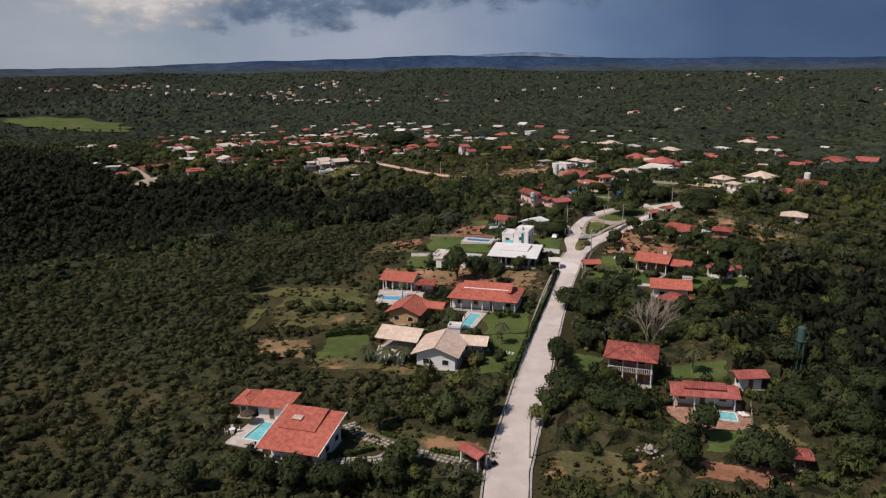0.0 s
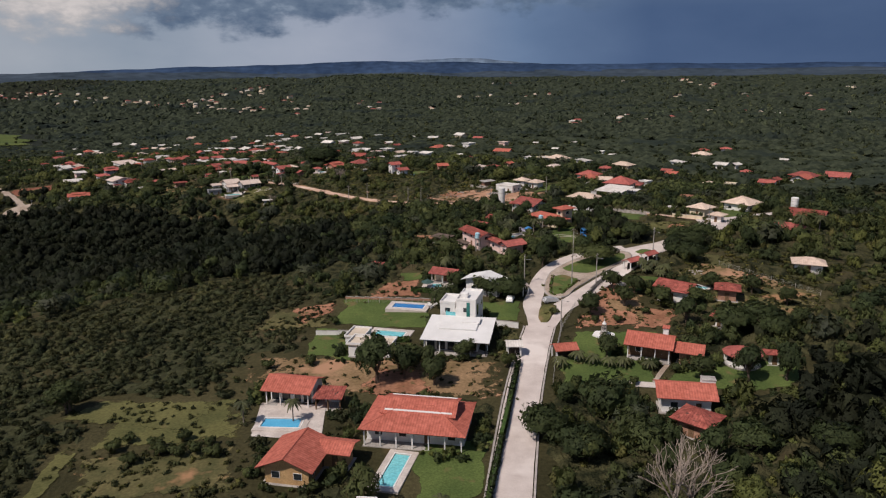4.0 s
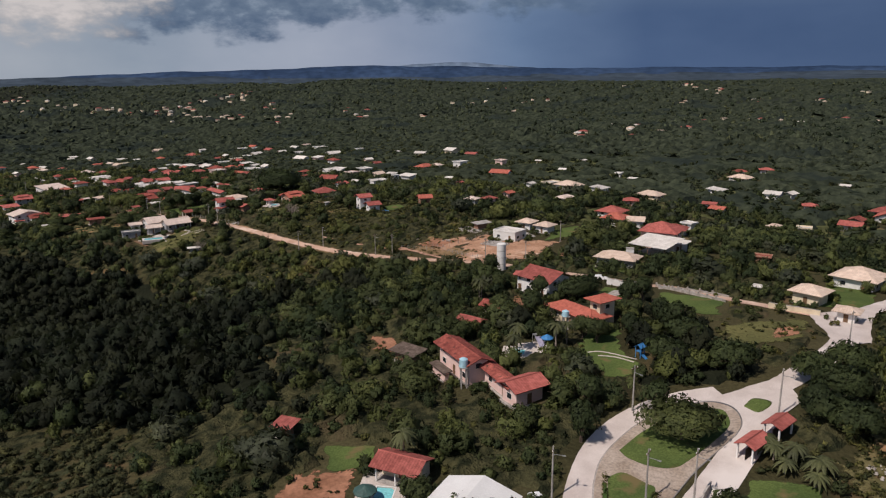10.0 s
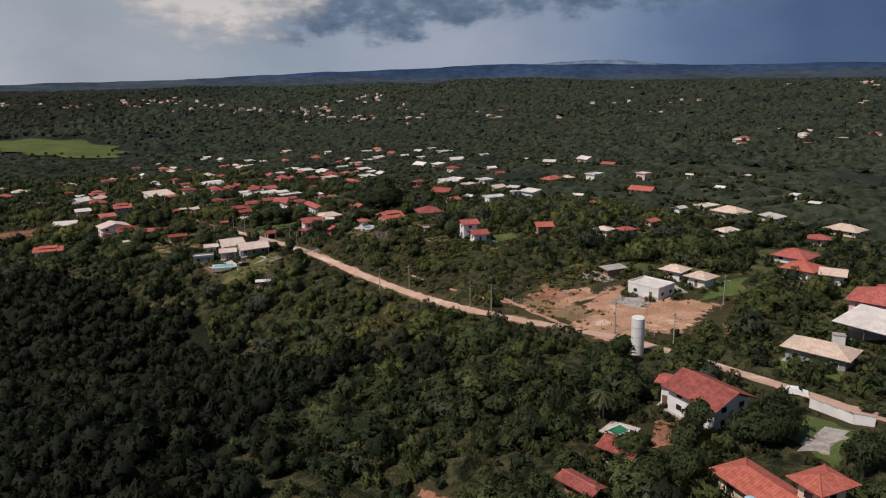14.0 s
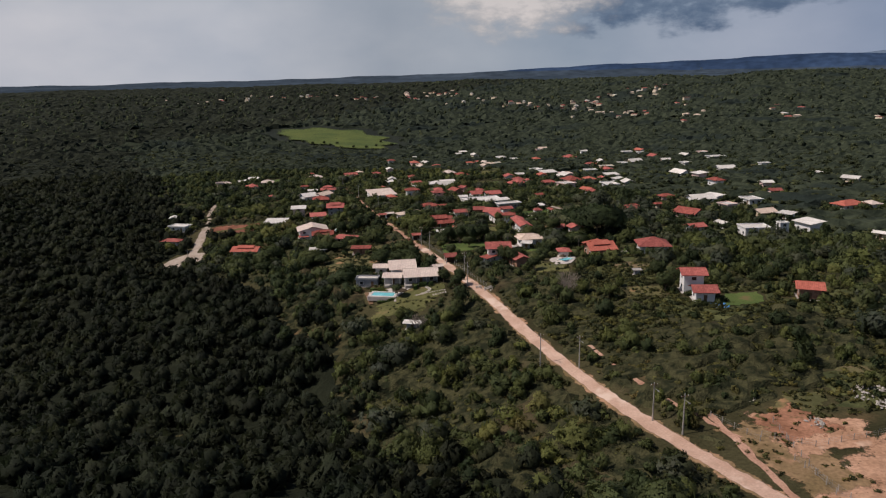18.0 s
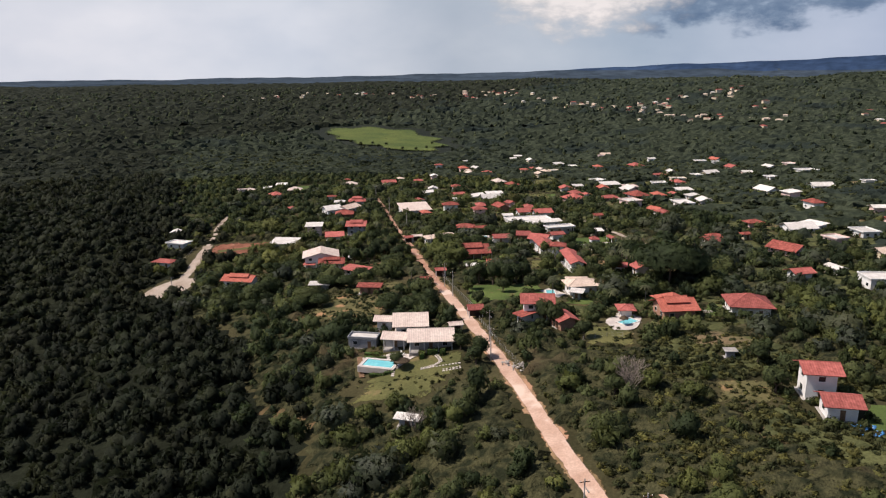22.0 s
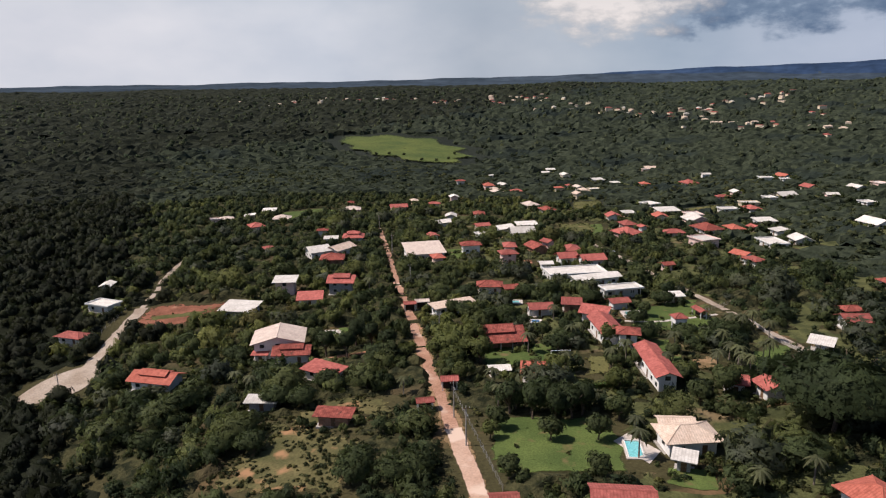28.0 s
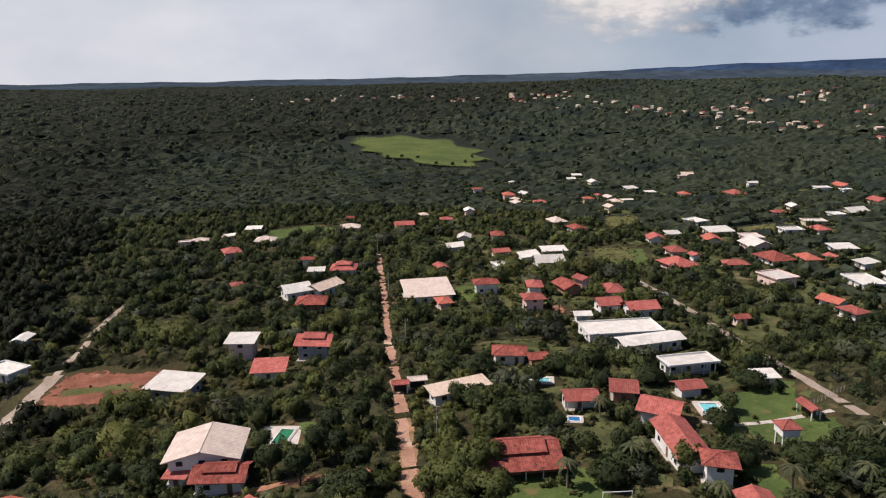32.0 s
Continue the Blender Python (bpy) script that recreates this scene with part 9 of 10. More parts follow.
patch("ground", [(33.7, 433.7), (45.3, 416.8), (61.2, 428.9), (56.4, 437.8)], "site", 0.118, "bare red-brown earth of a building site", "bare earth")
strip("road", [(26.6, 436.0), (37.8, 418.3), (48.4, 401.4), (57.4, 390.8)], 1.8, "redroad", 0.14, 0.4, label="worn red track beside the earth road", category="path", clear=-1.0)
hedge([(-89.4, 486.8), (-85.0, 489.2)], 1.2, 1.2, "clipped yellow-green hedge beside a pool", 0.92)
hedge([(-87.8, 485.0), (-82.7, 487.6)], 1.2, 1.2, "clipped yellow-green hedge beside a pool", 0.92)
hedge([(-72.3, 488.9), (-73.8, 491.2)], 1.4, 1.6, "clipped yellow-green hedge beside a pool", 0.95)
hedge([(-72.5, 491.7), (-70.0, 492.7)], 1.3, 1.5, "dark clipped hedge under a house wall", 0.45)
hedge([(-68.9, 492.3), (-67.7, 492.7)], 1.6, 1.7, "dark clipped hedge under a house wall", 0.45)
hedge([(-81.4, 479.0), (-77.8, 480.5), (-76.2, 481.8)], 0.9, 0.7, "low hedge along a pool", 0.5)
thatch_umbrella(-74.8, 483.8, 2.0, 2.4)
stone_path([(-70.1, 491.9), (-68.0, 490.4), (-66.8, 489.0), (-67.0, 487.5), (-68.2, 485.7), (-69.9, 484.5)], "pale square stepping stones across the grass", 2, 0.42, 0.16)
stone_path([(-68.3, 485.3), (-65.0, 487.3), (-61.3, 489.4)], "pale square stepping stones across the grass", 1, 0.5, 0.3)
stone_path([(-63.4, 485.3), (-61.1, 486.8), (-59.5, 488.0)], "pale square stepping stones across the grass", 2, 0.5, 0.3)
stone_path([(-76.8, 482.9), (-76.1, 481.8), (-75.2, 480.5)], "pale square stepping stones across the grass", 1, 0.8, 0.15)
patch("pavement", [(-84.0, 478.0), (-82.5, 478.4), (-90.3, 486.9), (-91.8, 486.5)], "wood", 0.3, "timber deck along a pool", "deck", wobble=0)
patch("pavement", [(-81.6, 486.6), (-76.9, 488.0), (-78.9, 490.6), (-83.3, 488.9)], "deck", 0.22, "pale tiled terrace beside a pool", "yard", wobble=0)
garden_table(-79.7, 489.4)
patch("pavement", [(-38.8, 527.3), (-34.0, 521.3), (-30.1, 531.3), (-34.6, 536.1)], "deck", 0.14, "pinkish many-sided pool terrace on a lawn", "yard", wobble=0)
thatch_umbrella(-33.3, 526.3, 1.2, 2.2)
fence([(-38.2, 510.7), (-34.1, 516.1), (-30.4, 517.3)], 3.0, "short white posts on a lawn")
house(-4.4, 514.5, 30, 2.6, 1.7, 1.8, "mono", "concrete", "grey", "small grey shed roof among scrub", windows=False, over=0.2)
rubble(-49.6, 491.8, 1.6, 24, "pale stones heaped beside the road")
rubble(-45.7, 491.1, 2.2, 40, "pale stones heaped beside the road")
rubble(-17.4, 550.0, 1.5, 16, "pale stones heaped beside the road")
goal(-99.4, 589.3, 40)
house(-106.6, 570.7, 40, 4.2, 2.6, 2.3, "gable", "slab", "white", "white awning roof on posts over a parked place", open_sides=True, windows=False)
garden_wall([(-64.5, 645.8), (-56.7, 633.5), (-50.6, 627.9), (-45.2, 621.1)], 0.8, "stone", "low pale street wall with a coping")
fence([(-81.3, 649.0), (-76.0, 664.9)], 1.6, "white balustrade along a garden terrace")
hedge([(-85.1, 573.1), (-77.2, 580.7)], 1.2, 1.3, "bright green hedge in a garden", 0.8)
rubble(-175.9, 720.4, 2.0, 20)
plant("round", -629.5, 1109.1, 0.9, "round tree at the edge of a pasture")
plant("round", -610.4, 1107.5, 0.9, "round tree at the edge of a pasture")
plant("round", -574.7, 1101.3, 0.9, "round tree at the edge of a pasture")
plant("round", -582.9, 1129.3, 0.9, "round tree at the edge of a pasture")
plant("round", -539.3, 1108.7, 0.9, "round tree at the edge of a pasture")
plant("round", -523.1, 1116.9, 0.9, "round tree at the edge of a pasture")
plant("round", -520.7, 1138.6, 0.9, "round tree at the edge of a pasture")
plant("round", -697.0, 1137.8, 0.9, "round tree at the edge of a pasture")
plant("round", -599.2, 1119.7, 0.9, "round tree at the edge of a pasture")
plant("round", -508.7, 1160.1, 0.9, "round tree at the edge of a pasture")
plant("round", -537.1, 1175.4, 0.9, "round tree at the edge of a pasture")
plant("light", -111.9, 563.0, 1.15)
plant("light", -94.2, 575.6, 1.15)
plant("light", -93.1, 605.8, 1.15)
plant("light", -67.3, 589.7, 1.15)
plant("light", -78.3, 574.8, 1.15)
plant("light", -207.8, 621.2, 1.1)
plant("light", -189.2, 612.2, 1.1)
plant("light", -166.3, 601.0, 1.1)
plant("light", -212.4, 608.0, 1.1)
plant("light", -244.2, 622.4, 1.1)
plant("light", -174.1, 583.0, 1.1)
plant("light", -221.0, 589.6, 1.1)
plant("light", -64.5, 467.5, 1.0)
plant("light", -69.9, 463.2, 1.0)
plant("light", -14.5, 490.3, 1.0)
plant("light", -6.0, 487.7, 1.0)
patch("pavement", [(15.6, 249.9), (23.1, 246.3), (24.2, 255.1), (17.7, 258.9)], "deck", 0.13, "pinkish terrace beside a pool", "yard", wobble=0)
thatch_umbrella(17.7, 250.1, 1.7, 2.3, "teal", "dark cloth umbrella beside a pool")
hedge([(13.1, 249.9), (16.1, 248.4), (19.0, 246.7)], 0.9, 1.3, "row of dark upright shrubs beside a terrace", 0.2)
hedge([(13.2, 129.5), (18.1, 147.0), (24.7, 169.8), (33.7, 200.3)], 0.8, 1.3, "dark clipped hedge along the road", 0.25)
hedge([(12.1, 173.5), (17.2, 172.7)], 0.9, 1.2, "dark clipped hedge beside a lawn", 0.25)
stone_path([(9.5, 144.3), (12.2, 143.2), (15.3, 142.1)], "pale square stepping stones across the grass", 2, 0.5, 0.3)
rubble(23.8, 490.4, 2.6, 40, "heap of blue and white plastic sheeting", "bluetarp", 0.4)
fence([(42.5, 202.9), (46.3, 214.1), (53.1, 226.8), (60.4, 236.1), (66.7, 242.0)], 2.2, "dark metal fence along the street")
patch("pavement", [(49.1, 186.8), (59.6, 183.9), (60.4, 185.9), (49.9, 189.0)], "deck", 0.15, "pale paved terrace behind a house", "yard", wobble=0)
roof_tank(64.2, 177.3, 3.6)
roof_tank(103.6, 376.7, 3.2)
patch("pavement", [(76.1, 326.9), (80.7, 327.2), (87.2, 334.4), (84.2, 336.3)], "concrete", 0.14, "grey concrete driveway to a house", "yard", wobble=0.2)
patch("pavement", [(61.8, 337.1), (64.3, 337.8), (67.7, 342.0), (65.9, 343.2)], "deck", 0.16, "pale slab beside a house", "yard", wobble=0)
water_slide(54.3, 298.9, 20)
thatch_umbrella(55.9, 296.4, 1.3, 2.3, "bluetarp", "blue garden umbrella beside a pool")
sun_lounger(56.2, 295.5, 60)
sun_lounger(56.5, 294.9, 60)
stone_path([(-97.2, 628.8), (-91.6, 631.3), (-86.6, 635.9), (-81.0, 643.6), (-76.4, 650.4)], "pale slab walk through a garden", 2, 0.6, 0.08)
patch("lawn", [(-80.7, 628.5), (-72.1, 634.6), (-74.3, 647.7), (-82.9, 642.2)], "lawn", 0.1, "mown green garden lawn", "lawn")
patch("lawn", [(-93.1, 645.3), (-83.3, 649.9), (-85.9, 664.8), (-95.7, 659.2)], "lawn", 0.1, "mown green garden lawn", "lawn")
plant("shrub", -82.9, 646.1, 0.8)
plant("shrub", -80.1, 649.2, 0.8)
plant("shrub", -77.9, 646.8, 0.8)
plant("shrub", -80.5, 643.9, 0.8)
plant("shrub", -93.1, 632.6, 0.8)
plant("shrub", -89.0, 636.6, 0.8)
pool(-120.1, 614.5, 30, 2.4, 1.8, "deepwater", 0.8, "small round-edged blue pool behind a house")
pool(-136.8, 629.9, 30, 4.0, 2.0, "water", 1.2, "blue pool in a pale terrace among palms")
plant("palm", -68.6, 633.3, 1.1)
plant("palm", -65.4, 632.3, 1.1)
plant("palm", -64.0, 639.5, 1.1)
plant("palm", -57.9, 631.2, 1.1)
plant("palm", -101.7, 600.4, 1.0)
plant("palm", -101.5, 604.5, 1.0)
plant("palm", -115.8, 617.8, 1.0)
plant("palm", -85.8, 589.5, 1.0)
plant("palm", -84.3, 595.3, 1.0)
plant("tall", -56.2, 488.6, 0.85)
plant("tall", -57.6, 492.4, 0.8)
plant("shade", -140.5, 520.1, 0.95, "large yellow-green tree in a garden")
plant("light", -115.7, 576.4, 1.5, "tall bright green tree beside the earth road")
plant("light", -123.7, 585.1, 1.4, "tall bright green tree beside the earth road")
plant("round", -57.8, 585.1, 1.5, "large round dark green garden tree")
plant("giant", -41.7, 588.3, 0.8)
plant("tall", -92.7, 554.5, 0.9)
plant("tall", -89.4, 555.1, 1.0)
plant("tall", -86.6, 557.8, 0.95)
plant("tall", -83.4, 559.5, 1.0)
plant("tall", -80.3, 561.0, 0.9)
plant("palm", -97.1, 554.5, 0.9)
plant("light", -90.8, 541.0, 0.7)
plant("palm", -73.3, 592.4, 1.0)
plant("palm", -63.0, 598.4, 1.1)
plant("palm", -60.0, 606.5, 1.0)
plant("palm", -56.3, 601.7, 0.9)
plant("broad", -145.3, 535.3, 1.0)
plant("broad", -168.2, 524.2, 1.1)
plant("broad", -141.1, 548.0, 0.9)
plant("broad", -140.0, 565.0, 1.0)
plant("tall", -105.7, 604.1, 0.9)
plant("lowpalm", -74.3, 564.6, 1.2)
plant("palm", -66.5, 554.4, 0.9)
plant("palm", -120.3, 550.7, 0.9)

# gardens along the first street
patch("lawn", [(-57, 190), (-55, 197), (-25.4, 193.0), (-27.6, 178.3)], "meadow", 0.14, "open olive-green grass plot above the houses", "grass")
patch("lawn", [(-50.7, 159.3), (-50.0, 177.3), (-46.9, 176.4), (-47.5, 157.6)], "meadow", 0.14, "narrow strip of rough grass beside a bare plot", "grass")
plant("tall", -55.6, 193.4, 0.75, "single dense dark tree on a grass plot")
for x, y in ((-42.4, 142.0), (-39.3, 142.0), (-36.4, 140.8), (-33.9, 142.7), (-30.5, 142.5), (-43.9, 155.6), (-40.7, 155.6), (-37.8, 156.6), (-34.5, 156.5), (-31.0, 157.4)):
    plant("bush", x, y, 0.62, "low round bush in a row round a bare plot", "bushes round a bare plot")
for x, y in ((-36.9, 170.5), (-32.7, 172.8), (-29.5, 172.2), (-26.7, 173.0), (-23.5, 171.2), (-40.5, 175.1)):
    plant("bush", x, y, 1.05, "dense dark garden bush on a slope")
patch("lawn", [(23.6, 125.2), (28.6, 143.4), (34.0, 139.3), (30.6, 126.7)], "lawn", 0.13, "mown lawn between the street and a balcony house", "lawn")
patch("lawn", [(43.5, 128.3), (45.9, 136.2), (60.2, 137.4), (56.9, 129.3)], "lawn", 0.13, "mown lawn with a palm behind a red-roofed house", "lawn")
for x, y in ((56.9, 147.1), (37.5, 161.8)):
    plant("light", x, y, 0.95, "yellow-green tree among dark crowns")

# the dry meadow inside the bend, and the gardens round the red-roofed house beyond it
patch("ground", [(94.6, 300.5), (120.0, 300.9), (109.5, 288.0), (87.5, 283.8)], "meadow", 0.13, "dry yellowish meadow inside the road bend", "grass")
patch("ground", [(94.6, 297), (114.0, 299), (107, 289.5), (96, 289)], "meadow", 0.14, "dry yellowish meadow inside the road bend", "grass")
patch("ground", [(105.5, 295.6), (113.2, 296.6), (109.0, 289.9), (102.6, 290.0)], "earth", 0.17, "bare pale earth in a dry meadow", "bare earth")
for x, y, k in ((98.6, 268.6, 1.0), (98.0, 262.5, 1.1), (105.5, 270.5, 1.0), (92.4, 256.0, 1.0), (93.5, 251.2, 1.1)):
    plant("broad", x, y, k, "dense dark tree hanging over the street edge")
for x, y, k in ((74.8, 281.5, 0.8), (80.4, 281.8, 0.85), (78.3, 276.4, 0.7), (83.0, 275.6, 0.6), (68.1, 275.2, 0.7), (60.1, 266.7, 0.6)):
    plant("round", x, y, k, "bushy green tree beside the street")
patch("pavement", [(46.7, 335.7), (50.3, 340.8), (54.5, 337.0), (51.2, 330.9)], "deck", 0.16, "pale terrace round a small green pool", "yard", wobble=0)
pool(50.6, 335.9, 40, 3.4, 2.2, "greenwater", 0.4, "small pool with green water in a pale terrace")
patch("ground", [(56.3, 336.8), (63.5, 343.5), (67.7, 338.9), (56.4, 327.7)], "earth", 0.14, "red earth yard before a white house", "bare earth")
patch("lawn", [(76.5, 333.0), (84.2, 342.0), (88.8, 332.0), (79.0, 319.5)], "lawn", 0.13, "mown lawn round a paved turning place", "lawn")
patch("pavement", [(77.3, 329.0), (82.3, 334.9), (85.9, 332.2), (80.7, 325.0)], "stone", 0.17, "pale stone-paved turning place in a garden", "yard")
plant("broad", 70.6, 330.5, 1.0, "broad light green tree beside a red-roofed house")

# open gardens of the later village
for corners, mat_ in (([(-121.9, 587.3), (-104.3, 597.2), (-97.7, 585.5), (-112.5, 573.4)], "lawn"), ([(-101, 646), (-86, 658), (-76, 643.5), (-93.9, 627.5)], "lawn"), ([(-86.0, 612.3), (-81.1, 618.9), (-72.0, 601.7), (-75.4, 598.0)], "lawn"),
                      ([(-59.2, 620.9), (-53.5, 627.7), (-52.5, 611.5), (-56.9, 606.9)], "lawn"), ([(-247.2, 905.1), (-231.2, 929.6), (-208, 880), (-225, 862)], "meadow"), ([(-173.6, 687.8), (-164.2, 694.1), (-156.1, 680.8), (-165.8, 674.4)], "earth"),
                      ([(-95.3, 596.0), (-88.5, 597.5), (-83.5, 584.9), (-88.2, 580.6)], "meadow"), ([(-205.9, 798.5), (-190, 815), (-170, 779), (-184, 762)], "meadow"), ([(-165.5, 887.2), (-146, 926), (-138, 905.0), (-157.0, 872)], "meadow"),
                      ([(-71.7, 603.9), (-67.6, 611.2), (-60.0, 603.2), (-67.2, 598.0)], "barren")):
    patch({"lawn": "lawn"}.get(mat_, "ground"), corners, mat_, 0.13, {"lawn": "mown green garden lawn behind houses", "meadow": "rough olive grass between village gardens", "earth": "bare red earth yard beside a house", "barren": "pale bare ground in a garden"}[mat_], {"lawn": "lawn"}.get(mat_, "ground"))

# ---------------------------------------------------------------- the far hillside villages
rf = random.Random(12)
sites = [(-730, 1776), (-617, 1630), (-518, 1648), (-421, 1648), (-312, 1831), (-372, 1607), (-232, 1493), (-157, 1497), (-120, 1486), (-21, 1574), (2, 1464), (123, 1438), (238, 1760), (397, 1782), (275, 1487), (239, 872), (318, 894), (674, 1960), (508, 1127), (589, 1118), (566, 1033), (692, 1102), (830, 1973), (807, 1740), (817, 1586), (926, 1544), (1090, 1637), (340, 2069), (643, 1606), (322, 969), (-1420, 1564), (-1317, 1623), (-1240, 1631), (-1161, 1624), (-1077, 1634), (-1031, 1647), (-915, 1654), (-910, 1689), (-883, 1780), (-780, 1727), (-763, 1781), (-743, 1871), (-639, 1724), (-516, 1674), (-457, 1655), (-384, 1700), (-343, 1516), (-236, 1521), (-292, 1552), (-161, 1508), (-321, 1826), (-278, 1843), (-199, 1677), (-353, 1798), (-1274, 1548), (-1177, 1561), (-500, 1661), (-419, 1671), (-303, 1846), (-362, 1710), (-815, 1840), (-847, 1769), (850, 1827)]
fv, ff, fm = [], [], []
for cx_, cy_ in sites:
    spread, count = 20, rf.choice((2, 3, 3, 4))
    for _ in range(count):
        x_, y_ = rf.gauss(cx_, spread), rf.gauss(cy_, spread * 1.3)
        lx, ly, hz, tn = rf.uniform(2.4, 6.0), rf.uniform(2.0, 3.6), rf.choice((2.6, 2.6, 2.8, 5.0)), radians(rf.choice((-40, 35, 10, -15)))
        z_, b_, mat_, flat_ = h(x_, y_) + 1.0, len(fv), rf.choice((1, 2, 2, 3, 3)), rf.random() < 0.4
        up = 0.35 if flat_ else 1.4
        for px, py, pz in [(-1, -1, -3), (1, -1, -3), (1, 1, -3), (-1, 1, -3), (-1, -1, hz), (1, -1, hz), (1, 1, hz), (-1, 1, hz), (-1.12, -1.15, hz), (1.12, -1.15, hz), (1.12, 1.15, hz), (-1.12, 1.15, hz), (-0.5, 0, hz + up), (0.5, 0, hz + up)]:
            ax, ay = px * lx, py * ly
            fv.append((x_ + ax * math.cos(tn) - ay * math.sin(tn), y_ + ax * math.sin(tn) + ay * math.cos(tn), z_ + pz))
        for q, mi in (((0, 1, 5, 4), 0), ((1, 2, 6, 5), 0), ((2, 3, 7, 6), 0), ((3, 0, 4, 7), 0), ((8, 9, 13, 12), mat_), ((9, 10, 13), mat_), ((10, 11, 12, 13), mat_), ((11, 8, 12), mat_), ((11, 10, 9, 8), mat_)):
            ff.append(tuple(b_ + k for k in q))
            fm.append(mi)
        free_disc(x_, y_, 9)
village = mesh_object("far_village", fv, ff, "cream", uvs=[(0.1, 0.1)] * sum(len(q) for q in ff))
for k in ("slab", "red", "tan"):
    village.data.materials.append(M[k])
village.data.polygons.foreach_set("material_index", fm)
tagged(village, "scattered pale and red-roofed houses on the far hillsides", "village", kind="stuff")



# ---------------------------------------------------------------- the woods and scrub
rs = np.random.RandomState(4)
clear = np.array(CLEAR)
cell = 12.0
table = {}
for cx_, cy_, cr_ in clear:
    k = int(math.ceil(cr_ / cell))
    i0, j0 = int(cx_ // cell), int(cy_ // cell)
    for i in range(i0 - k, i0 + k + 1):
        for j in range(j0 - k, j0 + k + 1):
            table.setdefault((i, j), []).append((cx_, cy_, cr_))
table = {k: np.array(v) for k, v in table.items()}


def wooded(xy, pad):
    keep = np.ones(len(xy), bool)
    keys = np.floor(xy / cell).astype(int)
    order = np.lexsort((keys[:, 1], keys[:, 0]))
    ks = keys[order]
    cuts = np.flatnonzero(np.any(np.diff(ks, axis=0) != 0, axis=1)) + 1
    for grp in np.split(order, cuts):
        t = table.get(tuple(keys[grp[0]]))
        if t is not None:
            d = np.hypot(xy[grp, None, 0] - t[None, :, 0], xy[grp, None, 1] - t[None, :, 1])
            keep[grp] = ~np.any(d < t[None, :, 2] + pad[grp, None], axis=1)
    return keep


SPINE = np.array([(5, 90), (25, 170), (48, 255), (55, 330), (40, 405), (-20, 465), (-100, 545), (-190, 640), (-270, 720)], float)


def spine_distance(xy):
    d = np.full(len(xy), 1e9)
    for a, b in zip(SPINE, SPINE[1:]):
        u = np.clip(((xy - a) @ (b - a)) / ((b - a) @ (b - a)), 0, 1)
        d = np.minimum(d, np.linalg.norm(xy - a - u[:, None] * (b - a), axis=1))
    return d


def sown(n, x0, x1, y0, y1):
    return np.stack([rs.uniform(x0, x1, n), rs.uniform(y0, y1, n)], -1)


# scrub on the slopes is thin in places, and the valley is closed wood
def thin(xy):
    v = 0.5 + 0.3 * np.sin(xy[:, 0] * 0.035 + 2 * np.sin(xy[:, 1] * 0.02)) + 0.25 * np.sin(xy[:, 1] * 0.06 + xy[:, 0] * 0.03)
    return v


near_clouds = [leaf_cloud(48, s, 7, 0.34, 0.85) for s in (1, 2, 3, 4, 15, 16)]
low_clouds = [leaf_cloud(15, s, 4, 0.56, 0.8) for s in (11, 12, 13)]
mid_clouds = [leaf_cloud(10, s, 4, 0.68, 0.8) for s in (5, 6, 7)]
far_clouds = [leaf_cloud(9, s, 4, 0.75, 0.8) for s in (8, 9)]

# open brush with few trees: beside the earth road, and on the dry slope east of the street
def brush(xy):
    return np.clip(lump(xy[:, 0], xy[:, 1], 25, 480, 45, 45) + lump(xy[:, 0], xy[:, 1], 112, 232, 34, 26) + lump(xy[:, 0], xy[:, 1], -10, 500, 30, 25), 0, 1)


# gardens round the village houses are open, with single crowns over rough grass
HOUSE_AT = np.array([(q[0], q[1]) for q in HOUSES])


def gardens(xy, reach):
    near_one = np.zeros(len(xy), bool)
    side_ = np.flatnonzero(xy[:, 0] + xy[:, 1] > 475)
    for part_ in np.array_split(side_, max(1, len(side_) // 20000)):
        d_ = np.hypot(xy[part_, None, 0] - HOUSE_AT[None, :, 0], xy[part_, None, 1] - HOUSE_AT[None, :, 1])
        near_one[part_] = d_.min(axis=1) < reach
    return near_one


def west_edge(xy):
    return xy[:, 1] * 0.15 - 24 - np.clip((xy[:, 1] - 205) * 0.6, 0, 75)


# a dense wood fills the valley west of this line, given as x over y; cloud shade is put into its colours
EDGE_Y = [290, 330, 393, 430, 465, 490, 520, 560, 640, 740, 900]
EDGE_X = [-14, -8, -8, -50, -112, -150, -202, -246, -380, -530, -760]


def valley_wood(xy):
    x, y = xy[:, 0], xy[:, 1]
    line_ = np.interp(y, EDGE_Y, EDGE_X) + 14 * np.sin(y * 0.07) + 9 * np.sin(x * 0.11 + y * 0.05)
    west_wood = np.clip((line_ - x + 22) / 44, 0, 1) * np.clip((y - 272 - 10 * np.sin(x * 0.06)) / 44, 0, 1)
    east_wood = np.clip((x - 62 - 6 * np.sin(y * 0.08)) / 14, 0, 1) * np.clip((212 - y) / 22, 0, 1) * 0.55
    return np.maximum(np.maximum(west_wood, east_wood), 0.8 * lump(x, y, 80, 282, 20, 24))


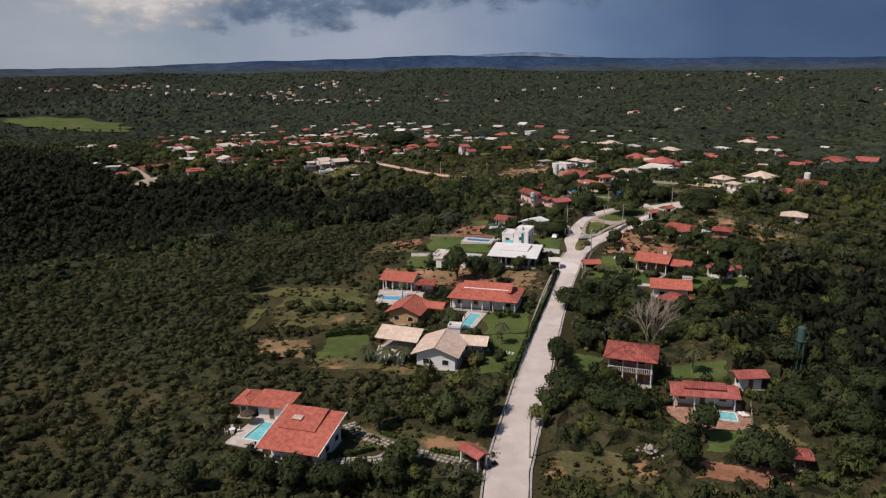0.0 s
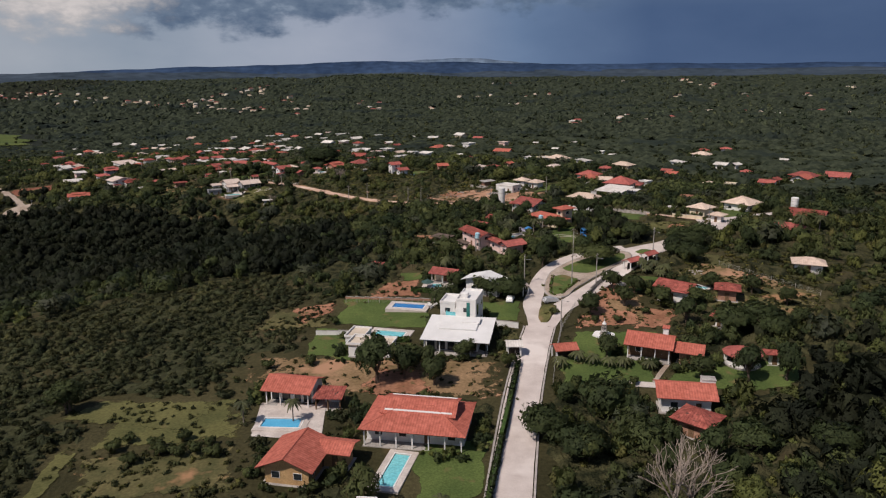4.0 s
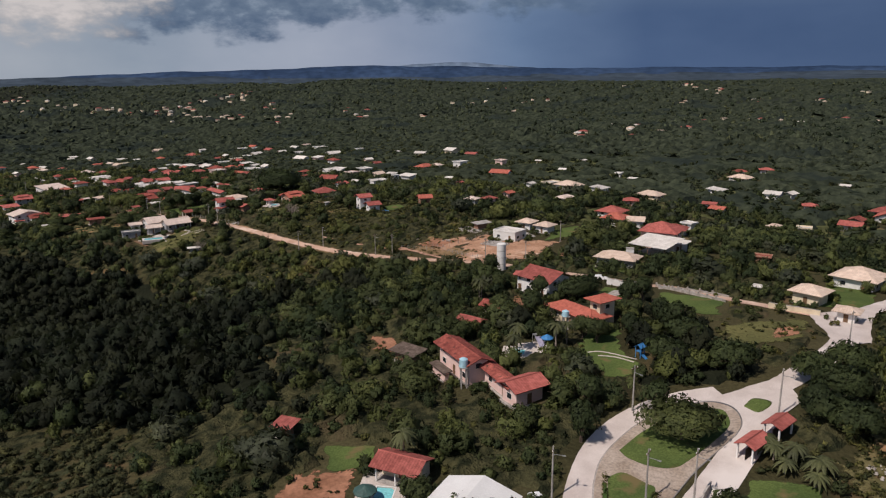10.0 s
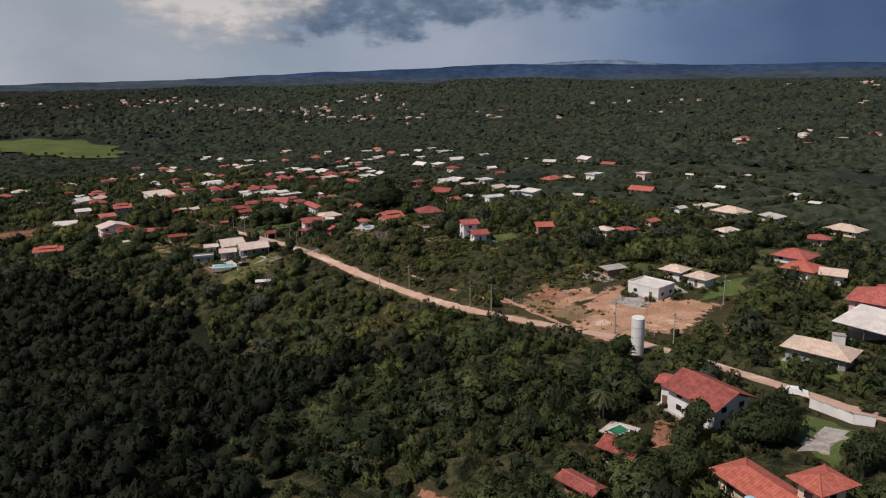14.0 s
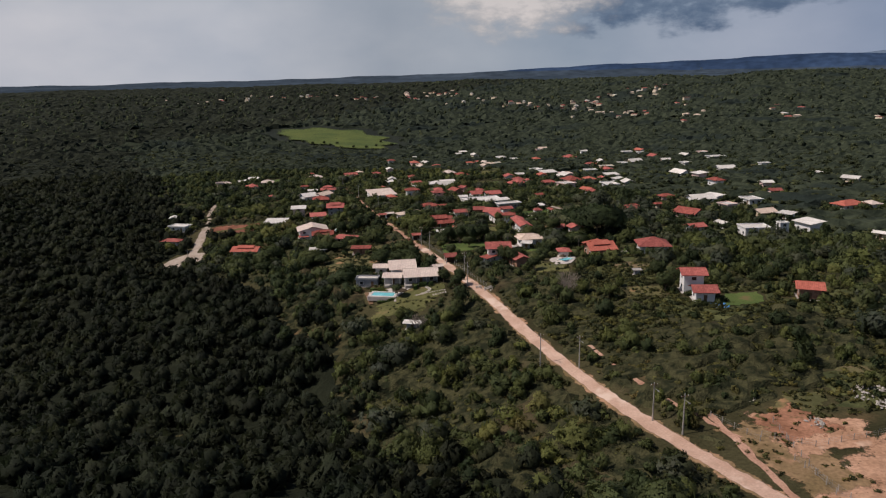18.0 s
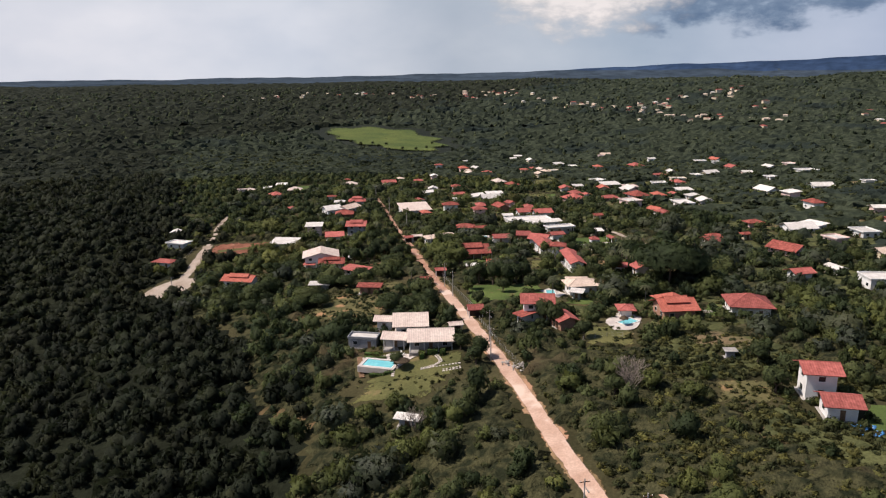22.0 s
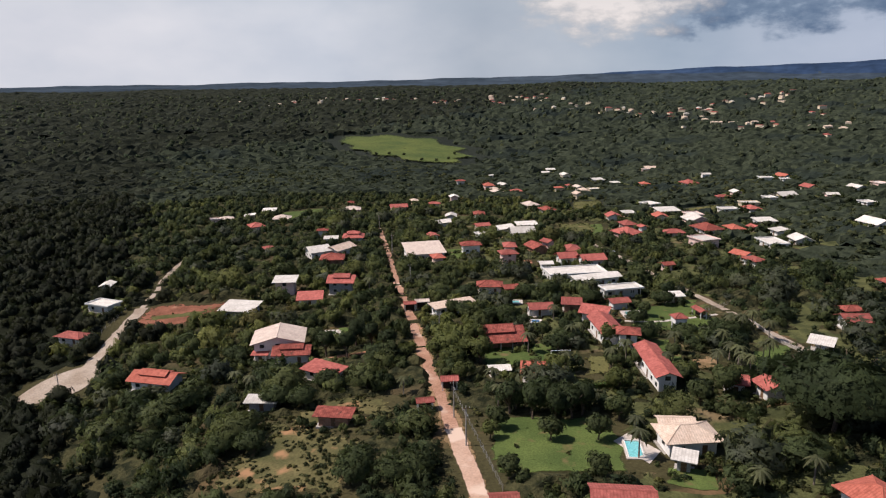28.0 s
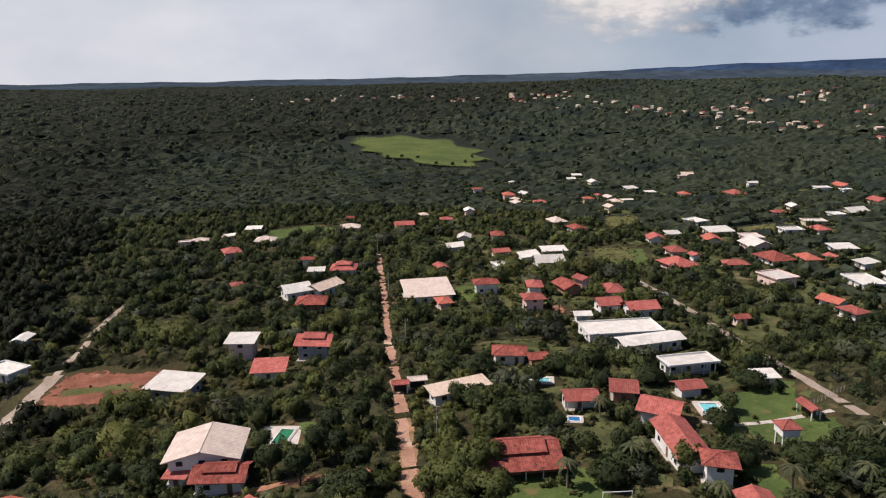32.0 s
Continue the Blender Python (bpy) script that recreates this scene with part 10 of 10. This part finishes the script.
# the slope west of the first road carries low scrub, all else low woodland
xy = sown(78000, -480, 330, 50, 900)
d = spine_distance(xy)
near = d < 165
valley = valley_wood(xy) > rs.uniform(0, 1, len(xy))
west = (xy[:, 0] < west_edge(xy)) & (xy[:, 1] < 300 + 0.35 * xy[:, 0])
big = rs.uniform(0, 1, len(xy))
rad = np.where(big < 0.3, rs.uniform(2.2, 3.8, len(xy)), rs.uniform(1.1, 2.2, len(xy)))
rad = np.where(valley, np.where(big < 0.55, rs.uniform(2.6, 4.6, len(xy)), rs.uniform(1.4, 2.6, len(xy))), rad)
rad = np.where(west, rs.uniform(0.8, 2.0, len(xy)) * np.where(big < 0.08, 1.7, 1.0), rad)
free = wooded(xy, rad * 0.6)
trees = near & free & ~west & ~valley & (rs.uniform(0, 1, len(xy)) < np.clip(0.60 + 0.35 * thin(xy), 0, 0.95) * np.clip(2.0 / rad, 0.35, 0.9) * (1 - 0.75 * brush(xy)) * np.where(gardens(xy, 18), 0.36, 1.0))
scatter("woodland", xy[trees], rad[trees], rad[trees] * (rs.uniform(1.5, 2.4, trees.sum())), near_clouds, "leaf", "low dense dark green woodland of mixed crowns", 41)
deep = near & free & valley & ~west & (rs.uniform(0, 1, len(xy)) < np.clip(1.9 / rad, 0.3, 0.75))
scatter("woodland", xy[deep], rad[deep], rad[deep] * (rs.uniform(1.5, 2.3, deep.sum())), near_clouds, "shade_dark_leaf", "dense dark green wood in the valley, shade put into its colour", 49)
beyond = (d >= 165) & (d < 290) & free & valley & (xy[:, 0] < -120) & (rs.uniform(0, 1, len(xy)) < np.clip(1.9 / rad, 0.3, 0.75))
scatter("woodland", xy[beyond], rad[beyond], rad[beyond] * (rs.uniform(1.3, 2.0, beyond.sum())), low_clouds, "shade_dark_leaf", "dense dark green wood down the valley, shade put into its colour", 54)
scrub = near & free & west & (thin(xy) > rs.uniform(-0.7, 0.6, len(xy)))
extra = sown(17000, -220, 40, 70, 345)
er = rs.uniform(0.6, 1.9, len(extra))
ek = wooded(extra, er * 0.5) & (extra[:, 0] < west_edge(extra)) & (extra[:, 1] < 300 + 0.35 * extra[:, 0])
sx, sr = np.concatenate([xy[scrub], extra[ek]]), np.concatenate([rad[scrub], er[ek]])
scatter("scrub", sx, sr, sr * rs.uniform(0.8, 1.3, len(sx)), low_clouds, "scrub", "dry olive-green scrub on the slope", 44, "scrub")

# taller shade trees stand among the low wood, most of all in the village
crowns = [leaf_cloud(170, s, 13, 0.18, 0.8) for s in (61, 62, 63, 64)]
tall_xy = sown(8500, -330, 250, 90, 780)
tr = rs.uniform(2.8, 5.2, len(tall_xy)) + np.where(rs.uniform(0, 1, len(tall_xy)) < 0.25, 1.9, 0.0)
village_side = tall_xy[:, 0] + tall_xy[:, 1] > 470
tk = (spine_distance(tall_xy) < 150) & wooded(tall_xy, tr * 0.55) & (valley_wood(tall_xy) < 0.4) & ~((tall_xy[:, 0] < west_edge(tall_xy)) & (tall_xy[:, 1] < 300 + 0.35 * tall_xy[:, 0])) & (rs.uniform(0, 1, len(tr)) < np.where(village_side, 0.85, 0.35) * (1 - brush(tall_xy)) ** 2)
tk &= ~gardens(tall_xy, 18) | (rs.uniform(0, 1, len(tr)) < 0.50)
species = rs.uniform(0, 1, len(tr)) + 0.25 * np.sin(tall_xy[:, 0] * 0.09) * np.sin(tall_xy[:, 1] * 0.07)
for pick, leaf_, say, seed in ((species < 0.36, "darkcrown", "dark dense fruit trees among the gardens", 46), ((species >= 0.36) & (species < 0.82), "leaf", "taller shade trees among low woodland", 52), (species >= 0.82, "palecrown", "pale yellow-green garden trees", 53)):
    pick = pick & tk
    scatter("woodland", tall_xy[pick], tr[pick], tr[pick] * rs.uniform(1.2, 1.7, pick.sum()), crowns, leaf_, say, seed)

# low growth closes the gaps between the crowns: an uneven sheet that dips under the ground where it is open
def thicket(name, x0, x1, y0, y1, step, material, mask, low, high, label, seed):
    r = np.random.RandomState(seed)
    x, y = np.meshgrid(np.arange(x0, x1, step), np.arange(y0, y1, step))
    x, y = x + r.uniform(-0.38, 0.38, x.shape) * step, y + r.uniform(-0.38, 0.38, x.shape) * step
    flat_xy = np.stack([x.ravel(), y.ravel()], -1)
    keep = (wooded(flat_xy, np.full(len(flat_xy), 0.5)) & mask(flat_xy)).reshape(x.shape)
    up = low + (high - low) * r.uniform(0, 1, x.shape) ** 1.5 * (0.6 + 0.4 * np.sin(x * 0.09 + 2 * np.sin(y * 0.05)))
    z = g(x, y) + np.where(keep, up, -1.2)
    rows, k = x.shape
    i, j = np.meshgrid(np.arange(rows - 1), np.arange(k - 1), indexing="ij")
    q = np.stack([i * k + j, i * k + j + 1, (i + 1) * k + j + 1, (i + 1) * k + j], -1).reshape(-1, 4)
    q = q[keep.ravel()[q].any(axis=1)]
    return tagged(mesh_object(name, np.stack([x, y, z], -1).reshape(-1, 3).tolist(), q.tolist(), material), label, "undergrowth", kind="stuff")


def is_west(p):
    return (p[:, 0] < west_edge(p)) & (p[:, 1] < 300 + 0.35 * p[:, 0])


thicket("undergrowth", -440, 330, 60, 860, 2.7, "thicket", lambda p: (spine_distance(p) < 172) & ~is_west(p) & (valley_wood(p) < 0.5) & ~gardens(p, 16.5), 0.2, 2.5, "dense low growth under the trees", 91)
thicket("undergrowth", -440, 230, 400, 1200, 2.7, "garden", lambda p: (spine_distance(p) < 420) & gardens(p, 18), 0.12, 0.7, "rough sunlit grass and weeds between garden trees", 94)
thicket("undergrowth", -480, 230, 60, 860, 3.0, "shade_growth", lambda p: (spine_distance(p) < np.where(p[:, 0] < -120, 296, 172)) & ~is_west(p) & (valley_wood(p) >= 0.5), 0.0, 1.6, "low growth under the valley wood, coloured near-black as shade", 92)
thicket("undergrowth", -240, 60, 50, 350, 1.9, "heath", lambda p: (spine_distance(p) < 172) & is_west(p) & (thin(p) > 0.12), -0.1, 0.85, "low dry heath on the slope", 93)

# shrubs close to the house walls
beside, size = [], []
for hx, hy, turn, L, W in HOUSES:
    c, s = math.cos(radians(turn)), math.sin(radians(turn))
    for _ in range(int((L + W) * 1.9)):
        off, run = rs.uniform(0.9, 3.8), rs.uniform(-0.55, 0.55)
        side_ = rs.randint(4)
        u, v = [(run * L, -W / 2 - off), (run * L, W / 2 + off), (-L / 2 - off, run * W), (L / 2 + off, run * W)][side_]
        beside.append((hx + c * u - s * v, hy + s * u + c * v))
        size.append(rs.uniform(0.55, min(2.0 if spine_distance(np.array([[hx, hy]]))[0] < 75 else 3.0, off * 0.85)))
beside, size = np.array(beside), np.array(size)
blocked = np.zeros(len(beside), bool)
for hx, hy, turn, L, W in HOUSES:
    c, s = math.cos(radians(turn)), math.sin(radians(turn))
    dx, dy = beside[:, 0] - hx, beside[:, 1] - hy
    blocked |= (np.abs(c * dx + s * dy) < L / 2 + 0.5) & (np.abs(c * dy - s * dx) < W / 2 + 0.5)
for rx, ry, rr in ROADS:
    blocked |= np.hypot(beside[:, 0] - rx, beside[:, 1] - ry) < rr + 0.4
beside, size = beside[~blocked], size[~blocked]
close = spine_distance(beside) < 75
for sel_, kinds_ in ((close, near_clouds), (~close, [leaf_cloud(18, s, 5, 0.5, 0.85) for s in (71, 72, 73)])):
    scatter("garden_shrubs", beside[sel_], size[sel_], size[sel_] * rs.uniform(1.3, 2.3, sel_.sum()), kinds_, "leaf", "mixed green garden shrubs beside house walls", 47, "shrubs")

# tufts and low plants on bare and dry ground
tuft, tuft_r = [], []
for corners, mat_ in PATCHES:
    rate = {"dry": 0.75, "barren": 0.22, "meadow": 0.18, "earth": 0.22, "site": 0.02, "lawn": 0.012}.get(mat_, 0)
    a, b, c, d = (np.array(p) for p in corners)
    area = abs((c[0] - a[0]) * (d[1] - b[1]) - (c[1] - a[1]) * (d[0] - b[0])) / 2
    for _ in range(int(min(area, 2500) * rate)):
        u, v = rs.uniform(-0.03, 1.03), rs.uniform(-0.03, 1.03)
        p = a * (1 - u) * (1 - v) + b * u * (1 - v) + c * u * v + d * (1 - u) * v
        if math.sin(p[0] * 0.31 + 2 * math.sin(p[1] * 0.17)) + math.sin(p[1] * 0.41) + rs.uniform(-1, 1) > -0.4:
            tuft.append(p)
            tuft_r.append(rs.uniform(0.25, 0.9))
tuft, tuft_r = np.array(tuft), np.array(tuft_r)
scatter("grass_tufts", tuft, tuft_r, tuft_r * rs.uniform(0.7, 1.5, len(tuft)), low_clouds, "undergrowth", "olive tufts of grass and weeds on bare ground", 48, "grass")

under = sown(40000, -300, 190, 90, 720)
ur = rs.uniform(0.5, 1.3, len(under))
uk = (spine_distance(under) < 85) & wooded(under, ur * 0.3) & (valley_wood(under) < 0.4) & ~((under[:, 0] < west_edge(under)) & (under[:, 1] < 300 + 0.35 * under[:, 0]))
bushy = sown(40000, -60, 160, 190, 560)
bk = (rs.uniform(0, 1, len(bushy)) < brush(bushy) * 0.9) & wooded(bushy, np.full(len(bushy), 0.5))
under, ur = np.concatenate([under[uk], bushy[bk]]), np.concatenate([ur[uk], rs.uniform(0.7, 1.6, bk.sum())])
uk = np.ones(len(under), bool)
scatter("undergrowth", under[uk], ur[uk], ur[uk] * rs.uniform(0.7, 1.3, uk.sum()), low_clouds, "undergrowth", "low green undergrowth between trees", 45, "undergrowth")

xy = sown(74000, -800, 620, 40, 1260)
d = spine_distance(xy)
rad = rs.uniform(1.6, 3.2, len(xy))
sel = (d >= 158) & (~gardens(xy, 17) | (rs.uniform(0, 1, len(xy)) < 0.45)) & (d < 330 + rs.uniform(0, 1, len(xy)) ** 1.4 * 480) & wooded(xy, rad * 0.6)
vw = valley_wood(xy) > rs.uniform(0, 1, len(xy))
for pick, stuff_, say, seed in ((sel & ~vw, "midleaf", "low dense dark green woodland farther off", 42), (sel & vw, "shade_dark_leaf", "dark green wood farther down the valley, shade put into its colour", 50)):
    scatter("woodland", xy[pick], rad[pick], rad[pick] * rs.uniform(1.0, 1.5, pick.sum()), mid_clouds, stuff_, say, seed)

# beyond that the crowns close into one uneven canopy, thinner trees standing out of it
def canopy(r0, r1, cell, seed):
    r = np.random.RandomState(seed)
    radii = [r0]
    while radii[-1] < r1:
        radii.append(radii[-1] + cell * (1 + (radii[-1] - r0) / 1500))
    radii = np.array(radii)
    cols = int(radians(164) * (r0 + r1) / 2 / cell * 0.8)
    bear = np.radians(np.linspace(-88, 76, cols))
    bb, rr = np.meshgrid(bear, radii)
    rr = rr + r.uniform(-0.35, 0.35, rr.shape) * cell
    bb = bb + r.uniform(-0.35, 0.35, bb.shape) * (bear[1] - bear[0])
    x, y = rr * np.sin(bb) - 40, rr * np.cos(bb) + 330
    flat_xy = np.stack([x.ravel(), y.ravel()], -1)
    patchy = 0.5 + 0.5 * np.sin(x * 0.013 + 2 * np.sin(y * 0.009)) * np.sin(y * 0.011 + 1.5)
    away_ = spine_distance(flat_xy)
    rise_ = np.clip((away_ - 160) / 300, 0.65, 1).reshape(x.shape)
    z = g(x, y) + 0.4 + r.uniform(0, 1, x.shape) ** 1.6 * (5.2 + 2.6 * patchy) * rise_ + rough_of(x, y)
    open_ = ~wooded(flat_xy, np.full(len(flat_xy), 1.0)) | (away_ < 160) | ((away_ < 282) & (flat_xy[:, 0] < -125) & (flat_xy[:, 0] > -470) & (valley_wood(flat_xy) > 0.75)) | ((away_ < 420) & gardens(flat_xy, 13))
    z = np.where(open_.reshape(x.shape), g(x, y) - 6.0, z)
    rows, k = x.shape
    i, j = np.meshgrid(np.arange(rows - 1), np.arange(k - 1), indexing="ij")
    q = np.stack([i * k + j, i * k + j + 1, (i + 1) * k + j + 1, (i + 1) * k + j], -1).reshape(-1, 4)
    low_ = open_[q].all(axis=1)
    wood = mesh_object("woodland", np.stack([x, y, z], -1).reshape(-1, 3).tolist(), q[~low_].tolist(), "canopy", smooth=False)
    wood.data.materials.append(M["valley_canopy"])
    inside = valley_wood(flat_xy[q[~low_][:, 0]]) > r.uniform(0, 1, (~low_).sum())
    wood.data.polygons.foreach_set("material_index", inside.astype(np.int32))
    return tagged(wood, "distant closed canopy of dark green woodland", "woodland", kind="stuff")


canopy(60, 460, 4.0, 80)
canopy(460, 1150, 4.6, 81)
canopy(1150, 3300, 9.0, 82)

n = 9000
br, away = np.radians(rs.uniform(-88, 76, n)), rs.uniform(250, 2200, n)
xy = np.stack([away * np.sin(br) - 40, away * np.cos(br) + 330], -1)
d = spine_distance(xy)
rad = rs.uniform(1.8, 3.6, n) * (0.9 + d / 2200)
sel = (d >= 430) & wooded(xy, rad * 0.6)
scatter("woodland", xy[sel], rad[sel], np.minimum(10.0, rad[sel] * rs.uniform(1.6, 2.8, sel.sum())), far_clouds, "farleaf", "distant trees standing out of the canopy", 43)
